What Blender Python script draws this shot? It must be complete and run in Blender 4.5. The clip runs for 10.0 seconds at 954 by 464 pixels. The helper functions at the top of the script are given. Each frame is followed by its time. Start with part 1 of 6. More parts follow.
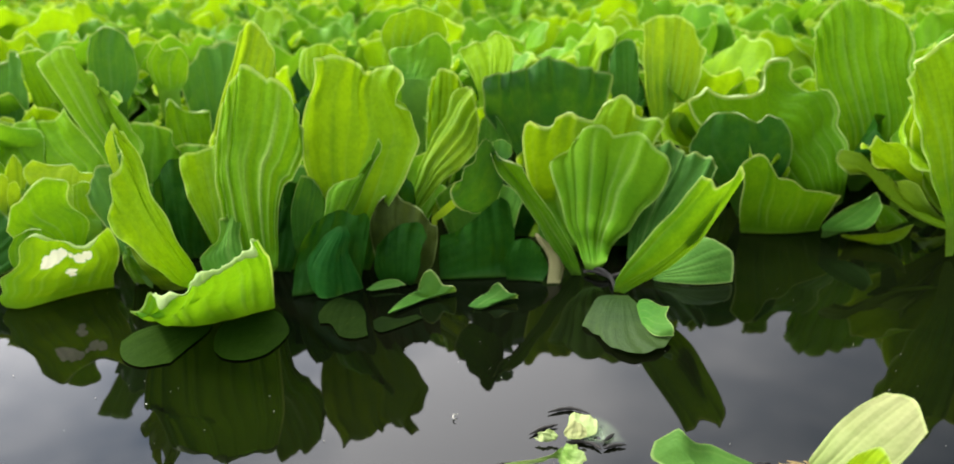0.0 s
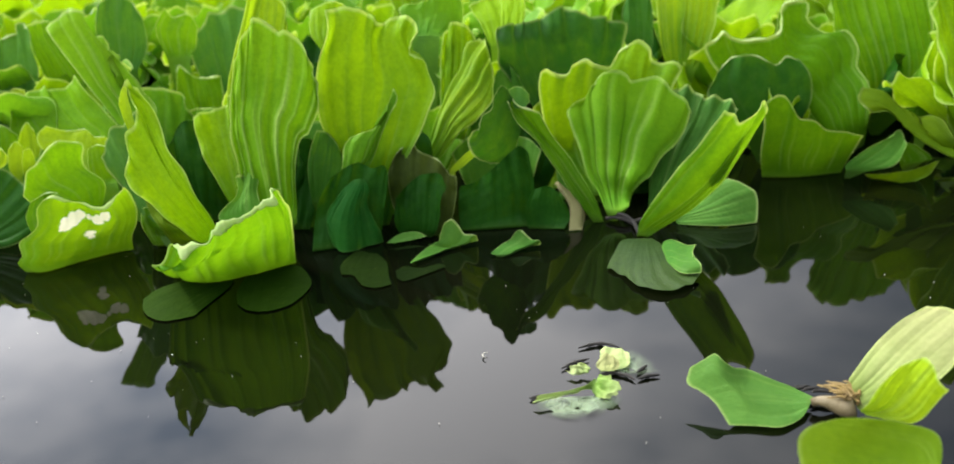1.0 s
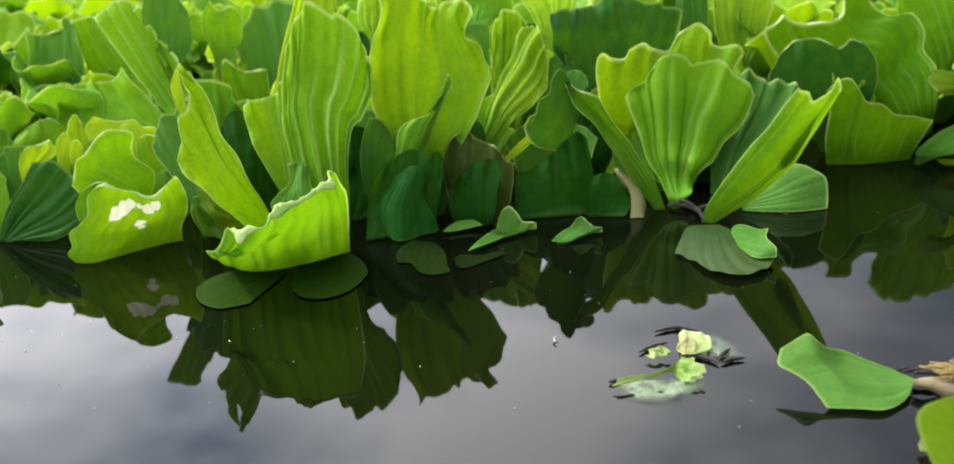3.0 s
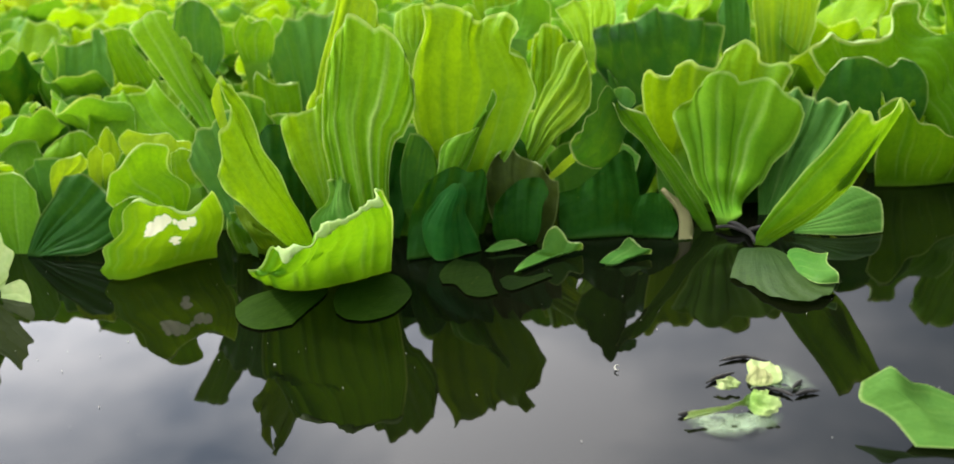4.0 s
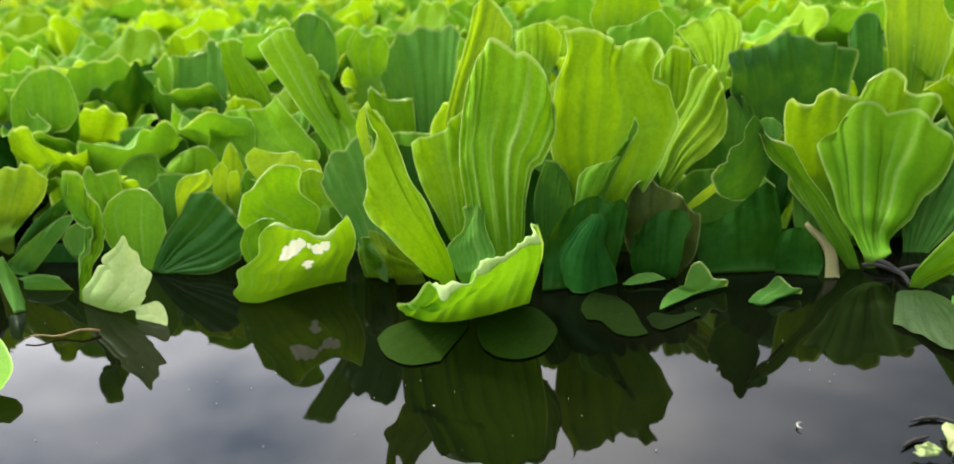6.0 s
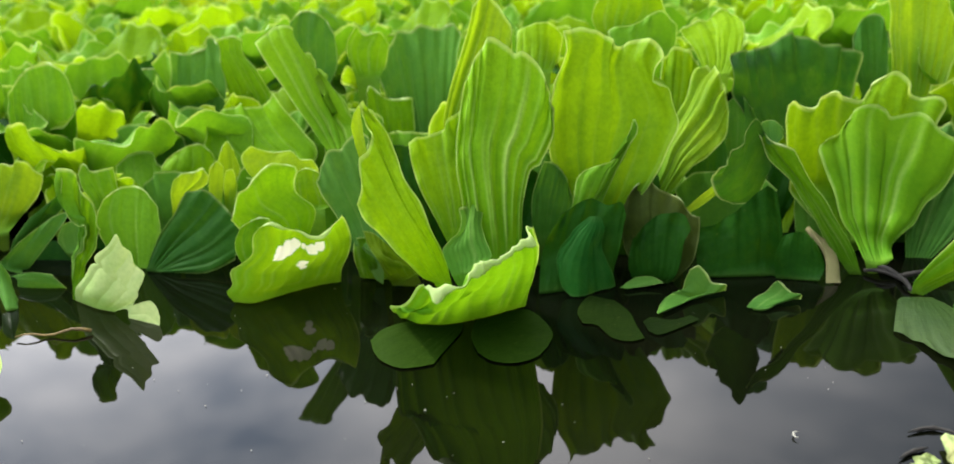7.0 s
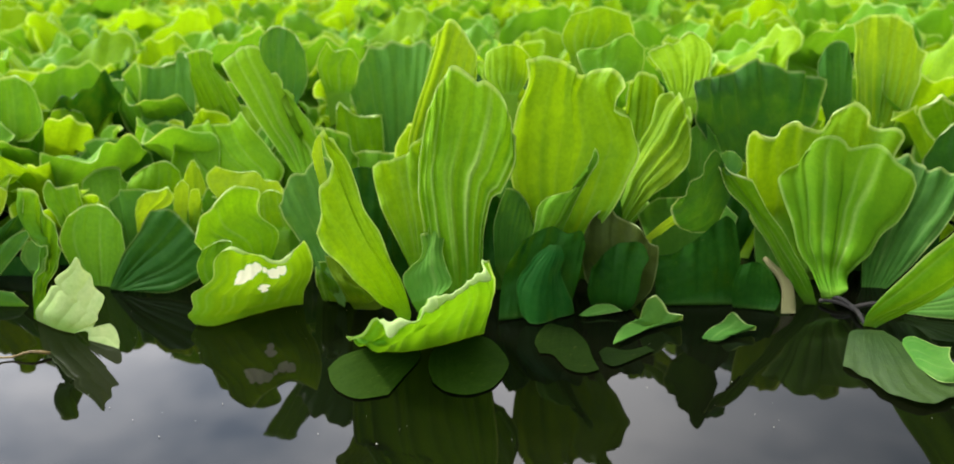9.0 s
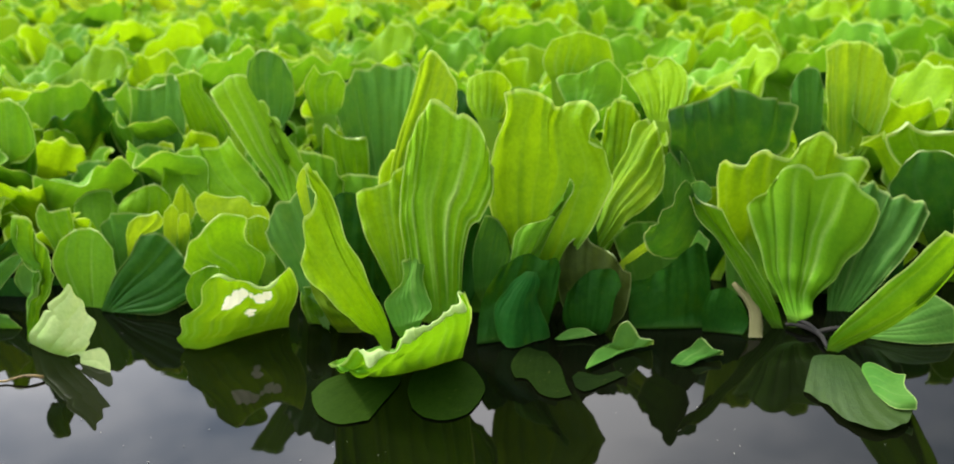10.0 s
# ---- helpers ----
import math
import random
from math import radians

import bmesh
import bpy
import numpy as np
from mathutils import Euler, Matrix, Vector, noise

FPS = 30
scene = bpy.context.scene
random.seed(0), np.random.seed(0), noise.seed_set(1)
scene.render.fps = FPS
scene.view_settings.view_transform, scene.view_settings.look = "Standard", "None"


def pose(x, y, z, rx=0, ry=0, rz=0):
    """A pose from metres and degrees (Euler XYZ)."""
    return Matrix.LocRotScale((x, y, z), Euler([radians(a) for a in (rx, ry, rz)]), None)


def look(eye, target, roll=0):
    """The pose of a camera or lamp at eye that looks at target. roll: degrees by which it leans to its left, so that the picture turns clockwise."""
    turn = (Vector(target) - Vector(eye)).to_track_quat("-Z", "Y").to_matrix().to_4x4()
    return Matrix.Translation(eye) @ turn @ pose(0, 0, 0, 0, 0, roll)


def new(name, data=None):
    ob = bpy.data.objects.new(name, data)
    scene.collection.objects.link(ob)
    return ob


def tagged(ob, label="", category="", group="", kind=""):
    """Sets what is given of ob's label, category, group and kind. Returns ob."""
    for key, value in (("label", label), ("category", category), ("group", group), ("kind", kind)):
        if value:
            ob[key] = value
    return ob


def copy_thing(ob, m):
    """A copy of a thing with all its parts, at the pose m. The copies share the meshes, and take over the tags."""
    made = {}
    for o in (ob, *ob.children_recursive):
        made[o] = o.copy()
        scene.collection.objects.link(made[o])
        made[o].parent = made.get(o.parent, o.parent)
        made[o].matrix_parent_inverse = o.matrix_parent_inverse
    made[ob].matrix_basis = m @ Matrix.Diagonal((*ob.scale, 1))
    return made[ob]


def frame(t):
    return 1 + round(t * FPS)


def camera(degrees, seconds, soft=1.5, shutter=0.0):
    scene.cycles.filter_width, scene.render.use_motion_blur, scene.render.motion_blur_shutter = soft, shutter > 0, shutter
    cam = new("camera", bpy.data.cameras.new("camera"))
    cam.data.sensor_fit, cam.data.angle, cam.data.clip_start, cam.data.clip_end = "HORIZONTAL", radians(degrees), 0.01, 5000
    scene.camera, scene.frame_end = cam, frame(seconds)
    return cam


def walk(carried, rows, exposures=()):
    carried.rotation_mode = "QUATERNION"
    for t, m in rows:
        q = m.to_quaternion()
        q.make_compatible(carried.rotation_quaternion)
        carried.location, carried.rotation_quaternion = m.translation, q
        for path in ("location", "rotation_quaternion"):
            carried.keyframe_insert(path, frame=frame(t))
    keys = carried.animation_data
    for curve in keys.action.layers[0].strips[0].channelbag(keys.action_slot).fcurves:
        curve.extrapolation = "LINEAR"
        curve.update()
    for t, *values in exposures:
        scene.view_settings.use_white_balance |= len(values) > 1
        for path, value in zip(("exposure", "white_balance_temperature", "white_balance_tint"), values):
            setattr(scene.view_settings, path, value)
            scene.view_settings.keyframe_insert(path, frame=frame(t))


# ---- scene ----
cam = camera(56.0, 10.0, soft=1.7)
PATH = [
    (0, (0.1181, -0.0781, 0.2403), (-0.0389, 1.8095, -0.4014), -1.03),
    (0.5, (0.1139, -0.0787, 0.2285), (-0.0573, 1.8045, -0.4229), -2.49),
    (1, (0.1095, -0.0803, 0.2143), (-0.0680, 1.7952, -0.4571), -3.21),
    (1.5, (0.1119, -0.0767, 0.2023), (-0.0624, 1.8030, -0.4579), -3.82),
    (2, (0.0946, -0.0822, 0.2094), (-0.1088, 1.7965, -0.4460), -4.21),
    (2.5, (0.0943, -0.0761, 0.2008), (-0.1393, 1.8036, -0.4409), -4.42),
    (2.7, (0.0919, -0.0730, 0.1950), (-0.1450, 1.8054, -0.4498), -4.30),
    (3.8, (0.0661, -0.0586, 0.1921), (-0.1621, 1.8310, -0.4221), -3.54),
    (4, (0.0599, -0.0546, 0.1931), (-0.1882, 1.8338, -0.4175), -3.57),
    (4.5, (0.0439, -0.0464, 0.1926), (-0.2747, 1.8327, -0.4136), -3.93),
    (5, (0.0258, -0.0464, 0.1966), (-0.2843, 1.8334, -0.4117), -3.46),
    (5.5, (0.0056, -0.0446, 0.2052), (-0.3238, 1.8302, -0.4082), -3.27),
    (6, (-0.0034, -0.0424, 0.2122), (-0.3398, 1.8314, -0.4007), -2.87),
    (7.3, (0.0065, -0.0340, 0.2112), (-0.3442, 1.8359, -0.4055), -2.38),
    (7.5, (0.0124, -0.0338, 0.2095), (-0.3345, 1.8359, -0.4102), -2.20),
    (8, (0.0168, -0.0310, 0.2178), (-0.3158, 1.8401, -0.4053), -1.85),
    (8.5, (0.0190, -0.0293, 0.2238), (-0.3025, 1.8429, -0.4017), -1.58),
    (9, (0.0167, -0.0302, 0.2322), (-0.2997, 1.8416, -0.3968), -1.40),
    (9.5, (0.0265, -0.0324, 0.2398), (-0.2826, 1.8393, -0.3934), -1.25),
    (10, (0.0283, -0.0423, 0.2576), (-0.2724, 1.8297, -0.3794), -1.16),
]
walk(cam, [(t, look(eye, target, roll)) for t, eye, target, roll in PATH])
cam.data.dof.use_dof = True
cam.data.dof.focus_distance = 0.48
cam.data.dof.aperture_fstop = 9.5
cam.data.dof.aperture_blades = 0

# ---- light ----
SKY_GAIN, CLOUD_AWAY, CLOUD_SUN = 0.035, 0.26, 4.1
SUN_EL, SUN_AZ = 42.0, -70.0      # degrees above the horizon; from straight ahead, to the left is minus
world = bpy.data.worlds.new("sky")
scene.world = world
world.use_nodes = True
wt = world.node_tree
wt.nodes.clear()


def wnode(kind, **inputs):
    n = wt.nodes.new(kind)
    for k, v in inputs.items():
        n.inputs[k].default_value = v
    return n


w_out = wnode("ShaderNodeOutputWorld")
w_bg = wnode("ShaderNodeBackground", Strength=1.0)
w_sky = wnode("ShaderNodeTexSky")
w_sky.sky_type, w_sky.sun_disc = "NISHITA", False
w_sky.sun_elevation, w_sky.sun_rotation = radians(SUN_EL), radians(SUN_AZ)
w_sky.dust_density = 2.0
w_co = wnode("ShaderNodeTexCoord")
w_map = wnode("ShaderNodeMapping")
w_map.inputs["Scale"].default_value = (1.0, 1.0, 2.2)
w_map.inputs["Location"].default_value = (0.35, 0.1, 0.2)
w_noise = wnode("ShaderNodeTexNoise", Scale=4.8, Detail=5.0, Roughness=0.5)
w_ramp = wnode("ShaderNodeValToRGB")
w_ramp.color_ramp.elements[0].position, w_ramp.color_ramp.elements[1].position = 0.36, 0.80
def wcolour(blend, fac, a, b):
    n = wnode("ShaderNodeMix")
    n.data_type, n.blend_type = "RGBA", blend
    for k, val in ((0, fac), (6, a), (7, b)):
        if hasattr(val, "is_output"):
            wt.links.new(val, n.inputs[k])
        else:
            n.inputs[k].default_value = val
    return n.outputs[2]


# clouds shine towards the veiled sun and are grey away from it
SUN_WAY = (math.sin(radians(SUN_AZ)) * math.cos(radians(SUN_EL)), math.cos(radians(SUN_AZ)) * math.cos(radians(SUN_EL)), math.sin(radians(SUN_EL)))
w_dot = wnode("ShaderNodeVectorMath")
w_dot.operation = "DOT_PRODUCT"
w_dot.inputs[1].default_value = SUN_WAY
w_near = wnode("ShaderNodeMapRange")
for k, val in enumerate((0.0, -0.05, 0.96, CLOUD_AWAY, CLOUD_SUN)):
    w_near.inputs[k].default_value = val
w_near.interpolation_type = "SMOOTHSTEP"
wt.links.new(w_co.outputs["Generated"], w_dot.inputs[0])
wt.links.new(w_dot.outputs["Value"], w_near.inputs[0])
wt.links.new(w_co.outputs["Generated"], w_map.inputs["Vector"])
wt.links.new(w_map.outputs["Vector"], w_noise.inputs["Vector"])
w_fac = w_noise.outputs["Fac"]
# cloud banks and breaks between them: degrees from straight ahead, height, breadth, weight
for az, el, broad, weight in ((-38, 19, 12, 0.15), (-29, 31, 9, -0.08), (2, 24, 13, 0.22), (-4, 32, 10, 0.21), (20, 28, 12, -0.01), (-18, 33, 9, 0.17)):
    b_dot, b_span, b_sum = wnode("ShaderNodeVectorMath"), wnode("ShaderNodeMapRange"), wnode("ShaderNodeMath")
    b_dot.operation, b_span.interpolation_type, b_sum.operation = "DOT_PRODUCT", "SMOOTHSTEP", "ADD"
    b_dot.inputs[1].default_value = (math.sin(radians(az)) * math.cos(radians(el)), math.cos(radians(az)) * math.cos(radians(el)), math.sin(radians(el)))
    for k, val in enumerate((0.0, math.cos(radians(broad)), 1.0, 0.0, weight)):
        b_span.inputs[k].default_value = val
    wt.links.new(w_co.outputs["Generated"], b_dot.inputs[0])
    wt.links.new(b_dot.outputs["Value"], b_span.inputs[0])
    wt.links.new(w_fac, b_sum.inputs[0])
    wt.links.new(b_span.outputs[0], b_sum.inputs[1])
    w_fac = b_sum.outputs[0]
wt.links.new(w_fac, w_ramp.inputs["Fac"])
w_cloud = wcolour("MIX", w_ramp.outputs["Color"], (0.55, 0.64, 0.81, 1), (2.04, 1.98, 1.97, 1))
w_cloud = wcolour("MULTIPLY", 1.0, w_cloud, w_near.outputs[0])
w_blue = wcolour("MULTIPLY", 1.0, w_sky.outputs["Color"], (SKY_GAIN, SKY_GAIN, SKY_GAIN, 1))
wt.links.new(wcolour("ADD", 1.0, w_cloud, w_blue), w_bg.inputs["Color"])
wt.links.new(w_bg.outputs["Background"], w_out.inputs["Surface"])

sun = new("sun", bpy.data.lights.new("sun", "SUN"))
sun.data.energy, sun.data.angle, sun.data.color = 4.0, radians(4.0), (1.0, 0.95, 0.85)
_a = radians(SUN_AZ)
sun.matrix_world = look((math.sin(_a) * math.cos(radians(SUN_EL)) * 10, math.cos(_a) * math.cos(radians(SUN_EL)) * 10, math.sin(radians(SUN_EL)) * 10), (0, 0, 0))


# ---- materials ----
class Nodes:
    """A small builder of node materials."""

    def __init__(self, name):
        self.mat = bpy.data.materials.new(name)
        self.mat.use_nodes = True
        self.t = self.mat.node_tree
        self.t.nodes.clear()

    def add(self, kind, ins=None, **attrs):
        n = self.t.nodes.new(kind)
        for k, v in attrs.items():
            setattr(n, k, v)
        for k, v in (ins or {}).items():
            if hasattr(v, "is_output"):
                self.t.links.new(v, n.inputs[k])
            else:
                n.inputs[k].default_value = v
        return n

    def math(self, op, a, b=0.0, c=0.0):
        return self.add("ShaderNodeMath", {0: a, 1: b, 2: c}, operation=op).outputs[0]

    def mix(self, fac, a, b, blend="MIX"):
        return self.add("ShaderNodeMix", {0: fac, 6: a, 7: b}, data_type="RGBA", blend_type=blend).outputs[2]

    def span(self, v, a, b, c=0.0, d=1.0):
        return self.add("ShaderNodeMapRange", {0: v, 1: a, 2: b, 3: c, 4: d}).outputs[0]

    def noise(self, vec, scale, detail=3.0, rough=0.5):
        return self.add("ShaderNodeTexNoise", {"Vector": vec, "Scale": scale, "Detail": detail, "Roughness": rough}).outputs["Fac"]

    def end(self, shader):
        self.add("ShaderNodeOutputMaterial", {"Surface": shader})
        return self.mat


def leaf_material(name, young, mature_shaded, through_col, glow=0.5, rough=0.45, island=False, scars=False, spec=0.05, vein=0.40, sheen=0.0, edge=0.6, band=0.975, base=0.25, grain=1.0):
    """Velvety leaf: soft ribs, pale margin, mottled light shining through."""
    m = Nodes(name)
    uv = m.add("ShaderNodeUVMap", uv_map="leaf").outputs["UV"]
    sep = m.add("ShaderNodeSeparateXYZ", {0: uv})
    v, u = sep.outputs["X"], sep.outputs["Y"]
    rib = m.add("ShaderNodeAttribute", attribute_name="rib").outputs["Fac"]
    place = m.add("ShaderNodeTexCoord").outputs["Object"]
    rnd = m.add("ShaderNodeNewGeometry").outputs["Random Per Island"] if island else m.add("ShaderNodeObjectInfo").outputs["Random"]
    fan = m.add("ShaderNodeMapping", {"Vector": uv, "Scale": (34.0, 2.2, 1.0)}).outputs[0]
    streak = m.noise(fan, 1.0, 3.0, 0.55)
    blotch = m.noise(place, 24.0, 3.0, 0.55)
    mottle = m.noise(place, 110.0, 4.0, 0.6)
    cells = m.add("ShaderNodeTexVoronoi", {"Vector": place, "Scale": 420.0}).outputs["Distance"]
    tone = m.math("ADD", m.math("MULTIPLY", rnd, 0.75), m.math("MULTIPLY", m.math("SUBTRACT", blotch, 0.40), 1.6))
    # leaf's own lighter tip, plus rosette shade painted into a darker foot
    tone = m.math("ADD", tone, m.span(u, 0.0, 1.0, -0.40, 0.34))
    col = m.mix(m.span(tone, 0.0, 1.0), mature_shaded, young)
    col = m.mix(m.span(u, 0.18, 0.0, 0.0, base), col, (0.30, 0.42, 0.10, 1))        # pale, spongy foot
    col = m.mix(m.span(rib, 0.15, 1.0, 0.0, vein), col, m.mix(0.8, col, (0.50, 0.64, 0.18, 1)))
    col = m.mix(m.span(streak, 0.40, 0.75, 0.0, 0.14 * grain), col, mature_shaded)
    col = m.mix(m.span(mottle, 0.50, 0.72, 0.0, 0.25), col, young)
    specks = m.span(m.noise(place, 260.0, 3.0, 0.7), 0.68, 0.74)
    col = m.mix(m.math("MULTIPLY", specks, 0.25), col, (0.26, 0.24, 0.06, 1))
    side = m.span(m.math("ABSOLUTE", m.math("SUBTRACT", v, 0.5)), 0.480, 0.5)
    rim = m.math("MULTIPLY", m.math("MAXIMUM", m.math("MULTIPLY", side, m.span(u, 0.15, 0.5)), m.span(u, band, band + 0.025)), edge)
    col = m.mix(rim, col, m.mix(0.85, col, (0.58, 0.68, 0.24, 1)))
    height = m.math("ADD", m.math("MULTIPLY", streak, 0.22 * grain), m.math("ADD", m.math("MULTIPLY", cells, 0.14), m.math("MULTIPLY", mottle, 0.25)))
    bump = m.add("ShaderNodeBump", {"Height": height, "Strength": 0.6, "Distance": 0.002}).outputs["Normal"]
    lit = m.mix(0.65, col, through_col)
    lit = m.mix(m.span(mottle, 0.35, 0.7, 0.0, 0.30), lit, m.mix(0.5, lit, (0.50, 0.70, 0.01, 1)))
    fleck = m.noise(place, 330.0, 3.0, 0.65)
    lit = m.mix(m.span(fleck, 0.38, 0.66, 0.0, 0.28), lit, mature_shaded)
    col = m.mix(m.span(fleck, 0.40, 0.70, 0.0, 0.22), col, mature_shaded)
    hem = m.span(u, 1.0, 1.03)                                          # the pale upper face where the margin turns over
    col = m.mix(hem, col, m.mix(0.75, col, (0.50, 0.62, 0.26, 1)))
    lit = m.mix(m.math("MULTIPLY", rim, 1.3), lit, (0.75, 0.88, 0.16, 1))
    lit = m.mix(m.span(rib, 0.2, 1.0, 0.0, 0.40), lit, mature_shaded if scars or vein < 0.5 else m.mix(0.5, lit, (0.80, 0.95, 0.20, 1)))
    if scars:
        # pale patches eaten by insects
        nz = m.add("ShaderNodeTexNoise", {"Vector": uv, "Scale": 12.0, "Detail": 3.0}).outputs["Color"]
        off = m.add("ShaderNodeVectorMath", {0: nz, 1: (0.09, 0.09, 0.0)}, operation="MULTIPLY").outputs[0]
        at = m.add("ShaderNodeVectorMath", {0: uv, 1: off}, operation="ADD").outputs[0]
        near = 1.0
        for cx, cy, rr in SCARS:
            d = m.add("ShaderNodeVectorMath", {0: m.add("ShaderNodeVectorMath", {0: at, 1: (1.25, 1.0, 0.0)}, operation="MULTIPLY").outputs[0], 1: (1.25 * (cx + 0.045), cy + 0.045, 0.0)}, operation="DISTANCE").outputs["Value"]
            near = m.math("MINIMUM", near, m.math("DIVIDE", d, rr))
        scar = m.span(near, 1.0, 0.85)
        col = m.mix(scar, col, (0.85, 0.82, 0.62, 1))
        lit = m.mix(scar, lit, (0.90, 0.85, 0.60, 1))
    skin = m.add("ShaderNodeBsdfPrincipled", {"Base Color": col, "Roughness": rough, "Normal": bump, "Specular IOR Level": spec, "Sheen Weight": sheen, "Sheen Roughness": 0.4, "Sheen Tint": (0.75, 0.95, 0.75, 1)})
    thin = m.add("ShaderNodeBsdfTranslucent", {"Color": lit, "Normal": bump})
    thick = m.math("MULTIPLY", m.span(u, 0.0, 0.8, 0.2, 1.0), glow)      # spongy and thick at the foot, thin towards the tip
    return m.end(m.add("ShaderNodeMixShader", {0: thick, 1: skin.outputs[0], 2: thin.outputs[0]}).outputs[0])


SCARS = ((0.30, 0.72, 0.090), (0.37, 0.78, 0.085), (0.44, 0.83, 0.065), (0.52, 0.82, 0.035), (0.59, 0.79, 0.065), (0.67, 0.82, 0.060), (0.55, 0.57, 0.06), (0.58, 0.49, 0.045))
# second colour lowered in FRESH, GREEN, YOUNG, MID and LIME: painted foot shade
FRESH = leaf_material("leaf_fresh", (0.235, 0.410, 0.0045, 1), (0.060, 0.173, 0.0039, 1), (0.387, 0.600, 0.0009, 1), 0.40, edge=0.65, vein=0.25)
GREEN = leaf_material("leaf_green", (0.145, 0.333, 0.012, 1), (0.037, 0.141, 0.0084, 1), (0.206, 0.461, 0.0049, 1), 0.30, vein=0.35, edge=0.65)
# same leaf in shadow: its shade is put into the darker green
SHADOWED = leaf_material("leaf_shadowed", (0.014, 0.072, 0.0041, 1), (0.0065, 0.038, 0.0030, 1), (0.025, 0.124, 0.0018, 1), 0.24, vein=0, base=0.1, edge=0, grain=0.25)
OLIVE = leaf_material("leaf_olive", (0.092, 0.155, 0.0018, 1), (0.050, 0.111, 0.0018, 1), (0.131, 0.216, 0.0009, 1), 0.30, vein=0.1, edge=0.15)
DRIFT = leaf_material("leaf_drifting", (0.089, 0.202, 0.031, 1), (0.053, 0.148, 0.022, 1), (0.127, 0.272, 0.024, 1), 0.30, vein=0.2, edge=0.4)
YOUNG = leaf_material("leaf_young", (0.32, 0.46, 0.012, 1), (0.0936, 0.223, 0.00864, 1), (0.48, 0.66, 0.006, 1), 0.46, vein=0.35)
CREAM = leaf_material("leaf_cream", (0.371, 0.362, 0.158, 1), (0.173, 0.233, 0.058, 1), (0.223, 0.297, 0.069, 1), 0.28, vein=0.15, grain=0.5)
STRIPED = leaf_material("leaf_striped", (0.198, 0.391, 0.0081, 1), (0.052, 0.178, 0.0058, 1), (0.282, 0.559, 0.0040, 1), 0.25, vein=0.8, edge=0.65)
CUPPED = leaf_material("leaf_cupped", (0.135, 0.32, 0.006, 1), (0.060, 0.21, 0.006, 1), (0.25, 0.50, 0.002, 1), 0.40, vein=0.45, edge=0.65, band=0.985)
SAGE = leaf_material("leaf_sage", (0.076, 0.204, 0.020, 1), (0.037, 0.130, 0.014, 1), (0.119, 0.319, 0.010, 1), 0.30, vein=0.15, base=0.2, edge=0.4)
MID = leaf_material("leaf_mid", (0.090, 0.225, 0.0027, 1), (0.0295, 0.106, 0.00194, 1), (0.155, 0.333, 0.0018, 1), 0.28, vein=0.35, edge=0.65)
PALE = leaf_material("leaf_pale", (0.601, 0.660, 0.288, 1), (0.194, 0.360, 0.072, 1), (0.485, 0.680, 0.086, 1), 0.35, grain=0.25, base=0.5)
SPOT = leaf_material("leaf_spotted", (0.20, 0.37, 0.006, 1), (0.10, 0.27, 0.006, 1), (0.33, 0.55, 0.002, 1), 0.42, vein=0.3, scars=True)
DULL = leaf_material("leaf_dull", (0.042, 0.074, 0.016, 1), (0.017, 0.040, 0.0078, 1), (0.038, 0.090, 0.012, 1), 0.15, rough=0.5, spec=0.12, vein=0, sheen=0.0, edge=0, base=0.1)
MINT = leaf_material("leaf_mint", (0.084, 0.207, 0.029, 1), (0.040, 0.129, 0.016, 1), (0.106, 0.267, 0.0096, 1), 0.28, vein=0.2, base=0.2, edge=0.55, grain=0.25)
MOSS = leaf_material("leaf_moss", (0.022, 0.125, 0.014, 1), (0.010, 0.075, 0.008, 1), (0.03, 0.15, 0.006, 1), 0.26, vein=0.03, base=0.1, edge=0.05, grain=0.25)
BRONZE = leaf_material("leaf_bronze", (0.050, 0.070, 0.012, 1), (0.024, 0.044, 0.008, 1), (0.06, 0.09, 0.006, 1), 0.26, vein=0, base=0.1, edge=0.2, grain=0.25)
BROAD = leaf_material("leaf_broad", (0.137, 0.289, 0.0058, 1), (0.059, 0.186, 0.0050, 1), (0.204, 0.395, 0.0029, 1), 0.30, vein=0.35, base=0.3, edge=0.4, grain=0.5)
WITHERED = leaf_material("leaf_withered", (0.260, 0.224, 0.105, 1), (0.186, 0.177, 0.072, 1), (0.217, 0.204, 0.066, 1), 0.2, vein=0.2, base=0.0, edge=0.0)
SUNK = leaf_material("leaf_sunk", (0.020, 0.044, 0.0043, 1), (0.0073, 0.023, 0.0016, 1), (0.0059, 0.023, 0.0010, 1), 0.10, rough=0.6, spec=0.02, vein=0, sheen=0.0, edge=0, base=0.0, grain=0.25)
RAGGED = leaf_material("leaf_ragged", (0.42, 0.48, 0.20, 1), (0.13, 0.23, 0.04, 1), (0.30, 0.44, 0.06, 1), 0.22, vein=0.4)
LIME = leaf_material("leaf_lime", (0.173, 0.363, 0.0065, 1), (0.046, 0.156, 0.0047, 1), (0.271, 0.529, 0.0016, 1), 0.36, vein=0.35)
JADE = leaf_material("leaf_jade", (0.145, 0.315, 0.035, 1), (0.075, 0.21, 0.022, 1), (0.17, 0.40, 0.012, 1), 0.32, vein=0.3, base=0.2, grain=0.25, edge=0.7)
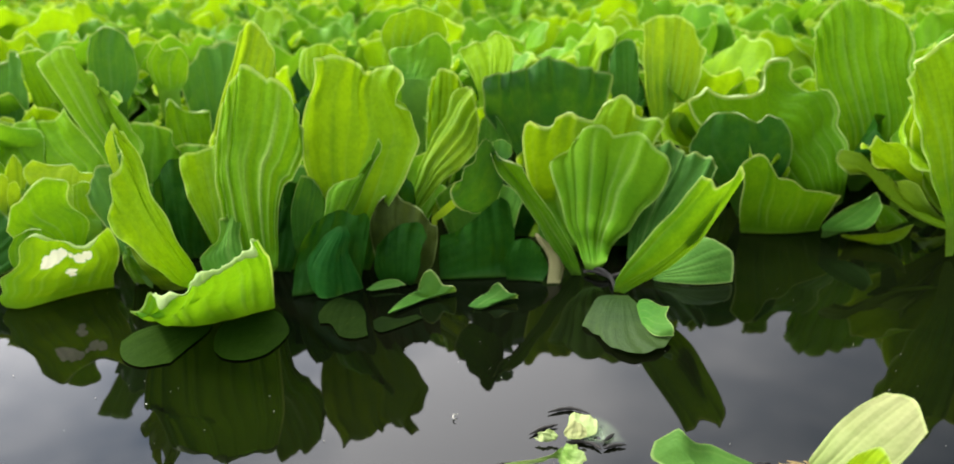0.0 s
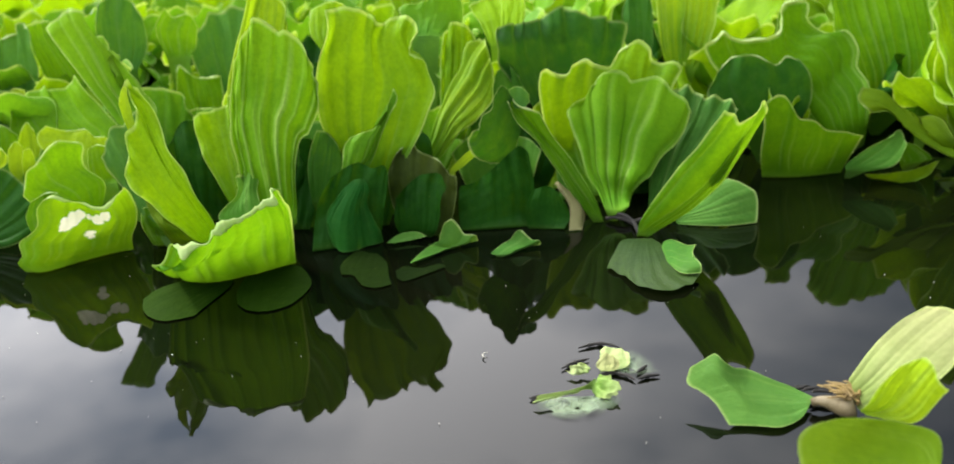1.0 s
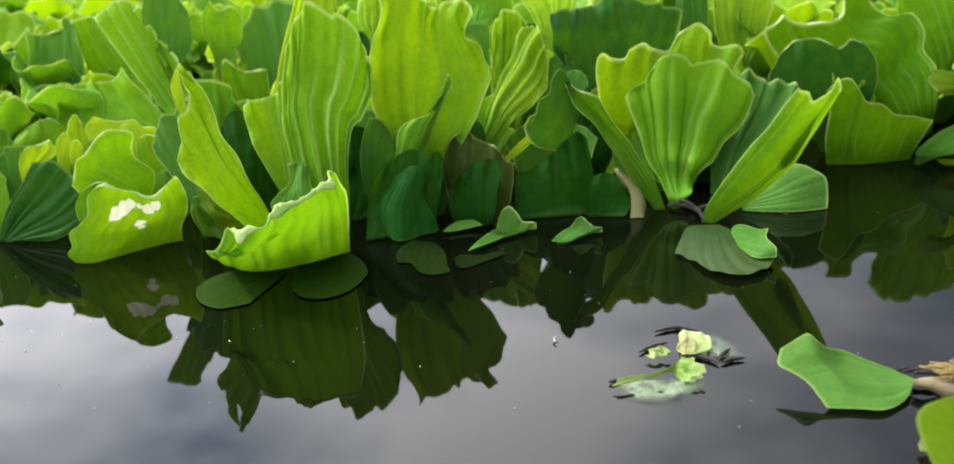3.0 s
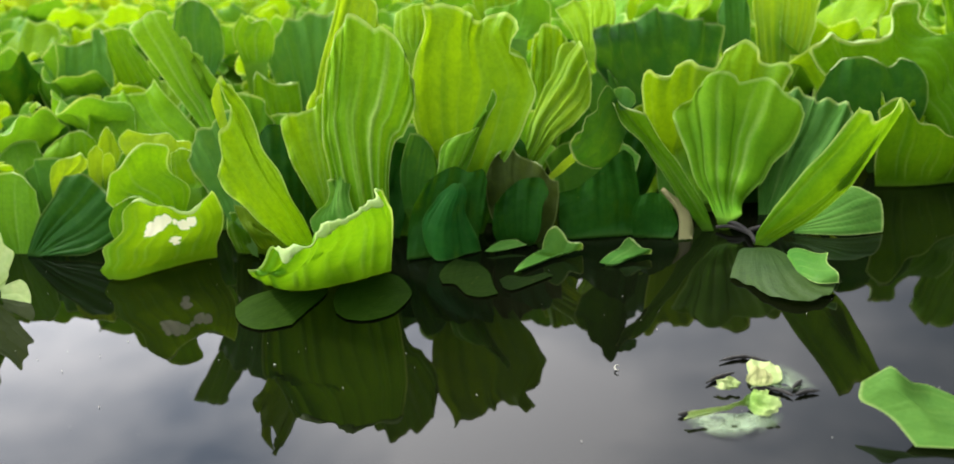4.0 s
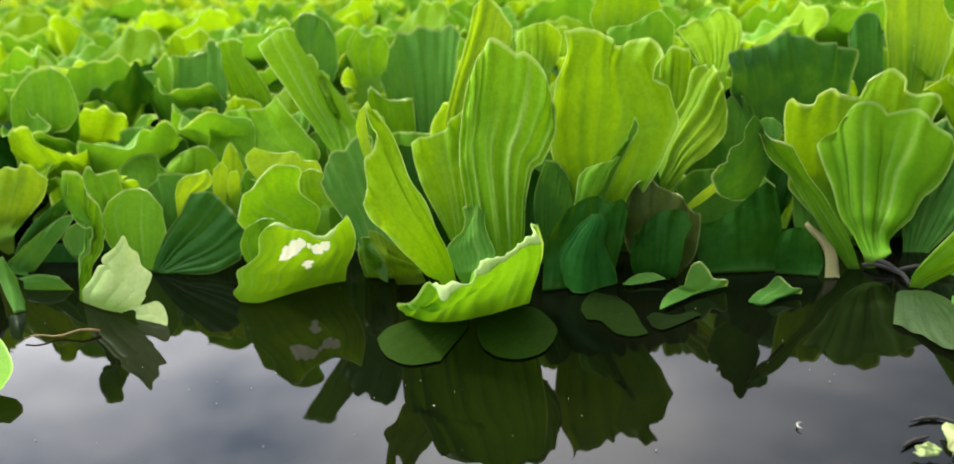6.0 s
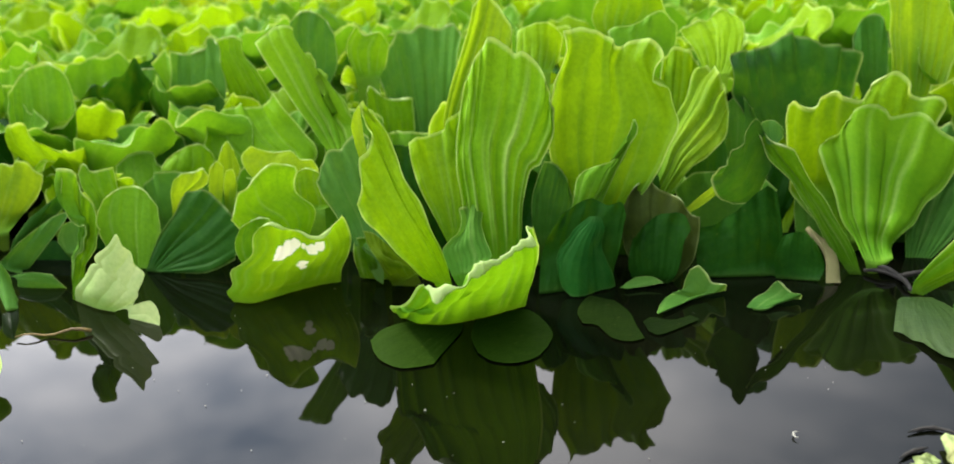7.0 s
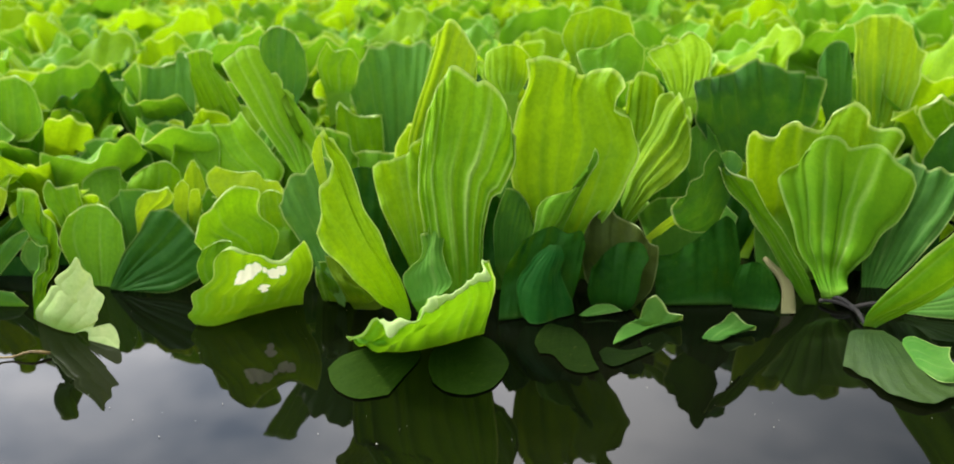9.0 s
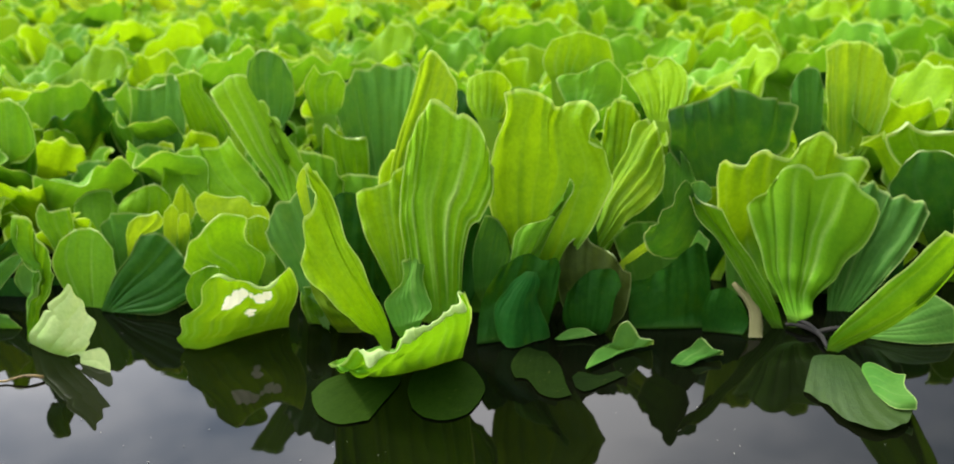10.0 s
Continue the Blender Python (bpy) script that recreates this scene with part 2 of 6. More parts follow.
# a lighter step of the shaded green, with shade still in the colour
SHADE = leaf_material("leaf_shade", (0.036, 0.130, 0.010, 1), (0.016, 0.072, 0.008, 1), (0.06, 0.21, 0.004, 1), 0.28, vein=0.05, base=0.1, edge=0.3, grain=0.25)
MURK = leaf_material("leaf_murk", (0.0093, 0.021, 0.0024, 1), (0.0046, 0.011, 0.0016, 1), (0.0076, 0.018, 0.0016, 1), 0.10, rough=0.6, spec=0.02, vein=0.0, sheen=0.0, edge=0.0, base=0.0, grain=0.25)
# shaded green with a pale margin; the shade under the hood is colour
HOOD_SHADED = leaf_material("leaf_hood_shaded", (0.040, 0.130, 0.010, 1), (0.020, 0.078, 0.008, 1), (0.06, 0.21, 0.004, 1), 0.28, vein=0.05, base=0.1, edge=0.55, grain=0.25)
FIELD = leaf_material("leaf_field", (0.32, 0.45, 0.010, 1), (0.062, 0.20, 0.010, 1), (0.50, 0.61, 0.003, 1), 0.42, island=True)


def plain(name, a, b, scale, rough=0.6, bump=0.3):
    m = Nodes(name)
    co = m.add("ShaderNodeTexCoord").outputs["Object"]
    n = m.noise(co, scale, 5.0, 0.6)
    f = m.noise(co, scale * 9, 3.0, 0.6)
    col = m.mix(m.span(m.math("ADD", m.math("MULTIPLY", n, 0.7), m.math("MULTIPLY", f, 0.3)), 0.35, 0.65), a, b)
    bp = m.add("ShaderNodeBump", {"Height": f, "Strength": bump, "Distance": 0.001}).outputs["Normal"]
    return m.end(m.add("ShaderNodeBsdfPrincipled", {"Base Color": col, "Roughness": rough, "Normal": bp}).outputs[0])


STALK = plain("stalk", (0.055, 0.065, 0.016, 1), (0.030, 0.024, 0.010, 1), 60.0, 0.5)
TWIG = plain("twig", (0.008, 0.007, 0.004, 1), (0.020, 0.015, 0.009, 1), 80.0, 0.75)
FIBRE = plain("root_fibre", (0.30, 0.20, 0.05, 1), (0.09, 0.055, 0.015, 1), 120.0, 0.7)
RHIZOME = plain("rhizome", (0.20, 0.155, 0.075, 1), (0.11, 0.08, 0.03, 1), 90.0, 0.5)
MUD = plain("mud", (0.020, 0.022, 0.012, 1), (0.008, 0.010, 0.006, 1), 3.0, 0.9)
CHAFF = plain("chaff", (0.42, 0.40, 0.33, 1), (0.25, 0.24, 0.18, 1), 50.0, 0.6)


def water_material():
    """Still, murky pond water: a mirror by Fresnel over dark silt."""
    m = Nodes("water")
    place = m.add("ShaderNodeTexCoord").outputs["Object"]
    cloudy = m.noise(place, 3.0, 3.0, 0.5)
    silt = m.add("ShaderNodeBsdfDiffuse", {"Color": m.mix(cloudy, (0.0015, 0.002, 0.0008, 1), (0.003, 0.0034, 0.0014, 1))})
    gloss = m.add("ShaderNodeBsdfGlossy", {"Color": (0.73, 0.74, 0.76, 1), "Roughness": 0.0})
    fr = m.add("ShaderNodeFresnel", {"IOR": 1.34}).outputs[0]
    return m.end(m.add("ShaderNodeMixShader", {0: fr, 1: silt.outputs[0], 2: gloss.outputs[0]}).outputs[0])


WATER = water_material()


def film_material():
    """Torn leaf just under the surface, pale and blurred by the water over it."""
    m = Nodes("leaf_film")
    place = m.add("ShaderNodeTexCoord").outputs["Object"]
    uv = m.add("ShaderNodeSeparateXYZ", {0: m.add("ShaderNodeUVMap", uv_map="leaf").outputs["UV"]})
    ends = m.math("MULTIPLY", m.span(uv.outputs["Y"], 1.0, 0.55), m.span(m.math("ABSOLUTE", m.math("SUBTRACT", uv.outputs["X"], 0.5)), 0.5, 0.3))
    seen = m.math("MULTIPLY", ends, m.span(m.noise(place, 130.0, 4.0, 0.6), 0.35, 0.65, 0.35, 0.85))
    body = m.add("ShaderNodeBsdfDiffuse", {"Color": m.mix(m.noise(place, 60.0), (0.34, 0.40, 0.26, 1), (0.20, 0.29, 0.16, 1))})
    clear = m.add("ShaderNodeBsdfTransparent")
    return m.end(m.add("ShaderNodeMixShader", {0: seen, 1: clear.outputs[0], 2: body.outputs[0]}).outputs[0])


FILM = film_material()


# ---- builders ----
def mesh_of(name, verts, faces, uvs=None, mat=None, smooth=True, ribs=None):
    me = bpy.data.meshes.new(name)
    me.from_pydata(verts, [], faces)
    if uvs is not None:
        lay = me.uv_layers.new(name="leaf")
        idx = np.empty(len(me.loops), dtype=np.int32)
        me.loops.foreach_get("vertex_index", idx)
        lay.data.foreach_set("uv", np.asarray(uvs, dtype=np.float32)[idx].ravel())
    if ribs is not None:
        me.attributes.new("rib", "FLOAT", "POINT").data.foreach_set("value", np.asarray(ribs, dtype=np.float32))
    if smooth:
        me.polygons.foreach_set("use_smooth", [True] * len(me.polygons))
    if mat:
        me.materials.append(mat)
    me.update()
    return me


def part(name, me, parent, label=""):
    ob = new(name, me)
    ob.parent = parent
    return tagged(ob, label)


def leaf_grid(width, length, nu=32, nv=52, cup=0.5, bend=0.0, ruf=0.008, foot=0.3, flare=1.25, drop=0.22, peak=0.8, notch=0.03, lobes=2.0,
              twist=0.0, rib=0.0014, open_=0.5, seed=0, shrink=0.12, wave=2.2, curl=0.013, ribs=8, margin=0.0, bias=None, rnd=0.92, asym=0.0, sweep=0.0, skew=0.0, scallop=0.030):
    """Points, faces, uv and rib strength of one leaf: across x, along y, upper face to +z, from its foot at 0 to its tip at (0, length, 0)."""
    r = random.Random(seed)
    ph = [r.uniform(0, 6.28) for _ in range(8)]
    small = min(1.0, width / 0.075)
    ruf, rib, curl = ruf * small, rib * small, curl * small
    u = np.linspace(0, 1, nu + 1)[:, None] ** 0.9
    v = np.linspace(-1, 1, nv + 1)[None, :]
    u, v = np.broadcast_arrays(u, v)
    grow = np.sin(np.pi / 2 * np.clip(u / peak, 0, 1)) ** flare
    late = np.clip((u - peak) / (1 - peak), 0, 1)
    w = 1.12 * width / 2 * (foot + (1 - foot) * grow) * (1 - 0.5 * shrink * late ** 2)
    yy = np.clip((u - 0.42) / 0.58, 0, 1)
    w = w * np.sqrt(1 - 0.5 * rnd * yy ** 2)
    u0, u = u, np.where(u > 0.42, 0.42 + 0.58 * yy * np.sqrt(1 - 0.5 * rnd * v ** 2), u)
    u1 = u0
    lob = np.sin(v * np.pi * lobes + ph[0]) * 0.6 + np.sin(v * np.pi * lobes * 1.9 + ph[1]) * 0.4
    s = u - 0.4 * drop * np.abs(v) ** 2.6 * u ** 3 - notch * np.exp(-((v - 0.1 * np.sin(ph[2])) / 0.16) ** 2) * u1 ** 7 + scallop * lob * u1 ** 6
    s = s + skew * v * u1 ** 3
    u = u1
    w = w * (1 + 0.045 * np.sin(u * 8 + ph[3] + v) * np.abs(v) * u)
    cp = np.maximum(abs(cup) * (open_ + (1 - open_) * (1 - u)), 1e-3)
    th = v * cp
    x = w * np.sin(th) / cp
    z = w * (1 - np.cos(th)) / cp * (1 if cup >= 0 else -1)
    x = x * np.where(v < 0, 1 + asym, 1 - asym) + sweep * length * 4 * s * (1 - s)
    # ribs: raised on the under side, grooves above, at uneven distances
    strength = np.zeros_like(u)
    at_ = [-1.0]
    for k in range(ribs):
        c = -0.86 + 1.72 * (k + 0.5 + r.uniform(-0.36, 0.36)) / ribs
        at_.append(c)
        strength = strength + r.uniform(0.25, 1.0) * np.exp(-((v - c) / r.uniform(0.035, 0.06)) ** 2)
    at_.append(1.0)
    fade = np.clip(u * 5, 0, 1) * (1 - 0.7 * u ** 2)
    swell = np.zeros_like(u)
    for lo_, hi_ in zip(at_, at_[1:]):
        f = np.clip((v - lo_) / max(hi_ - lo_, 0.02), 0, 1)
        swell = swell + 4 * f * (1 - f) * r.uniform(0.7, 1.3) * min(1.0, (hi_ - lo_) / 0.2)
    z = z + rib * 1.35 * fade * (swell - 0.6)
    strength = strength * fade
    # waves that grow towards the margin
    top = np.clip((u - 0.45) / 0.55, 0, 1) ** 1.8
    side = np.clip((np.abs(v) - 0.35) / 0.65, 0, 1) ** 1.8 * np.clip(u * 1.4, 0, 1)
    edge = np.maximum(top, side)
    per = v * (1 + (1 - u) * 1.5)
    z = z + ruf * edge * (np.sin(per * np.pi * wave * 0.7 + ph[4]) + 0.45 * np.sin(per * np.pi * wave * 1.6 + ph[5]))
    z = z + min(1.0, ruf / 0.003) * width * (0.03 * np.sin(u * 4.2 + ph[0] + v * 1.8) * u + 0.02 * np.sin(v * 3 + ph[2]) * u)
    # the margin itself turns over here and there
    lip = np.maximum(np.clip((u - 0.82) / 0.18, 0, 1), np.clip((np.abs(v) - 0.80) / 0.20, 0, 1) * np.clip(u * 1.5, 0, 1)) ** 1.6
    bias = r.choice((-0.9, 0.7, -0.4)) if bias is None else bias
    turn_ = curl * (bias + np.sin(per * 3.2 + ph[6]) + 0.5 * np.sin(per * 6.3 + ph[7]))
    z = z + turn_ * lip
    x = x * (1 - 0.25 * np.abs(turn_) * lip / (width / 2) * np.clip((np.abs(v) - 0.5) * 2, 0, 1))
    s = s - 0.25 * np.abs(turn_) * lip / length * np.clip((u - 0.75) * 4, 0, 1)
    if twist:
        a = twist * u
        x, z = x * np.cos(a) - z * np.sin(a), x * np.sin(a) + z * np.cos(a)
    b = bend if abs(bend) > 1e-3 else 1e-3
    scale = length / (2 * math.sin(b / 2) / b)
    ang = b * s
    along, off = scale * np.sin(ang) / b, scale * (1 - np.cos(ang)) / b
    px, py, pz = x, along - z * np.sin(ang), off + z * np.cos(ang)
    c, sn = math.cos(-b / 2), math.sin(-b / 2)
    py, pz = py * c - pz * sn, py * sn + pz * c
    grid = np.stack([px, py, pz], -1)
    verts = grid.reshape(-1, 3)
    uvs = np.stack([(v + 1) / 2, u], -1).reshape(-1, 2)
    rb = strength.reshape(-1)
    n = nv + 1
    faces = [(i * n + j, i * n + j + 1, (i + 1) * n + j + 1, (i + 1) * n + j) for i in range(nu) for j in range(nv)]
    if margin:
        # a thickened, rounded margin
        lo = nu // 6
        ids = [(i, 0) for i in range(lo, nu)] + [(nu, j) for j in range(n)] + [(i, nv) for i in range(nu - 1, lo - 1, -1)]
        line = np.array([grid[i, j] for i, j in ids])
        d = np.gradient(line, axis=0)
        d = d / np.maximum(np.linalg.norm(d, axis=1, keepdims=True), 1e-9)
        side_ = np.cross(d, np.array([0.12, 0.21, 0.97]))
        side_ = side_ / np.maximum(np.linalg.norm(side_, axis=1, keepdims=True), 1e-9)
        up_ = np.cross(d, side_)
        k = len(line)
        taper = np.clip(np.minimum(np.arange(k), k - 1 - np.arange(k)) / 6, 0.05, 1)[:, None] * margin
        o, m = len(verts), 5
        ring = [line + (side_ * math.cos(6.2832 * q / m) + up_ * math.sin(6.2832 * q / m)) * taper for q in range(m)]
        verts = np.concatenate([verts, np.stack(ring, 1).reshape(-1, 3)])
        uvs = np.concatenate([uvs, np.tile([0.5, 1.0], (k * m, 1))])
        rb = np.concatenate([rb, np.zeros(k * m)])
        faces += [(o + i * m + q, o + i * m + (q + 1) % m, o + (i + 1) * m + (q + 1) % m, o + (i + 1) * m + q) for i in range(k - 1) for q in range(m)]
    return verts, faces, uvs, rb


def leaf_frame(base, tip, turn, up=False):
    """From a leaf's own axes to the world: turn 0 shows its upper face to -y (or upwards), and turning is about its length."""
    y = (Vector(tip) - Vector(base)).normalized()
    hint = Vector((0, -0.15, 1)) if up else Vector((0, -1, 0.05))
    z = hint - y * hint.dot(y)
    if z.length < 0.05:
        z = Vector((0, 0, 1)) - y * y.z
    z.normalize()
    x = y.cross(z)
    return Matrix.Translation(base) @ Matrix((x, y, z)).transposed().to_4x4() @ Matrix.Rotation(radians(turn), 4, "Y")


leaf_count = [0]


def leaf(plant, base, tip, width, turn=0.0, mat=None, label="", name="leaf", up=False, **shape):
    leaf_count[0] += 1
    shape.setdefault("seed", leaf_count[0])
    verts, faces, uvs, rb = leaf_grid(width, (Vector(tip) - Vector(base)).length, **shape)
    m = plant.matrix_basis.inverted() @ leaf_frame(base, tip, turn, up)
    verts = [m @ Vector(p) for p in verts]
    return part(name, mesh_of(name, verts, faces, uvs, mat or FRESH, ribs=rb), plant, label)


def spline(points, v):
    """A smooth curve through a few points, at the parameters v from 0 to 1."""
    p = np.array([tuple(q) for q in points], dtype=float)
    p = np.vstack([2 * p[0] - p[1], p, 2 * p[-1] - p[-2]])
    s = np.clip(v, 0, 1) * (len(p) - 3)
    i = np.minimum(s.astype(int), len(p) - 4)
    f = (s - i)[:, None]
    a, b_, c, d = p[i], p[i + 1], p[i + 2], p[i + 3]
    return 0.5 * (2 * b_ + (c - a) * f + (2 * a - 5 * b_ + 4 * c - d) * f ** 2 + (3 * b_ - a - 3 * c + d) * f ** 3)


def even_curve(points, u):
    """A smooth curve through a few points, at even steps of its length."""
    fine = spline(points, np.linspace(0, 1, 160))
    run = np.concatenate([[0], np.cumsum(np.linalg.norm(np.diff(fine, axis=0), axis=1))])
    at = u * run[-1]
    return np.stack([np.interp(at, run, fine[:, k]) for k in range(3)], -1)


def fan_leaf(plant, foot, rim, mat=None, belly=0.005, lip=0.003, ruf=0.0028, ribs=6, rib=0.0016, root=0.012, bow=0.0, nu=30, nv=72, scallop=0.006, margin=0.00032, crease=0.5, over=0.0, cup=0.10, crumple=0.0, label=""):
    """A leaf that opens from its foot to a wavy rim; its ribs follow the sides up to the top. over: how far the margin turns over."""
    leaf_count[0] += 1
    r = random.Random(leaf_count[0])
    ph = [r.uniform(0, 6.28) for _ in range(8)]
    lo_, hi_ = np.array(foot, dtype=float), np.array(rim, dtype=float)
    axis = hi_.mean(0) - lo_.mean(0)
    axis = axis / np.linalg.norm(axis)
    side = lo_[-1] - lo_[0] + 0.5 * (hi_[-1] - hi_[0])
    side = side - axis * (side @ axis)
    side = side / max(np.linalg.norm(side), 1e-9)
    out = np.cross(side, axis)
    out = out if (out[1] < 0 if abs(out[1]) > 0.3 else out[2] > 0) else -out
    # the two upper corners part the rim into a left side, a top and a right side
    a_, s_ = (hi_ - lo_.mean(0)) @ axis, (hi_ - lo_.mean(0)) @ side
    a_, s_ = a_ / np.abs(a_).max(), s_ / max(np.abs(s_).max(), 1e-9)
    n_ = len(hi_)
    i_ = int(np.argmax((a_ - 0.8 * s_)[:(n_ - 1) // 2 + 1]))
    j_ = n_ // 2 + int(np.argmax((a_ + 0.8 * s_)[n_ // 2:]))
    j_ = max(j_, i_ + 1)
    u, v = np.linspace(0, 1, nu + 1), np.linspace(0, 1, nv + 1)
    left = even_curve(np.vstack([lo_[:1], hi_[:i_ + 1]]), u)[:, None]
    right = even_curve(np.vstack([lo_[-1:], hi_[j_:][::-1]]), u)[:, None]
    base, top = spline(lo_, v)[None], even_curve(hi_[i_:j_ + 1], v)[None]
    uu, vv = u[:, None, None], v[None, :, None]
    grid = (1 - vv) * left + vv * right + (1 - uu) * base + uu * top
    grid = grid - ((1 - uu) * ((1 - vv) * lo_[0] + vv * lo_[-1]) + uu * ((1 - vv) * hi_[i_] + vv * hi_[j_]))
    size = float(np.linalg.norm(hi_.mean(0) - lo_.mean(0)))
    wide = float(np.linalg.norm(grid[nu // 2, -1] - grid[nu // 2, 0]))
    long_top = float(np.linalg.norm(np.diff(top[0], axis=0), axis=1).sum())
    small = min(1.0, size / 0.07, wide / 0.03)
    nrm = np.cross(np.gradient(grid, axis=1), np.gradient(grid, axis=0))
    nrm = nrm / np.maximum(np.linalg.norm(nrm, axis=2, keepdims=True), 1e-12)
    nrm = nrm * np.sign((nrm @ out)[..., None] + 1e-9) * 0.6 + out * 0.4
    nrm = nrm / np.maximum(np.linalg.norm(nrm, axis=2, keepdims=True), 1e-12)
    u, v = u[:, None], v[None, :]
    # bulging strips between unevenly spaced ribs
    at_ = [0.0] + [min(0.96, max(0.04, (k + 0.5 + r.uniform(-0.34, 0.34)) / ribs)) for k in range(ribs)] + [1.0]
    thin = min(0.05, max(0.010, 0.0011 / max(wide, 0.005)))
    swell, strength = np.zeros((nu + 1, nv + 1)), np.zeros((nu + 1, nv + 1))
    wend = v + 0.022 * np.sin(u * 3.4 + ph[5]) * np.sin(np.pi * v) + 0.009 * np.sin(u * 9 + v * 7 + ph[6]) * np.sin(np.pi * v)
    for k, (p, q) in enumerate(zip(at_, at_[1:])):
        f = np.clip((wend - p) / max(q - p, 0.01), 0, 1)
        swell = swell + np.maximum(4 * f * (1 - f), 0) ** 0.8 * r.uniform(0.35, 1.3) * min(1.0, (q - p) * ribs)
        if k:
            strength = strength + r.uniform(0.35, 1.0) * np.exp(-((wend - p) / (thin * r.uniform(0.7, 1.5))) ** 2) * np.clip(r.uniform(0.75, 1.5) - u * r.uniform(0.0, 0.9), 0.05, 1)
    fade = np.clip(u * 4, 0, 1) * (1 - 0.5 * u ** 2)
    off = 1.5 * rib * small * fade * (swell - 0.5)
    off = off + cup * wide * ((2 * v - 1) ** 2 - 0.4) * (0.25 + 0.75 * u) * (1 if r.random() < 0.7 else -0.7)
    off = off + belly * small * np.sin(np.pi * u) * (0.6 + 0.4 * np.sin(np.pi * v)) + bow * (np.sin(np.pi * v) - 0.5) * u
    # waves along the top and, weaker, along the sides
    waves = max(1.5, long_top / 0.021)
    hemline = np.sin(6.2832 * waves * v + ph[0] + 0.8 * np.sin(v * 9 + ph[4])) + 0.5 * np.sin(6.2832 * 1.7 * waves * v + ph[1])
    off = off + ruf * small * u ** 3 * hemline
    edge = np.abs(2 * v - 1) ** 5 * np.clip(u * 1.6, 0, 1)
    off = off + 0.8 * ruf * small * edge * np.sin(u * size / 0.0035 + ph[2] + 3 * v)
    # a soft crease off the middle, and slow dents
    off = off + crease * r.choice((-1, 1)) * r.uniform(0.05, 0.11) * size * (np.sqrt((v - r.uniform(0.35, 0.65)) ** 2 + 0.004) - 0.2) * np.sin(u * 2.4)
    calm = min(1.0, ruf / 0.002)
    off = off + calm * (0.0005 * small * np.sin(u * 17 + v * 23 + ph[0]) * np.sin(u * 12 - v * 31 + ph[1]) + 0.022 * size * u * np.sin(u * 4 + v * 5 + ph[2]))
    rise = np.clip((u - 0.86) / 0.14, 0, 1) ** 1.6
    roll = lip * small * (0.35 + 0.8 * np.sin(6.2832 * 0.6 * waves * v + ph[3]) + 0.4 * np.sin(v * 25 + ph[4]))
    off = off + roll * np.maximum(rise, edge ** 2)
    ray = np.gradient(grid, axis=0)[-1]
    ray = ray / np.maximum(np.linalg.norm(ray, axis=1, keepdims=True), 1e-9)
    reach = scallop * size * (np.sin(6.2832 * 1.4 * waves * v + ph[5]) * 0.6 + np.sin(v * 41 + ph[6]) * 0.4) * u ** 5
    if crumple:
        # torn and crinkled scraps
        off = off + crumple * (np.sin(u * 5 + v * 7 + ph[0]) * np.sin(v * 9 - u * 4 + ph[1]) + 0.5 * np.sin(u * 12 + v * 5 + ph[2]) * np.sin(v * 17 - u * 6 + ph[3])) * np.clip(u * 3, 0, 1)
        reach = reach + crumple * (np.sin(v * 9 + ph[0]) + 0.6 * np.sin(v * 23 + ph[1]) + 0.35 * np.sin(v * 51 + ph[2])) * u ** 3
    grid = grid + off[..., None] * nrm + reach[..., None] * ray[None]
    uu = 0.08 + 0.92 * np.broadcast_to(u, grid.shape[:2])
    rb = strength * fade
    rows = grid.shape[0]
    if over:
        # the margin turns over towards the open side and shows the paler upper face
        hem = over * (0.62 + 0.45 * np.sin(6.2832 * 0.7 * waves * v[0] + ph[6]) + 0.25 * np.sin(v[0] * 23 + ph[7]))
        hem = np.maximum(hem, over * 0.12) * np.clip(np.minimum(v[0], 1 - v[0]) * 14, 0.1, 1)
        q = (np.linspace(0, 1, 9)[1:] * 2.7)[:, None, None]
        fold = grid[-1][None] + hem[None, :, None] * (0.5 * (1 - np.cos(q)) * nrm[-1][None] + 0.35 * np.sin(q) * ray[None] + 0.30 * np.maximum(q - 1.2, 0) * np.array([0.0, 0.0, -1.0]))
        grid = np.concatenate([grid, fold])
        uu = np.concatenate([uu, np.broadcast_to(1.0 + 0.16 * q[..., 0] / 2.7, fold.shape[:2])])
        rb = np.concatenate([rb, np.zeros(fold.shape[:2])])
    if root:
        # the foot narrows back to the stem under the rosette
        lo = base[0]
        stem = lo.mean(0) - out * root - axis * root * 0.4
        stem[2] = min(stem[2], 0.002)
        k = np.linspace(0, 1, 6)[:-1, None, None]
        tail = stem + (lo - lo.mean(0)) * 0.25 + (lo - stem - (lo - lo.mean(0)) * 0.25) * k ** 1.3
        tail[..., :] = tail + (grid[0] - lo)[None] * k ** 2
        grid = np.concatenate([tail, grid])
        uu = np.concatenate([np.broadcast_to(k[..., 0] * 0.08, tail.shape[:2]), uu])
        rb = np.concatenate([np.zeros(tail.shape[:2]), rb])
    rows, n = grid.shape[0], nv + 1
    uvs = np.stack([np.broadcast_to(v, uu.shape), uu], -1).reshape(-1, 2)
    faces = [(i * n + j, i * n + j + 1, (i + 1) * n + j + 1, (i + 1) * n + j) for i in range(rows - 1) for j in range(nv)]
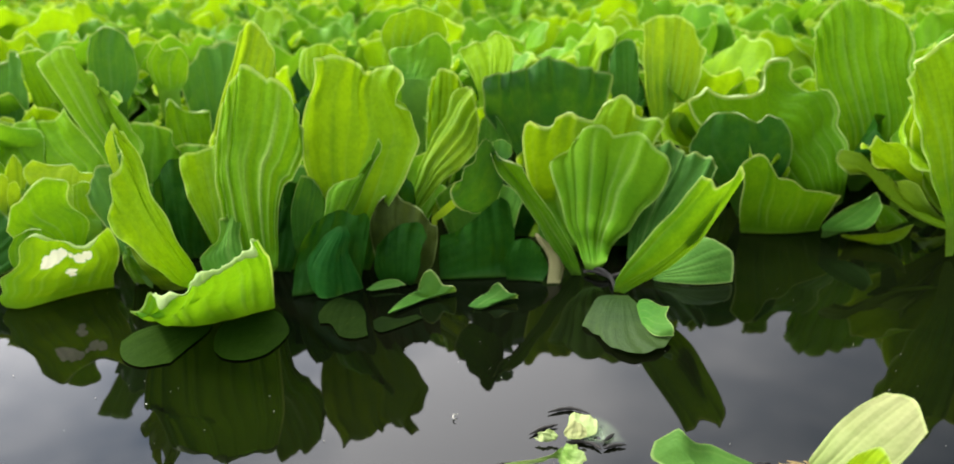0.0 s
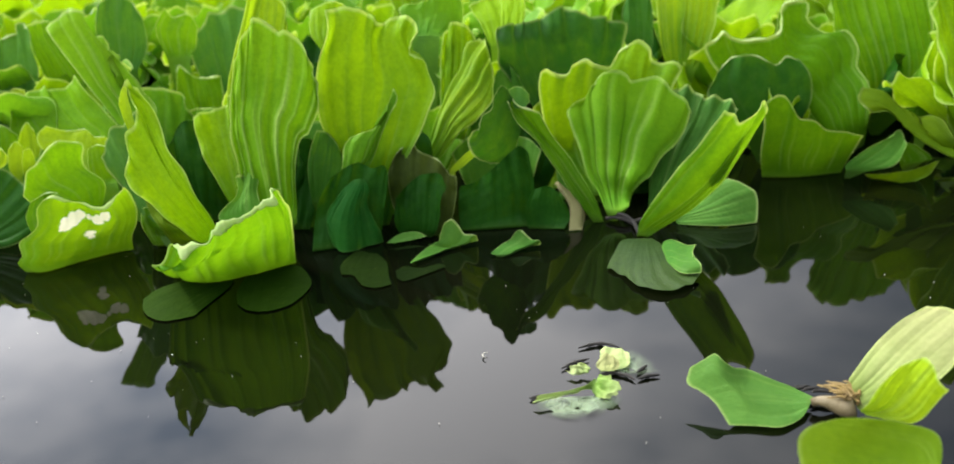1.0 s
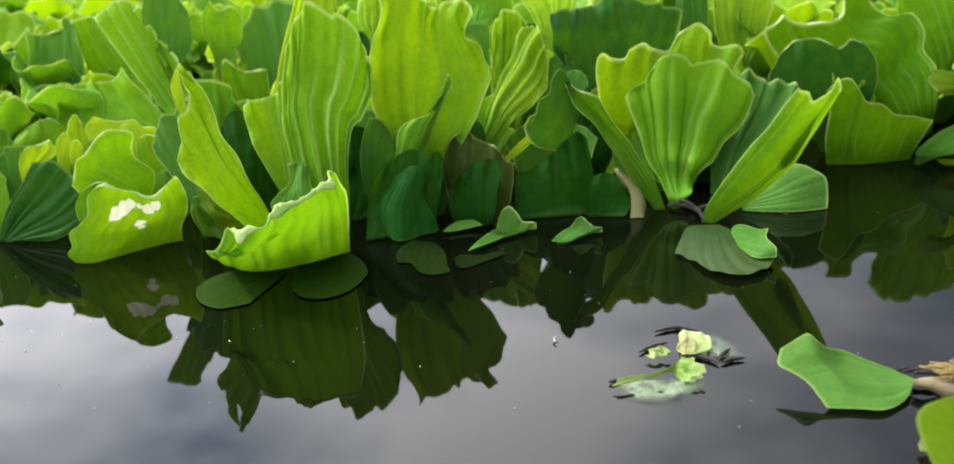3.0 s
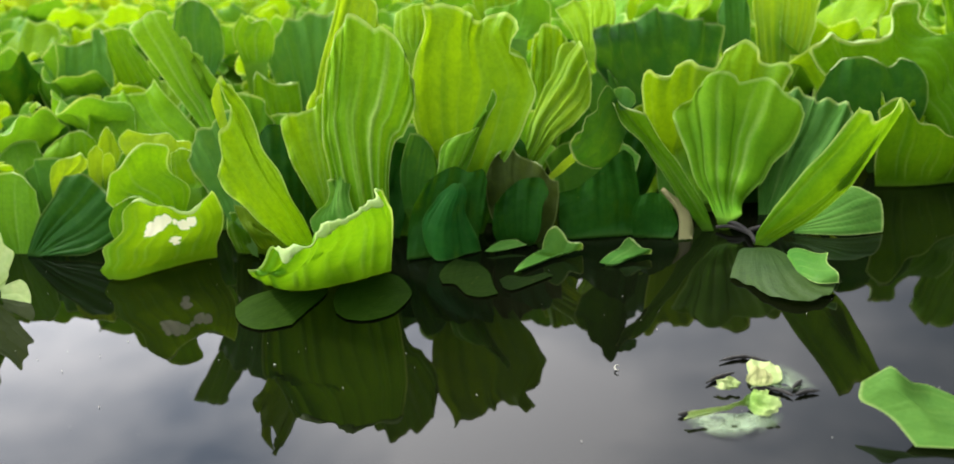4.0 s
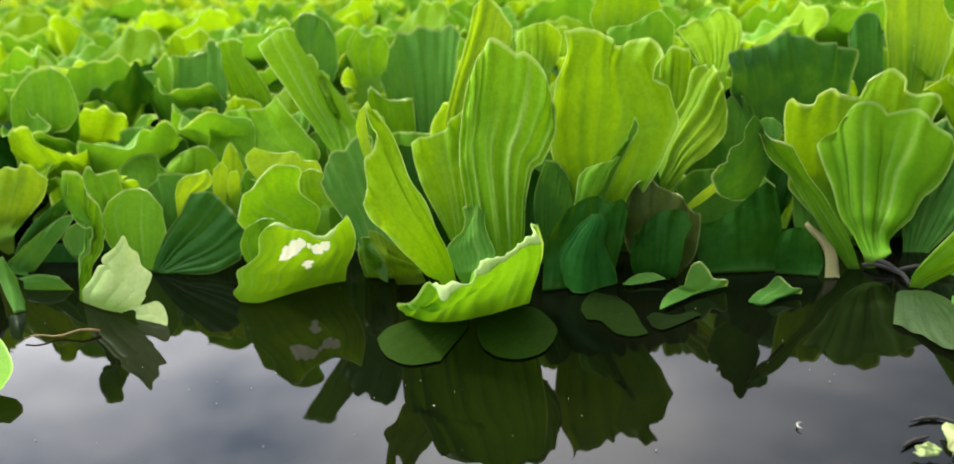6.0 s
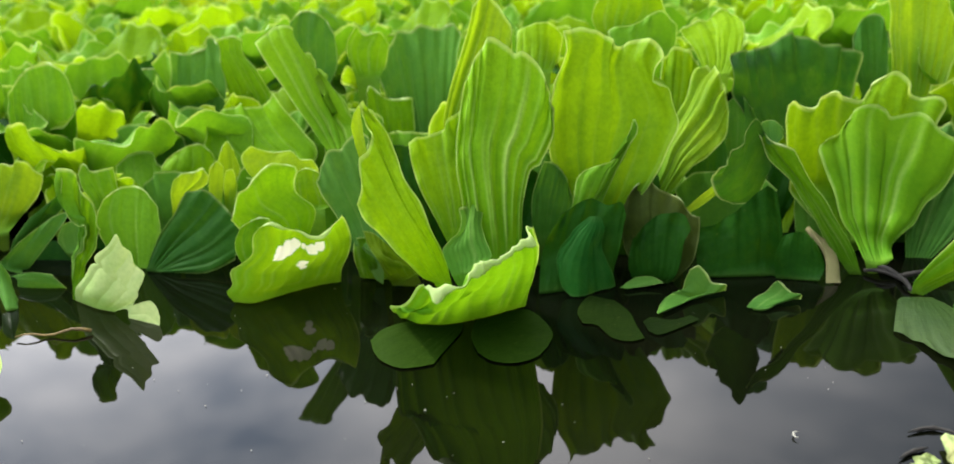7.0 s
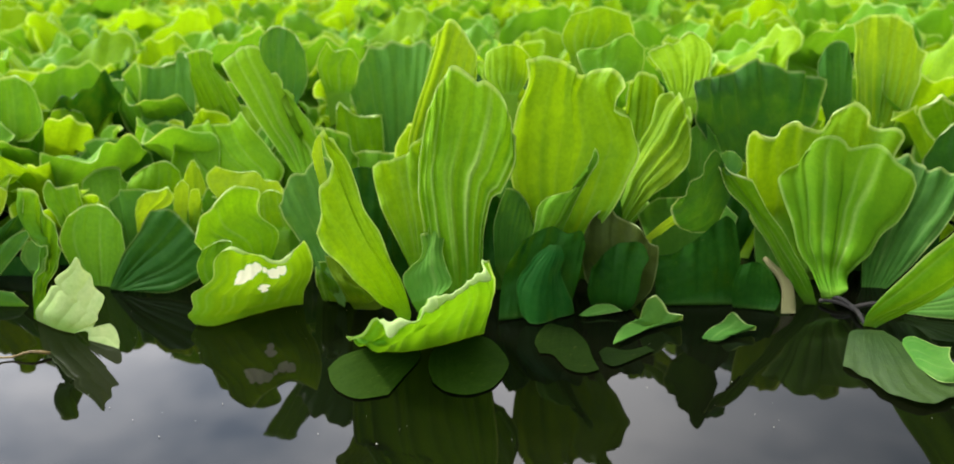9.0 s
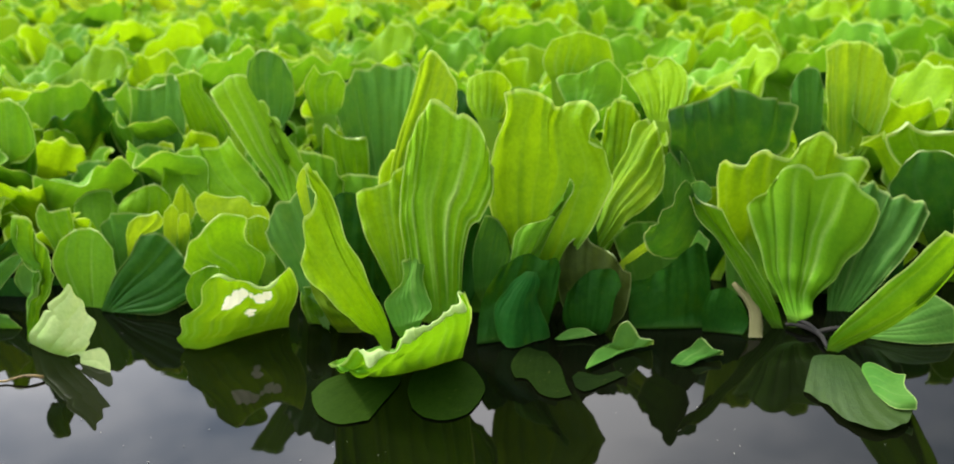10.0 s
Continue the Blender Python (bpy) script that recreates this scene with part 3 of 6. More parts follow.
    verts, rb = grid.reshape(-1, 3), rb.reshape(-1)
    if margin:
        # a thickened, rounded margin that wanders a little
        first = rows - nu + 4 - (8 if over else 0)
        ids = [(i, 0) for i in range(first, rows - 1)] + [(rows - 1, j) for j in range(n)] + [(i, nv) for i in range(rows - 2, first - 1, -1)]
        line = np.array([grid[i, j] for i, j in ids])
        go = np.gradient(line, axis=0)
        go = go / np.maximum(np.linalg.norm(go, axis=1, keepdims=True), 1e-9)
        side_ = np.cross(go, out)
        side_ = side_ / np.maximum(np.linalg.norm(side_, axis=1, keepdims=True), 1e-9)
        up_ = np.cross(go, side_)
        k = len(line)
        thick = np.clip(np.minimum(np.arange(k), k - 1 - np.arange(k)) / 12, 0.1, 1) * (0.8 + 0.35 * np.sin(np.arange(k) * 0.31 + ph[7]))
        thick = thick[:, None] * margin * small
        o, m = len(verts), 6
        ring = [line + (side_ * math.cos(6.2832 * q / m) + up_ * math.sin(6.2832 * q / m)) * thick for q in range(m)]
        verts = np.concatenate([verts, np.stack(ring, 1).reshape(-1, 3)])
        uvs = np.concatenate([uvs, np.tile([0.5, 1.0], (k * m, 1))])
        rb = np.concatenate([rb, np.zeros(k * m)])
        faces += [(o + i * m + q, o + i * m + (q + 1) % m, o + (i + 1) * m + (q + 1) % m, o + (i + 1) * m + q) for i in range(k - 1) for q in range(m)]
    verts = verts - np.array(tuple(plant.location))
    return part("leaf", mesh_of("leaf", verts.tolist(), faces, uvs, mat or FRESH, ribs=rb), plant, label)


def plant_at(x, y, label, group="water lettuce at the edge"):
    p = new("water_lettuce")
    p.matrix_basis = pose(x, y, 0)
    tagged(p, label, "water plant", group)
    crown(p)
    return p


def crown(p, size=0.009):
    """The short stem of a rosette, just under the water."""
    vs, fs = [], []
    for i in range(7):
        for j in range(10):
            a, h = j / 10 * 6.283, i / 6
            rr = size * (0.5 + 0.6 * math.sin(h * 2.6)) * (1 + 0.15 * math.sin(3 * a + i))
            vs.append((rr * math.cos(a), rr * math.sin(a), -0.026 + 0.024 * h))
            if i:
                fs.append(((i - 1) * 10 + j, (i - 1) * 10 + (j + 1) % 10, i * 10 + (j + 1) % 10, i * 10 + j))
    part("crown", mesh_of("crown", vs, fs + [tuple(range(60, 70))], None, STALK), p)


def tube(points, radii, n=7):
    """A closed round rod along points."""
    vs, fs = [], []
    for i, (p, r) in enumerate(zip(points, radii)):
        p = Vector(p)
        d = (Vector(points[min(i + 1, len(points) - 1)]) - Vector(points[max(i - 1, 0)])).normalized()
        a = d.cross(Vector((0.3, 0.2, 1))).normalized()
        b = d.cross(a)
        for j in range(n):
            t = j / n * 6.2832
            vs.append(p + (a * math.cos(t) + b * math.sin(t)) * r)
            if i:
                fs.append(((i - 1) * n + j, (i - 1) * n + (j + 1) % n, i * n + (j + 1) % n, i * n + j))
    fs += [tuple(range(n)), tuple(range(len(vs) - n, len(vs)))]
    return [tuple(q) for q in vs], fs


# ---- the pond ----
def sheet(name, size, z, mat, label, category):
    vs = [(-size, -size, z), (size, -size, z), (size, size, z), (-size, size, z)]
    ob = new(name, mesh_of(name, vs, [(0, 1, 2, 3)], None, mat, False))
    return tagged(ob, label, category, kind="structure")


sheet("water", 150.0, 0.0, WATER, "still dark pond water mirroring leaves and a cloudy sky", "water")
sheet("ground", 151.0, -0.35, MUD, "dark muddy bottom of the pond under water", "ground")

# ---- plants at the edge ----
def backing(plant, seed, n=9, high=0.12):
    """The inner and rear leaves of a rosette, crowded behind its outer ones."""
    r = random.Random(seed)
    c = plant.location
    for k in range(n):
        az = radians(r.uniform(15, 165))
        lean = radians(r.uniform(52, 82))
        ln = high * r.uniform(0.65, 1.0)
        base = Vector((c.x + r.uniform(-0.07, 0.07), c.y + 0.06 + r.uniform(0.0, 0.06), 0.0))
        tip = base + Vector((math.cos(az) * math.cos(lean), math.sin(az) * math.cos(lean), math.sin(lean))) * ln
        leaf(plant, base, tip, ln * r.uniform(0.6, 0.85), turn=r.uniform(-40, 40), mat=r.choice((FRESH, GREEN, GREEN)), cup=r.uniform(0.4, 0.9), bend=r.uniform(-0.5, 0.1), nu=18, nv=32)


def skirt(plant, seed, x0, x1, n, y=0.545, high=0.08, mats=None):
    """Low leaves added to fill gaps, standing close behind the outer ones down to the water; the darkest carry shade in
    their colour.
    """
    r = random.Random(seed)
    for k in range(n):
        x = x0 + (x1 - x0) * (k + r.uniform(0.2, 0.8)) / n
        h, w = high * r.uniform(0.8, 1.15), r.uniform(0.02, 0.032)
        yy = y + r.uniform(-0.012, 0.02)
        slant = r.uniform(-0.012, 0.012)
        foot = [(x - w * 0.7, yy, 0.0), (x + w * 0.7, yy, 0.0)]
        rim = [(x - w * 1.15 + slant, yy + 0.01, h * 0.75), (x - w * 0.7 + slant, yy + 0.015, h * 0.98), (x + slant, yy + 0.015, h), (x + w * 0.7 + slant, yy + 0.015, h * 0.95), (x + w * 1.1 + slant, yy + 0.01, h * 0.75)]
        fan_leaf(plant, foot, rim, mat=r.choice(mats or (SHADOWED, SHADOWED, SAGE)), nu=16, nv=36)


plant_a = plant_at(-0.05, 0.50, "tall bright green water lettuce with ruffled ribbed leaves")
fan_leaf(plant_a, [(-0.116, 0.448, 0.021), (-0.106, 0.452, 0.018)], [(-0.123, 0.444, 0.027), (-0.134, 0.434, 0.046), (-0.142, 0.431, 0.057), (-0.149, 0.428, 0.065), (-0.153, 0.430, 0.074), (-0.151, 0.436, 0.085), (-0.154, 0.442, 0.096), (-0.150, 0.447, 0.101), (-0.149, 0.452, 0.109), (-0.154, 0.457, 0.120), (-0.155, 0.462, 0.127), (-0.149, 0.459, 0.122), (-0.140, 0.456, 0.108), (-0.129, 0.444, 0.089), (-0.118, 0.436, 0.072), (-0.111, 0.437, 0.056), (-0.107, 0.446, 0.034)], mat=FRESH, ribs=5, rib=0.0012, lip=0.001, belly=0.004, bow=0.006, crease=0.0, margin=0.00034, ruf=0.0028, scallop=0.003)
fan_leaf(plant_a, [(-0.158, 0.456, 0.094), (-0.153, 0.456, 0.098)], [(-0.160, 0.456, 0.103), (-0.162, 0.457, 0.113), (-0.160, 0.459, 0.121), (-0.155, 0.460, 0.127), (-0.156, 0.459, 0.119), (-0.155, 0.458, 0.108)], mat=YOUNG, ribs=2, rib=0.0006, lip=0.0, ruf=0.0004, scallop=0.0, root=0.0, belly=0.001, crease=0.0)
fan_leaf(plant_a, [(-0.143, 0.450, 0.001), (-0.126, 0.435, 0.001), (-0.107, 0.433, 0.001), (-0.087, 0.444, 0.001), (-0.074, 0.455, 0.001), (-0.064, 0.464, 0.001)], [(-0.126, 0.389, 0.030), (-0.120, 0.386, 0.032), (-0.113, 0.380, 0.038), (-0.107, 0.374, 0.047), (-0.103, 0.371, 0.050), (-0.095, 0.369, 0.051), (-0.086, 0.368, 0.052), (-0.080, 0.370, 0.055), (-0.077, 0.374, 0.060), (-0.075, 0.376, 0.063), (-0.071, 0.378, 0.062), (-0.066, 0.381, 0.061), (-0.062, 0.386, 0.062), (-0.059, 0.391, 0.064), (-0.055, 0.396, 0.067), (-0.054, 0.404, 0.069), (-0.051, 0.407, 0.068), (-0.050, 0.414, 0.059), (-0.051, 0.426, 0.047)], mat=CUPPED, belly=0.003, lip=0.0, ribs=9, rib=0.0030, root=0.03, ruf=0.0006, crease=0.2, margin=0.00034, over=0.0048, cup=0.0, scallop=0.003)
fan_leaf(plant_a, [(-0.109, 0.468, 0.017), (-0.091, 0.472, 0.022)], [(-0.116, 0.474, 0.030), (-0.113, 0.480, 0.034), (-0.109, 0.486, 0.037), (-0.107, 0.492, 0.044), (-0.109, 0.498, 0.050), (-0.105, 0.501, 0.052), (-0.103, 0.503, 0.057), (-0.100, 0.506, 0.062), (-0.095, 0.508, 0.058), (-0.095, 0.502, 0.049), (-0.095, 0.495, 0.041), (-0.091, 0.488, 0.032), (-0.087, 0.482, 0.025)], mat=JADE, lip=0.001, ribs=2, rib=0.0006, crease=0.3, over=0.0022, ruf=0.0028, scallop=0.003)
fan_leaf(plant_a, [(-0.101, 0.497, 0.011), (-0.084, 0.497, 0.011), (-0.071, 0.500, 0.017)], [(-0.107, 0.505, 0.052), (-0.110, 0.508, 0.070), (-0.111, 0.512, 0.093), (-0.108, 0.514, 0.114), (-0.105, 0.517, 0.128), (-0.098, 0.520, 0.143), (-0.092, 0.522, 0.153), (-0.087, 0.521, 0.155), (-0.079, 0.521, 0.150), (-0.074, 0.520, 0.145), (-0.069, 0.520, 0.147), (-0.064, 0.520, 0.143), (-0.058, 0.520, 0.136), (-0.054, 0.520, 0.125), (-0.050, 0.519, 0.111), (-0.050, 0.519, 0.098), (-0.054, 0.518, 0.086), (-0.060, 0.518, 0.076), (-0.066, 0.514, 0.072), (-0.070, 0.509, 0.053), (-0.071, 0.505, 0.028)], mat=STRIPED, ribs=7, rib=-0.0034, lip=0.001, belly=0.006, bow=0.006, crease=0.3, ruf=0.0028, scallop=0.003)
fan_leaf(plant_a, [(-0.120, 0.515, 0.020), (-0.109, 0.515, 0.020)], [(-0.130, 0.522, 0.037), (-0.140, 0.528, 0.054), (-0.147, 0.534, 0.071), (-0.150, 0.540, 0.085), (-0.141, 0.544, 0.088), (-0.130, 0.549, 0.092), (-0.123, 0.550, 0.099), (-0.116, 0.550, 0.106), (-0.106, 0.540, 0.105), (-0.104, 0.530, 0.060)], mat=FRESH, ribs=5, rib=0.0014, lip=0.001, crease=0.3, ruf=0.0028, scallop=0.003)
fan_leaf(plant_a, [(-0.038, 0.530, 0.038), (-0.024, 0.530, 0.036), (-0.012, 0.532, 0.038)], [(-0.048, 0.535, 0.058), (-0.055, 0.536, 0.079), (-0.057, 0.537, 0.103), (-0.054, 0.538, 0.122), (-0.049, 0.542, 0.134), (-0.046, 0.547, 0.143), (-0.047, 0.552, 0.151), (-0.041, 0.556, 0.155), (-0.032, 0.556, 0.156), (-0.022, 0.556, 0.154), (-0.016, 0.556, 0.150), (-0.013, 0.556, 0.145), (-0.006, 0.556, 0.148), (0.005, 0.556, 0.149), (0.013, 0.554, 0.146), (0.017, 0.552, 0.137), (0.011, 0.550, 0.128), (0.015, 0.549, 0.117), (0.024, 0.547, 0.103), (0.026, 0.545, 0.094), (0.021, 0.540, 0.082), (0.014, 0.535, 0.066), (0.002, 0.530, 0.049)], mat=FRESH, ribs=6, rib=0.0012, lip=0.0015, belly=0.006, crease=0.5, ruf=0.0028, scallop=0.003)
fan_leaf(plant_a, [(0.003, 0.565, 0.027), (0.013, 0.565, 0.027)], [(0.011, 0.580, 0.041), (0.018, 0.593, 0.055), (0.021, 0.605, 0.066), (0.029, 0.617, 0.081), (0.036, 0.630, 0.097), (0.042, 0.643, 0.113), (0.050, 0.655, 0.119), (0.056, 0.643, 0.117), (0.059, 0.630, 0.111), (0.063, 0.617, 0.099), (0.065, 0.605, 0.087), (0.060, 0.597, 0.071), (0.049, 0.590, 0.062), (0.036, 0.583, 0.052), (0.024, 0.575, 0.040)], mat=YOUNG, ribs=5, rib=0.0022, lip=0.001, belly=0.008, crease=0.3, ruf=0.0028, scallop=0.003)
fan_leaf(plant_a, [(0.019, 0.640, 0.030), (0.030, 0.640, 0.030)], [(0.016, 0.650, 0.066), (0.017, 0.660, 0.097), (0.020, 0.670, 0.122), (0.027, 0.670, 0.129), (0.036, 0.670, 0.128), (0.043, 0.670, 0.122), (0.047, 0.670, 0.110), (0.046, 0.670, 0.080)], mat=FRESH, ribs=5, lip=0.001, crease=0.4, ruf=0.0028, scallop=0.003)
fan_leaf(plant_a, [(-0.040, 0.512, 0.043), (-0.023, 0.514, 0.045)], [(-0.038, 0.514, 0.054), (-0.036, 0.516, 0.066), (-0.031, 0.517, 0.072), (-0.023, 0.518, 0.075), (-0.015, 0.520, 0.077), (-0.009, 0.523, 0.083), (-0.004, 0.527, 0.093), (-0.001, 0.530, 0.102), (0.002, 0.529, 0.098), (0.001, 0.527, 0.093), (-0.003, 0.526, 0.087), (-0.006, 0.525, 0.081), (-0.011, 0.525, 0.071), (-0.017, 0.525, 0.057)], mat=GREEN, lip=0.0, ruf=0.0006, scallop=0.0, ribs=5, rib=0.001, crease=0.3)
fan_leaf(plant_a, [(-0.065, 0.522, 0.023), (-0.045, 0.522, 0.028)], [(-0.066, 0.525, 0.048), (-0.063, 0.528, 0.062), (-0.058, 0.530, 0.075), (-0.051, 0.530, 0.073), (-0.044, 0.530, 0.065), (-0.041, 0.530, 0.054), (-0.039, 0.530, 0.043)], mat=SAGE, lip=0.001, rib=0.0008, ribs=5, crease=0.4, ruf=0.0028, scallop=0.003)
fan_leaf(plant_a, [(-0.058, 0.484, 0.001), (-0.036, 0.493, 0.001), (-0.015, 0.503, 0.001)], [(-0.058, 0.500, 0.017), (-0.054, 0.503, 0.033), (-0.046, 0.505, 0.047), (-0.035, 0.508, 0.053), (-0.026, 0.508, 0.056), (-0.017, 0.508, 0.052), (-0.008, 0.508, 0.054), (-0.005, 0.507, 0.046), (-0.009, 0.506, 0.026), (-0.013, 0.505, 0.009)], mat=SHADOWED, lip=0.002, rib=0.0004, ribs=6, crease=0.4, ruf=0.0028, scallop=0.003)
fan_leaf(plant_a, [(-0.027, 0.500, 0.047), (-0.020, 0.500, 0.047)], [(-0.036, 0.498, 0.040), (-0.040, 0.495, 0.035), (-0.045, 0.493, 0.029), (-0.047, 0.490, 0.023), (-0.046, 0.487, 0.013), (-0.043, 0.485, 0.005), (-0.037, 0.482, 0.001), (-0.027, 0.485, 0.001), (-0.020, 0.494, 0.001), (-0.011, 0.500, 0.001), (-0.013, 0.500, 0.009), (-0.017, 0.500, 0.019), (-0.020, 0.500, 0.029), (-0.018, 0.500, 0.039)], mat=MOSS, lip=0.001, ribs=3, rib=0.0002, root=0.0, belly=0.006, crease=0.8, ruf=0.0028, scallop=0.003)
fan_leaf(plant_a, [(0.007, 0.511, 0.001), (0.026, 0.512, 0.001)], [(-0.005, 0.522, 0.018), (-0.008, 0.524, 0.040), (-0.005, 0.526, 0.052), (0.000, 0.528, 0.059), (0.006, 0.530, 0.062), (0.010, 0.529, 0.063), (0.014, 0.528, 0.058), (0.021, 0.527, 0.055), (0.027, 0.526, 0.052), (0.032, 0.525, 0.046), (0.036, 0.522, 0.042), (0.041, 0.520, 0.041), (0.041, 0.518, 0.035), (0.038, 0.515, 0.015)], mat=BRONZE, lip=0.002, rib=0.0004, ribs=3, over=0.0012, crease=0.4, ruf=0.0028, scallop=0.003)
# shade inside the folded bronze leaf, built as a dark leaf of its own
fan_leaf(plant_a, [(0.000, 0.508, 0.001), (0.022, 0.508, 0.001)], [(-0.003, 0.508, 0.015), (-0.001, 0.509, 0.031), (0.010, 0.511, 0.041), (0.021, 0.512, 0.046), (0.031, 0.511, 0.045), (0.035, 0.509, 0.037), (0.031, 0.508, 0.029), (0.029, 0.506, 0.016), (0.026, 0.505, 0.007)], mat=SHADOWED, lip=0.002, rib=0.0004, ribs=3, crease=0.4, ruf=0.0028, scallop=0.003)
fan_leaf(plant_a, [(-0.177, 0.490, 0.030), (-0.155, 0.480, 0.023)], [(-0.187, 0.495, 0.044), (-0.194, 0.497, 0.054), (-0.202, 0.500, 0.068), (-0.199, 0.503, 0.080), (-0.193, 0.505, 0.088), (-0.186, 0.506, 0.089), (-0.180, 0.507, 0.096), (-0.173, 0.508, 0.099), (-0.163, 0.504, 0.087), (-0.153, 0.500, 0.056), (-0.150, 0.500, 0.033)], mat=MINT, lip=0.002, ribs=4, rib=0.0008, crease=0.3, ruf=0.0028, scallop=0.003)
fan_leaf(plant_a, [(-0.154, 0.491, 0.001), (-0.132, 0.470, 0.018)], [(-0.155, 0.470, 0.024), (-0.163, 0.474, 0.034), (-0.167, 0.478, 0.043), (-0.159, 0.477, 0.041), (-0.147, 0.477, 0.031), (-0.135, 0.476, 0.022)], mat=OLIVE, lip=0.001, ribs=4, crease=0.2, ruf=0.0028, scallop=0.003)
fan_leaf(plant_a, [(-0.180, 0.504, 0.001), (-0.156, 0.502, 0.001)], [(-0.178, 0.490, 0.019), (-0.179, 0.492, 0.031), (-0.171, 0.490, 0.035), (-0.159, 0.487, 0.025), (-0.149, 0.485, 0.013)], mat=MID, lip=0.001, ribs=3, crease=0.4, ruf=0.0028, scallop=0.003)
backing(plant_a, 40, 9, 0.085)
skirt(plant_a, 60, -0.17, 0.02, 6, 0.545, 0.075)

plant_s = plant_at(-0.24, 0.52, "low bright water lettuce with an insect-eaten pale scar")
fan_leaf(plant_s, [(-0.249, 0.457, 0.001), (-0.236, 0.456, 0.001), (-0.226, 0.466, 0.001), (-0.214, 0.480, 0.001), (-0.201, 0.491, 0.001), (-0.191, 0.496, 0.001)], [(-0.252, 0.455, 0.008), (-0.247, 0.454, 0.014), (-0.247, 0.454, 0.023), (-0.238, 0.453, 0.029), (-0.230, 0.452, 0.036), (-0.229, 0.453, 0.046), (-0.224, 0.454, 0.052), (-0.217, 0.455, 0.055), (-0.211, 0.460, 0.050), (-0.204, 0.465, 0.046), (-0.194, 0.469, 0.042), (-0.186, 0.474, 0.047), (-0.180, 0.478, 0.053), (-0.179, 0.482, 0.048), (-0.178, 0.486, 0.036), (-0.182, 0.490, 0.023), (-0.187, 0.490, 0.013)], mat=SPOT, belly=0.003, lip=0.0, ruf=0.0008, ribs=9, rib=0.0022, margin=0.00034, root=0.02, crease=0.2, over=0.0026, cup=0.0, scallop=0.003)
fan_leaf(plant_s, [(-0.247, 0.478, 0.016), (-0.236, 0.482, 0.022)], [(-0.252, 0.478, 0.023), (-0.254, 0.480, 0.033), (-0.250, 0.482, 0.043), (-0.240, 0.484, 0.048), (-0.231, 0.486, 0.048)], mat=LIME, lip=0.001, ribs=3, ruf=0.0013, scallop=0.004, over=0.0011, crease=0.4)
fan_leaf(plant_s, [(-0.232, 0.500, 0.026), (-0.214, 0.505, 0.028)], [(-0.242, 0.495, 0.034), (-0.254, 0.491, 0.038), (-0.258, 0.487, 0.045), (-0.256, 0.489, 0.053), (-0.254, 0.491, 0.062), (-0.248, 0.493, 0.066), (-0.243, 0.496, 0.072), (-0.237, 0.498, 0.078), (-0.231, 0.500, 0.081), (-0.223, 0.501, 0.080), (-0.217, 0.502, 0.078), (-0.216, 0.502, 0.074), (-0.219, 0.503, 0.067), (-0.218, 0.504, 0.059), (-0.207, 0.505, 0.048)], mat=LIME, lip=0.001, ribs=5, ruf=0.0012, scallop=0.004, over=0.0016, rib=0.0024, crease=0.4)
fan_leaf(plant_s, [(-0.226, 0.525, 0.040), (-0.206, 0.520, 0.044)], [(-0.227, 0.525, 0.055), (-0.228, 0.530, 0.067), (-0.220, 0.530, 0.070), (-0.211, 0.530, 0.067), (-0.208, 0.528, 0.057), (-0.203, 0.525, 0.046)], mat=FRESH, lip=0.002, ribs=4, ruf=0.0013, scallop=0.004, over=0.0011, crease=0.4)
fan_leaf(plant_s, [(-0.261, 0.540, 0.056), (-0.228, 0.540, 0.055)], [(-0.270, 0.540, 0.069), (-0.272, 0.545, 0.075), (-0.267, 0.550, 0.080), (-0.254, 0.550, 0.077), (-0.239, 0.549, 0.078), (-0.231, 0.548, 0.072), (-0.221, 0.548, 0.072), (-0.218, 0.548, 0.065), (-0.221, 0.548, 0.058)], mat=YOUNG, lip=0.002, ribs=6, ruf=0.0013, scallop=0.004, over=0.0011, crease=0.4)
fan_leaf(plant_s, [(-0.338, 0.509, 0.001), (-0.325, 0.506, 0.001)], [(-0.329, 0.515, 0.020), (-0.315, 0.522, 0.040), (-0.309, 0.530, 0.052), (-0.296, 0.530, 0.054), (-0.288, 0.530, 0.047), (-0.278, 0.526, 0.039), (-0.271, 0.522, 0.031), (-0.268, 0.518, 0.020), (-0.272, 0.513, 0.009), (-0.289, 0.507, 0.001), (-0.311, 0.505, 0.001)], mat=SHADE, ribs=6, rib=0.0016, lip=0.001, crease=0.2, ruf=0.0013, scallop=0.004, over=0.0)
fan_leaf(plant_s, [(-0.360, 0.515, -0.001), (-0.341, 0.515, -0.001)], [(-0.371, 0.518, 0.017), (-0.375, 0.520, 0.034), (-0.370, 0.523, 0.049), (-0.358, 0.525, 0.057), (-0.343, 0.525, 0.057), (-0.335, 0.525, 0.050), (-0.329, 0.523, 0.041), (-0.328, 0.520, 0.025), (-0.333, 0.518, 0.010)], mat=GREEN, ribs=4, lip=0.002, ruf=0.0013, scallop=0.004, over=0.0011, rib=0.0012, crease=0.4)
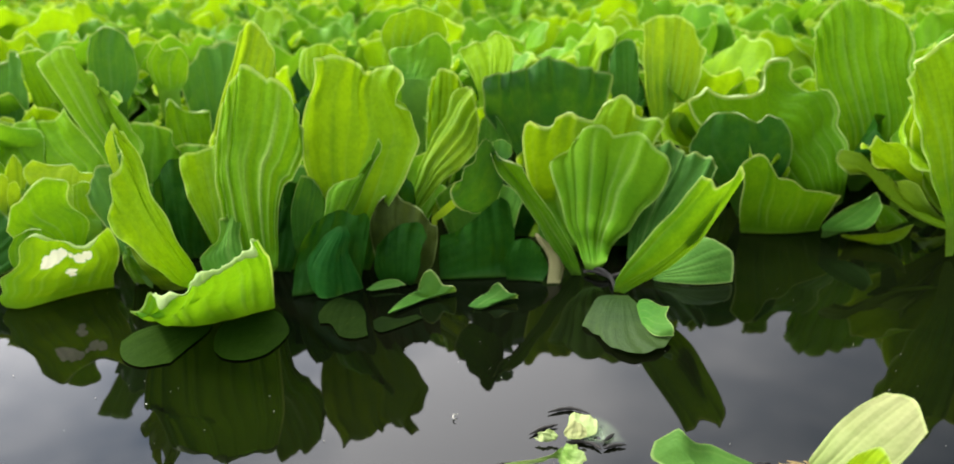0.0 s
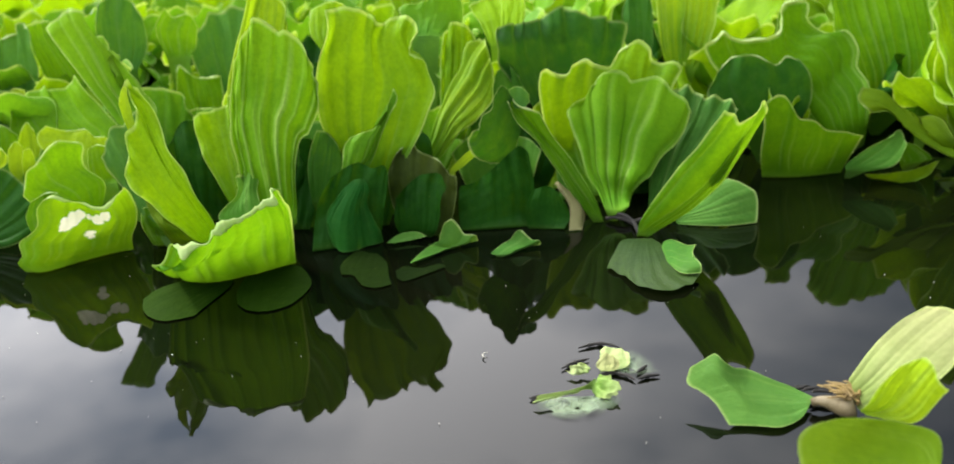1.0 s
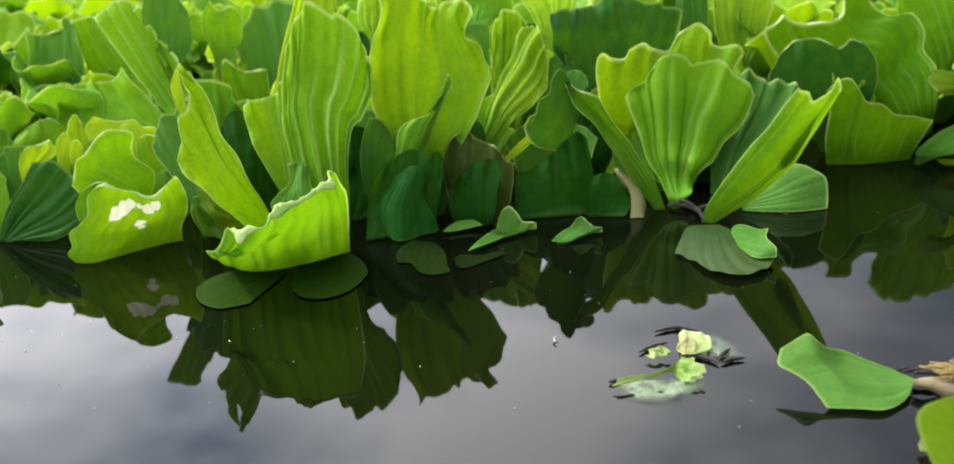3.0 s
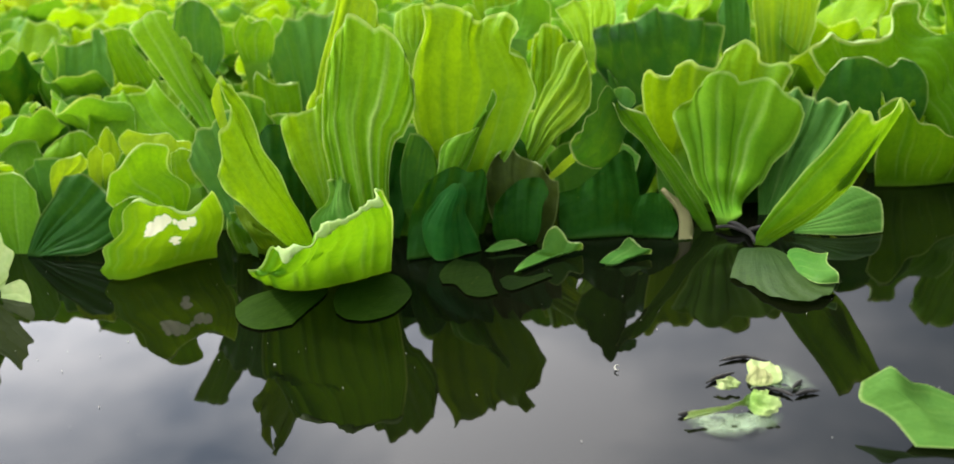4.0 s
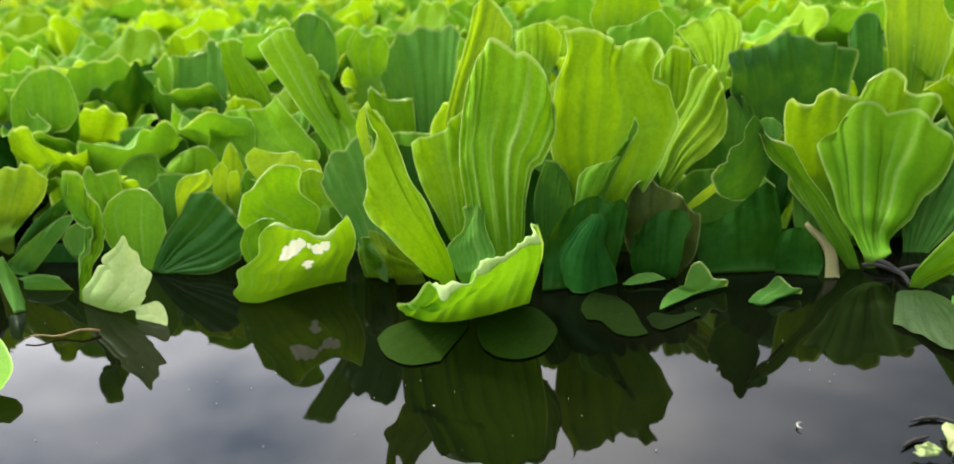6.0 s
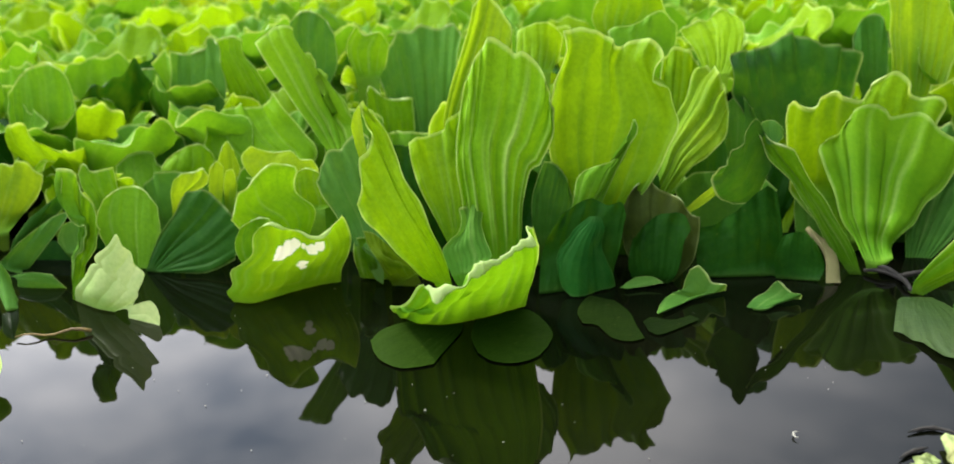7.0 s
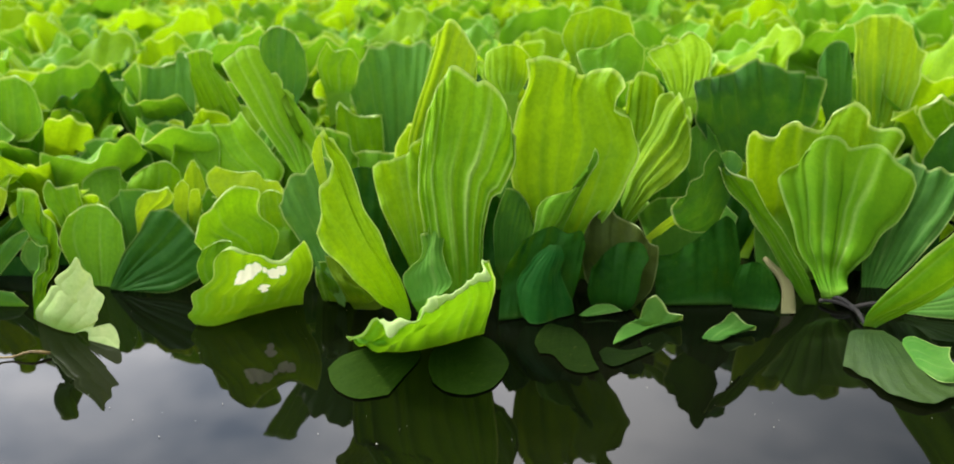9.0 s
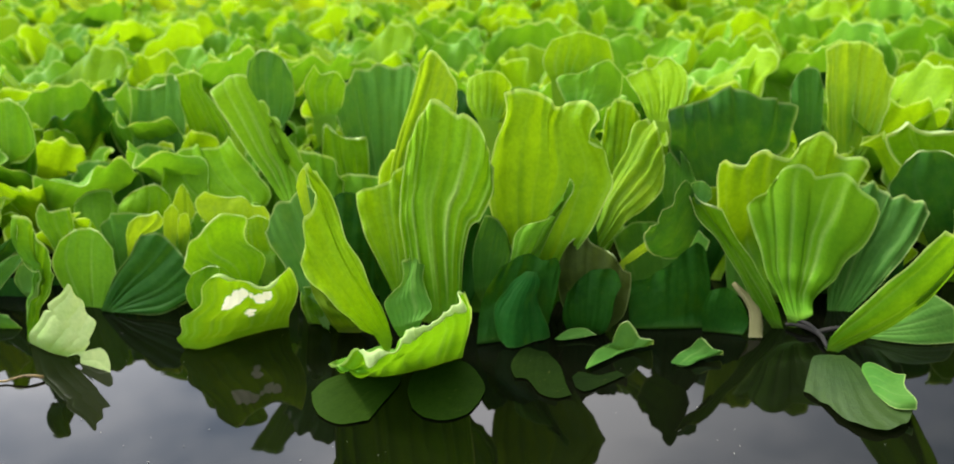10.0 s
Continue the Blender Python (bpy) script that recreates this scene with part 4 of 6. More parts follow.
fan_leaf(plant_s, [(-0.367, 0.560, -0.005), (-0.358, 0.560, -0.005)], [(-0.385, 0.570, 0.026), (-0.394, 0.577, 0.046), (-0.396, 0.583, 0.059), (-0.389, 0.590, 0.064), (-0.380, 0.593, 0.066), (-0.371, 0.596, 0.066), (-0.361, 0.587, 0.057), (-0.352, 0.579, 0.033), (-0.352, 0.570, 0.010)], mat=GREEN, ribs=4, lip=0.002, ruf=0.0013, scallop=0.004, over=0.0011, rib=0.0012, crease=0.4)
fan_leaf(plant_s, [(-0.379, 0.530, 0.005), (-0.370, 0.530, 0.005)], [(-0.387, 0.535, 0.039), (-0.397, 0.538, 0.053), (-0.401, 0.542, 0.063), (-0.397, 0.545, 0.069), (-0.392, 0.545, 0.064), (-0.387, 0.545, 0.064), (-0.379, 0.545, 0.066), (-0.374, 0.545, 0.067), (-0.373, 0.545, 0.056), (-0.373, 0.545, 0.038), (-0.377, 0.545, 0.023)], mat=LIME, ribs=4, lip=0.002, ruf=0.0013, scallop=0.004, over=0.0011, crease=0.4)
fan_leaf(plant_s, [(-0.327, 0.535, 0.031), (-0.321, 0.535, 0.034)], [(-0.326, 0.535, 0.049), (-0.324, 0.538, 0.059), (-0.318, 0.540, 0.063), (-0.310, 0.542, 0.064), (-0.304, 0.545, 0.066), (-0.300, 0.545, 0.061), (-0.302, 0.545, 0.055), (-0.309, 0.545, 0.051), (-0.316, 0.545, 0.049), (-0.321, 0.545, 0.040)], mat=YOUNG, ribs=3, lip=0.002, ruf=0.0013, scallop=0.004, over=0.0016, crease=0.4)
fan_leaf(plant_s, [(-0.346, 0.570, 0.031), (-0.323, 0.570, 0.031)], [(-0.351, 0.570, 0.055), (-0.351, 0.580, 0.064), (-0.338, 0.583, 0.072), (-0.324, 0.585, 0.075), (-0.315, 0.585, 0.068), (-0.313, 0.585, 0.051), (-0.323, 0.585, 0.034)], mat=LIME, ribs=5, lip=0.002, ruf=0.0013, scallop=0.004, over=0.0011, crease=0.4)
fan_leaf(plant_s, [(-0.300, 0.560, 0.039), (-0.290, 0.560, 0.036)], [(-0.303, 0.560, 0.057), (-0.299, 0.565, 0.074), (-0.295, 0.570, 0.080), (-0.290, 0.570, 0.073), (-0.287, 0.570, 0.055)], mat=YOUNG, ribs=3, lip=0.001, ruf=0.0013, scallop=0.004, over=0.0011, crease=0.4)
fan_leaf(plant_s, [(-0.393, 0.550, -0.027), (-0.347, 0.550, -0.025)], [(-0.405, 0.555, -0.009), (-0.406, 0.557, 0.008), (-0.395, 0.558, 0.017), (-0.373, 0.560, 0.019), (-0.351, 0.560, 0.012), (-0.347, 0.560, -0.010)], mat=SHADOWED, ribs=5, rib=0.0006, lip=0.0, ruf=0.0006, crease=0.4, scallop=0.003)
fan_leaf(plant_s, [(-0.302, 0.545, 0.041), (-0.293, 0.545, 0.041)], [(-0.301, 0.545, 0.054), (-0.300, 0.548, 0.065), (-0.295, 0.550, 0.070), (-0.290, 0.550, 0.066), (-0.292, 0.550, 0.052)], mat=YOUNG, ribs=2, rib=0.0008, lip=0.001, ruf=0.0008, over=0.001, crease=0.4, scallop=0.003)
fan_leaf(plant_s, [(-0.288, 0.540, 0.037), (-0.282, 0.540, 0.037)], [(-0.287, 0.540, 0.056), (-0.285, 0.542, 0.065), (-0.281, 0.545, 0.065), (-0.279, 0.545, 0.054)], mat=YOUNG, ribs=2, rib=0.0006, lip=0.0, ruf=0.0006, crease=0.4, scallop=0.003)
backing(plant_s, 41, 7, 0.07)
skirt(plant_s, 61, -0.34, -0.17, 5, 0.545, 0.06, (SHADOWED, GREEN, SAGE))

plant_p = plant_at(-0.36, 0.48, "ragged water lettuce with a pale torn leaf")
fan_leaf(plant_p, [(-0.356, 0.452, 0.001), (-0.334, 0.440, 0.001), (-0.319, 0.436, 0.001)], [(-0.346, 0.440, 0.014), (-0.337, 0.439, 0.023), (-0.331, 0.439, 0.031), (-0.326, 0.438, 0.032), (-0.326, 0.437, 0.037), (-0.316, 0.437, 0.044), (-0.309, 0.436, 0.052), (-0.307, 0.435, 0.052), (-0.305, 0.434, 0.046), (-0.300, 0.433, 0.041), (-0.298, 0.432, 0.034), (-0.292, 0.431, 0.031), (-0.290, 0.430, 0.029), (-0.292, 0.429, 0.024), (-0.296, 0.429, 0.018), (-0.297, 0.428, 0.014)], mat=PALE, ribs=3, rib=0.0014, lip=0.0, belly=0.001, ruf=0.0, margin=0.00034, crease=0.15, cup=0.05, scallop=0.0)
fan_leaf(plant_p, [(-0.318, 0.434, 0.002), (-0.299, 0.430, 0.013)], [(-0.292, 0.428, 0.012), (-0.286, 0.426, 0.013), (-0.282, 0.424, 0.010), (-0.280, 0.422, 0.005), (-0.281, 0.418, -0.003), (-0.287, 0.422, -0.005), (-0.294, 0.426, -0.001), (-0.306, 0.430, -0.001)], mat=PALE, ribs=3, rib=0.0008, lip=0.0, belly=0.003, ruf=0.0005, scallop=0.0, root=0.0, crease=0.2)
fan_leaf(plant_p, [(-0.358, 0.452, 0.002), (-0.351, 0.452, 0.004)], [(-0.358, 0.455, 0.011), (-0.355, 0.456, 0.021), (-0.354, 0.458, 0.029), (-0.348, 0.459, 0.033), (-0.347, 0.460, 0.040), (-0.346, 0.463, 0.043), (-0.347, 0.465, 0.049), (-0.352, 0.466, 0.049), (-0.362, 0.468, 0.057), (-0.364, 0.469, 0.067), (-0.362, 0.471, 0.077), (-0.368, 0.472, 0.083), (-0.360, 0.472, 0.084), (-0.354, 0.472, 0.081), (-0.353, 0.472, 0.072), (-0.348, 0.472, 0.064), (-0.342, 0.470, 0.056), (-0.339, 0.467, 0.045), (-0.341, 0.465, 0.035), (-0.348, 0.462, 0.025), (-0.353, 0.460, 0.012)], mat=LIME, ribs=3, lip=0.001, rib=0.001, crease=0.2, over=0.0012, ruf=0.0028, scallop=0.003)
fan_leaf(plant_p, [(-0.442, 0.500, 0.002), (-0.430, 0.500, 0.000)], [(-0.450, 0.505, 0.005), (-0.435, 0.506, 0.019), (-0.416, 0.508, 0.032), (-0.401, 0.509, 0.041), (-0.388, 0.510, 0.044), (-0.399, 0.510, 0.032), (-0.411, 0.510, 0.020), (-0.424, 0.510, 0.007), (-0.433, 0.510, -0.001)], mat=SAGE, rib=0.0012, ribs=3, lip=0.001, root=0.01, ruf=0.0013, scallop=0.004, over=0.0, crease=0.4)
fan_leaf(plant_p, [(-0.481, 0.530, 0.014), (-0.458, 0.530, 0.021)], [(-0.482, 0.535, 0.046), (-0.476, 0.538, 0.064), (-0.466, 0.540, 0.069), (-0.458, 0.540, 0.071), (-0.451, 0.540, 0.069), (-0.446, 0.540, 0.073), (-0.439, 0.540, 0.072), (-0.435, 0.540, 0.066), (-0.429, 0.540, 0.062), (-0.430, 0.540, 0.055), (-0.438, 0.540, 0.043), (-0.455, 0.540, 0.028)], mat=YOUNG, ribs=5, lip=0.002, ruf=0.0013, scallop=0.004, over=0.0011, rib=0.0008, crease=0.4)
fan_leaf(plant_p, [(-0.443, 0.560, 0.036), (-0.432, 0.560, 0.036)], [(-0.448, 0.560, 0.051), (-0.457, 0.570, 0.060), (-0.447, 0.570, 0.066), (-0.440, 0.570, 0.061), (-0.435, 0.570, 0.054), (-0.435, 0.570, 0.040)], mat=FRESH, ribs=4, lip=0.002, ruf=0.0013, scallop=0.004, over=0.0011, crease=0.4)
fan_leaf(plant_p, [(-0.393, 0.433, 0.001), (-0.388, 0.438, 0.001)], [(-0.411, 0.450, 0.010), (-0.418, 0.455, 0.026), (-0.410, 0.455, 0.031), (-0.406, 0.455, 0.019), (-0.402, 0.455, 0.002)], mat=SAGE, rib=0.0008, ribs=2, lip=0.001, ruf=0.0013, scallop=0.004, over=0.0, crease=0.4)
fan_leaf(plant_p, [(-0.421, 0.475, 0.007), (-0.411, 0.475, 0.009)], [(-0.403, 0.475, 0.011), (-0.388, 0.475, 0.009), (-0.378, 0.475, 0.000), (-0.384, 0.475, -0.005), (-0.402, 0.475, -0.004), (-0.415, 0.475, -0.000)], mat=SAGE, rib=0.0008, ribs=3, lip=0.001, root=0.0, ruf=0.0013, scallop=0.004, over=0.0, crease=0.4)
fan_leaf(plant_p, [(-0.392, 0.500, 0.016), (-0.382, 0.500, 0.016)], [(-0.396, 0.500, 0.026), (-0.392, 0.502, 0.036), (-0.383, 0.505, 0.039), (-0.376, 0.505, 0.034), (-0.379, 0.505, 0.020)], mat=MINT, ribs=3, rib=0.0004, lip=0.0, ruf=0.0006, belly=0.003, crease=0.1, scallop=0.003)
fan_leaf(plant_p, [(-0.461, 0.525, -0.004), (-0.451, 0.525, -0.003)], [(-0.457, 0.530, 0.012), (-0.442, 0.533, 0.030), (-0.424, 0.537, 0.043), (-0.414, 0.540, 0.050), (-0.413, 0.540, 0.040), (-0.427, 0.540, 0.028), (-0.449, 0.540, 0.007)], mat=SHADE, ribs=3, rib=0.0006, lip=0.0, ruf=0.0006, crease=0.2, scallop=0.003)
fan_leaf(plant_p, [(-0.445, 0.520, -0.016), (-0.405, 0.520, -0.015)], [(-0.456, 0.525, -0.004), (-0.448, 0.528, 0.008), (-0.426, 0.530, 0.014), (-0.401, 0.530, 0.012), (-0.400, 0.530, -0.005)], mat=SHADOWED, ribs=4, rib=0.0004, lip=0.0, ruf=0.0006, crease=0.4, scallop=0.003)
backing(plant_p, 42, 7, 0.07)

plant_b = plant_at(-0.20, 0.66, "large green water lettuce standing behind the edge")
fan_leaf(plant_b, [(-0.210, 0.555, 0.070), (-0.192, 0.555, 0.074)], [(-0.223, 0.558, 0.091), (-0.236, 0.560, 0.110), (-0.247, 0.563, 0.126), (-0.256, 0.566, 0.139), (-0.261, 0.568, 0.146), (-0.266, 0.573, 0.151), (-0.261, 0.579, 0.155), (-0.255, 0.585, 0.159), (-0.244, 0.590, 0.158), (-0.247, 0.590, 0.147), (-0.242, 0.590, 0.140), (-0.233, 0.590, 0.141), (-0.228, 0.590, 0.136), (-0.225, 0.585, 0.129), (-0.213, 0.580, 0.120), (-0.205, 0.575, 0.110), (-0.200, 0.575, 0.097), (-0.192, 0.575, 0.087)], mat=STRIPED, ribs=5, rib=0.0024, lip=0.0, ruf=0.0008, margin=0.00034, belly=-0.004, crease=0.4, scallop=0.003)
fan_leaf(plant_b, [(-0.289, 0.590, 0.040), (-0.257, 0.590, 0.040)], [(-0.325, 0.600, 0.059), (-0.328, 0.608, 0.082), (-0.323, 0.615, 0.092), (-0.304, 0.616, 0.101), (-0.298, 0.617, 0.097), (-0.283, 0.619, 0.099), (-0.273, 0.620, 0.105), (-0.261, 0.613, 0.093), (-0.248, 0.607, 0.079), (-0.236, 0.600, 0.063)], mat=LIME, lip=0.003, ribs=7, ruf=0.003, rib=0.0018, crease=0.4, scallop=0.003)
fan_leaf(plant_b, [(-0.390, 0.690, 0.057), (-0.361, 0.690, 0.057)], [(-0.399, 0.690, 0.079), (-0.398, 0.695, 0.116), (-0.398, 0.700, 0.131), (-0.386, 0.702, 0.129), (-0.372, 0.703, 0.134), (-0.365, 0.705, 0.143), (-0.355, 0.700, 0.137), (-0.350, 0.695, 0.115), (-0.348, 0.690, 0.081)], mat=SAGE, lip=0.002, rib=0.0004, ribs=6, over=0.003, crease=0.4, ruf=0.0028, scallop=0.003)
fan_leaf(plant_b, [(-0.352, 0.715, 0.068), (-0.331, 0.715, 0.068)], [(-0.365, 0.720, 0.112), (-0.372, 0.725, 0.137), (-0.357, 0.730, 0.141), (-0.346, 0.728, 0.138), (-0.345, 0.727, 0.124), (-0.333, 0.725, 0.110), (-0.322, 0.725, 0.085)], mat=LIME, lip=0.002, ribs=5, ruf=0.0013, scallop=0.004, over=0.0011, crease=0.4)
fan_leaf(plant_b, [(-0.201, 0.720, 0.031), (-0.169, 0.720, 0.030)], [(-0.218, 0.735, 0.076), (-0.230, 0.744, 0.109), (-0.226, 0.752, 0.119), (-0.217, 0.761, 0.129), (-0.213, 0.770, 0.139), (-0.201, 0.770, 0.137), (-0.192, 0.770, 0.143), (-0.177, 0.770, 0.139), (-0.161, 0.770, 0.142), (-0.152, 0.760, 0.132), (-0.156, 0.750, 0.097), (-0.162, 0.740, 0.055)], mat=SAGE, lip=0.001, ribs=8, rib=0.0018, ruf=0.0013, scallop=0.004, over=0.0011, crease=0.4)
fan_leaf(plant_b, [(-0.129, 0.560, 0.074), (-0.111, 0.560, 0.074)], [(-0.130, 0.562, 0.099), (-0.123, 0.569, 0.128), (-0.115, 0.575, 0.151), (-0.110, 0.580, 0.170), (-0.103, 0.585, 0.178), (-0.096, 0.583, 0.174), (-0.089, 0.580, 0.165), (-0.083, 0.577, 0.156), (-0.082, 0.575, 0.142), (-0.090, 0.575, 0.109)], mat=YOUNG, ribs=6, rib=-0.0026, lip=0.001, ruf=0.0013, scallop=0.004, over=0.0011, crease=0.4)
fan_leaf(plant_b, [(-0.206, 0.680, 0.035), (-0.189, 0.680, 0.037)], [(-0.224, 0.690, 0.066), (-0.227, 0.698, 0.091), (-0.224, 0.705, 0.098), (-0.213, 0.705, 0.089), (-0.198, 0.706, 0.086), (-0.188, 0.706, 0.088), (-0.187, 0.706, 0.070), (-0.190, 0.706, 0.046)], mat=LIME, lip=0.002, ribs=5, over=0.003, crease=0.4, ruf=0.0028, scallop=0.003)
fan_leaf(plant_b, [(-0.497, 0.620, 0.037), (-0.472, 0.620, 0.037)], [(-0.506, 0.620, 0.074), (-0.508, 0.625, 0.106), (-0.498, 0.630, 0.124), (-0.474, 0.633, 0.132), (-0.456, 0.635, 0.121), (-0.454, 0.635, 0.091), (-0.465, 0.635, 0.055)], mat=GREEN, lip=0.002, ribs=7, ruf=0.0013, scallop=0.004, over=0.0011, crease=0.4)
fan_leaf(plant_b, [(-0.470, 0.740, 0.053), (-0.447, 0.740, 0.053)], [(-0.473, 0.740, 0.083), (-0.472, 0.745, 0.105), (-0.456, 0.750, 0.111), (-0.438, 0.750, 0.108), (-0.433, 0.750, 0.092), (-0.441, 0.750, 0.066)], mat=SAGE, lip=0.001, rib=0.0008, ribs=6, ruf=0.0013, scallop=0.004, over=0.0011, crease=0.4)
fan_leaf(plant_b, [(-0.390, 0.640, 0.047), (-0.357, 0.640, 0.050)], [(-0.404, 0.640, 0.063), (-0.405, 0.650, 0.078), (-0.390, 0.653, 0.075), (-0.372, 0.657, 0.078), (-0.357, 0.660, 0.091), (-0.345, 0.660, 0.090), (-0.346, 0.660, 0.071), (-0.358, 0.660, 0.053)], mat=YOUNG, lip=0.002, ribs=6, ruf=0.0013, scallop=0.004, over=0.0011, crease=0.4)
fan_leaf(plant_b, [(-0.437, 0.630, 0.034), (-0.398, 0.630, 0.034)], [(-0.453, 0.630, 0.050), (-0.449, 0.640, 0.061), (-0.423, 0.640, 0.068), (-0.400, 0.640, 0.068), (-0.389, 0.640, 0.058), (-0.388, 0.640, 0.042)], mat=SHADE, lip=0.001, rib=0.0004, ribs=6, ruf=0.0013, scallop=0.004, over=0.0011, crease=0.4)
fan_leaf(plant_b, [(-0.487, 0.690, 0.053), (-0.457, 0.690, 0.053)], [(-0.493, 0.690, 0.067), (-0.489, 0.695, 0.091), (-0.479, 0.700, 0.093), (-0.462, 0.700, 0.089), (-0.456, 0.700, 0.073), (-0.453, 0.700, 0.056)], mat=LIME, lip=0.002, ribs=5, ruf=0.0013, scallop=0.004, over=0.0011, crease=0.4)
fan_leaf(plant_b, [(-0.288, 0.700, 0.097), (-0.261, 0.700, 0.096)], [(-0.293, 0.700, 0.128), (-0.291, 0.708, 0.153), (-0.281, 0.715, 0.162), (-0.265, 0.715, 0.157), (-0.254, 0.715, 0.141), (-0.255, 0.715, 0.115)], mat=SAGE, lip=0.001, rib=0.0008, ribs=6, over=0.002, crease=0.4, ruf=0.0028, scallop=0.003)
fan_leaf(plant_b, [(-0.241, 0.720, 0.103), (-0.219, 0.720, 0.103)], [(-0.247, 0.720, 0.130), (-0.240, 0.730, 0.147), (-0.233, 0.730, 0.139), (-0.219, 0.730, 0.141), (-0.211, 0.730, 0.130), (-0.216, 0.730, 0.112)], mat=LIME, lip=0.002, ribs=5, ruf=0.0013, scallop=0.004, over=0.0011, crease=0.4)
backing(plant_b, 43, 9, 0.09)
skirt(plant_b, 63, -0.40, -0.10, 7, 0.61, 0.09, (GREEN, FRESH, SAGE))

plant_c = plant_at(0.15, 0.545, "water lettuce with one broad fan leaf facing the open water")
fan_leaf(plant_c, [(0.144, 0.532, 0.009), (0.152, 0.530, 0.008), (0.161, 0.532, 0.011)], [(0.139, 0.545, 0.018), (0.131, 0.554, 0.030), (0.126, 0.563, 0.047), (0.120, 0.572, 0.063), (0.119, 0.578, 0.071), (0.124, 0.581, 0.077), (0.134, 0.585, 0.081), (0.139, 0.589, 0.088), (0.145, 0.592, 0.096), (0.156, 0.593, 0.099), (0.165, 0.593, 0.095), (0.168, 0.594, 0.090), (0.176, 0.594, 0.092), (0.186, 0.595, 0.093), (0.193, 0.593, 0.088), (0.198, 0.591, 0.081), (0.206, 0.590, 0.075), (0.210, 0.588, 0.066), (0.205, 0.583, 0.053), (0.197, 0.577, 0.043), (0.186, 0.572, 0.035), (0.177, 0.562, 0.024), (0.169, 0.552, 0.021), (0.163, 0.552, 0.012)], mat=BROAD, ribs=6, rib=0.0016, crease=0.25, lip=0.0, ruf=0.0006, belly=0.006, scallop=0.003)
fan_leaf(plant_c, [(0.134, 0.570, 0.009), (0.157, 0.570, 0.009)], [(0.109, 0.600, 0.033), (0.102, 0.595, 0.052), (0.097, 0.590, 0.081), (0.099, 0.592, 0.098), (0.103, 0.594, 0.101), (0.109, 0.597, 0.097), (0.119, 0.601, 0.095), (0.124, 0.605, 0.101), (0.134, 0.608, 0.105), (0.143, 0.611, 0.101), (0.153, 0.614, 0.098), (0.158, 0.616, 0.108), (0.167, 0.619, 0.113), (0.175, 0.622, 0.116), (0.181, 0.621, 0.111), (0.186, 0.621, 0.099), (0.200, 0.621, 0.095), (0.205, 0.620, 0.089), (0.198, 0.610, 0.078), (0.193, 0.600, 0.051)], mat=FRESH, ribs=6, lip=0.002, ruf=0.001, over=0.0022, crease=0.4, scallop=0.003)
fan_leaf(plant_c, [(0.136, 0.533, -0.000), (0.143, 0.533, 0.000)], [(0.123, 0.536, 0.017), (0.110, 0.537, 0.037), (0.097, 0.538, 0.057), (0.084, 0.539, 0.073), (0.078, 0.540, 0.085), (0.076, 0.546, 0.097), (0.083, 0.546, 0.086), (0.092, 0.545, 0.082), (0.099, 0.545, 0.079), (0.108, 0.545, 0.062), (0.119, 0.545, 0.046), (0.129, 0.541, 0.030), (0.138, 0.537, 0.015)], mat=MID, lip=0.001, ribs=4, rib=0.0012, belly=0.006, crease=0.2, over=0.0016, ruf=0.0028, scallop=0.003)
# underside in shade, put in as dark green; only the margin is pale
fan_leaf(plant_c, [(0.086, 0.545, 0.067), (0.081, 0.545, 0.089)], [(0.080, 0.553, 0.049), (0.072, 0.548, 0.043), (0.063, 0.544, 0.043), (0.053, 0.540, 0.049), (0.049, 0.535, 0.058), (0.049, 0.535, 0.064), (0.052, 0.534, 0.070), (0.057, 0.534, 0.072), (0.059, 0.534, 0.080), (0.064, 0.533, 0.083), (0.067, 0.533, 0.086), (0.068, 0.536, 0.093), (0.074, 0.540, 0.100)], mat=HOOD_SHADED, lip=0.0, ribs=4, root=0.0, belly=0.005, crease=0.2, over=0.0, rib=0.0006, margin=0.0008, cup=0.0, ruf=0.0028, scallop=0.003)
fan_leaf(plant_c, [(0.082, 0.542, 0.083), (0.088, 0.543, 0.083)], [(0.079, 0.545, 0.089), (0.078, 0.548, 0.095), (0.083, 0.550, 0.097), (0.088, 0.549, 0.096), (0.092, 0.549, 0.091), (0.092, 0.548, 0.086)], mat=MINT, lip=0.001, rib=0.0008, ribs=2, root=0.0, belly=0.001, crease=0.0, ruf=0.0028, scallop=0.003)
fan_leaf(plant_c, [(0.033, 0.545, 0.039), (0.037, 0.545, 0.037)], [(0.042, 0.545, 0.048), (0.048, 0.545, 0.053), (0.053, 0.545, 0.057), (0.056, 0.545, 0.052), (0.050, 0.545, 0.047), (0.043, 0.545, 0.041)], mat=YOUNG, lip=0.0, ribs=2, ruf=0.0, scallop=0.0, root=0.01, belly=0.002, crease=0.0, margin=0.0)
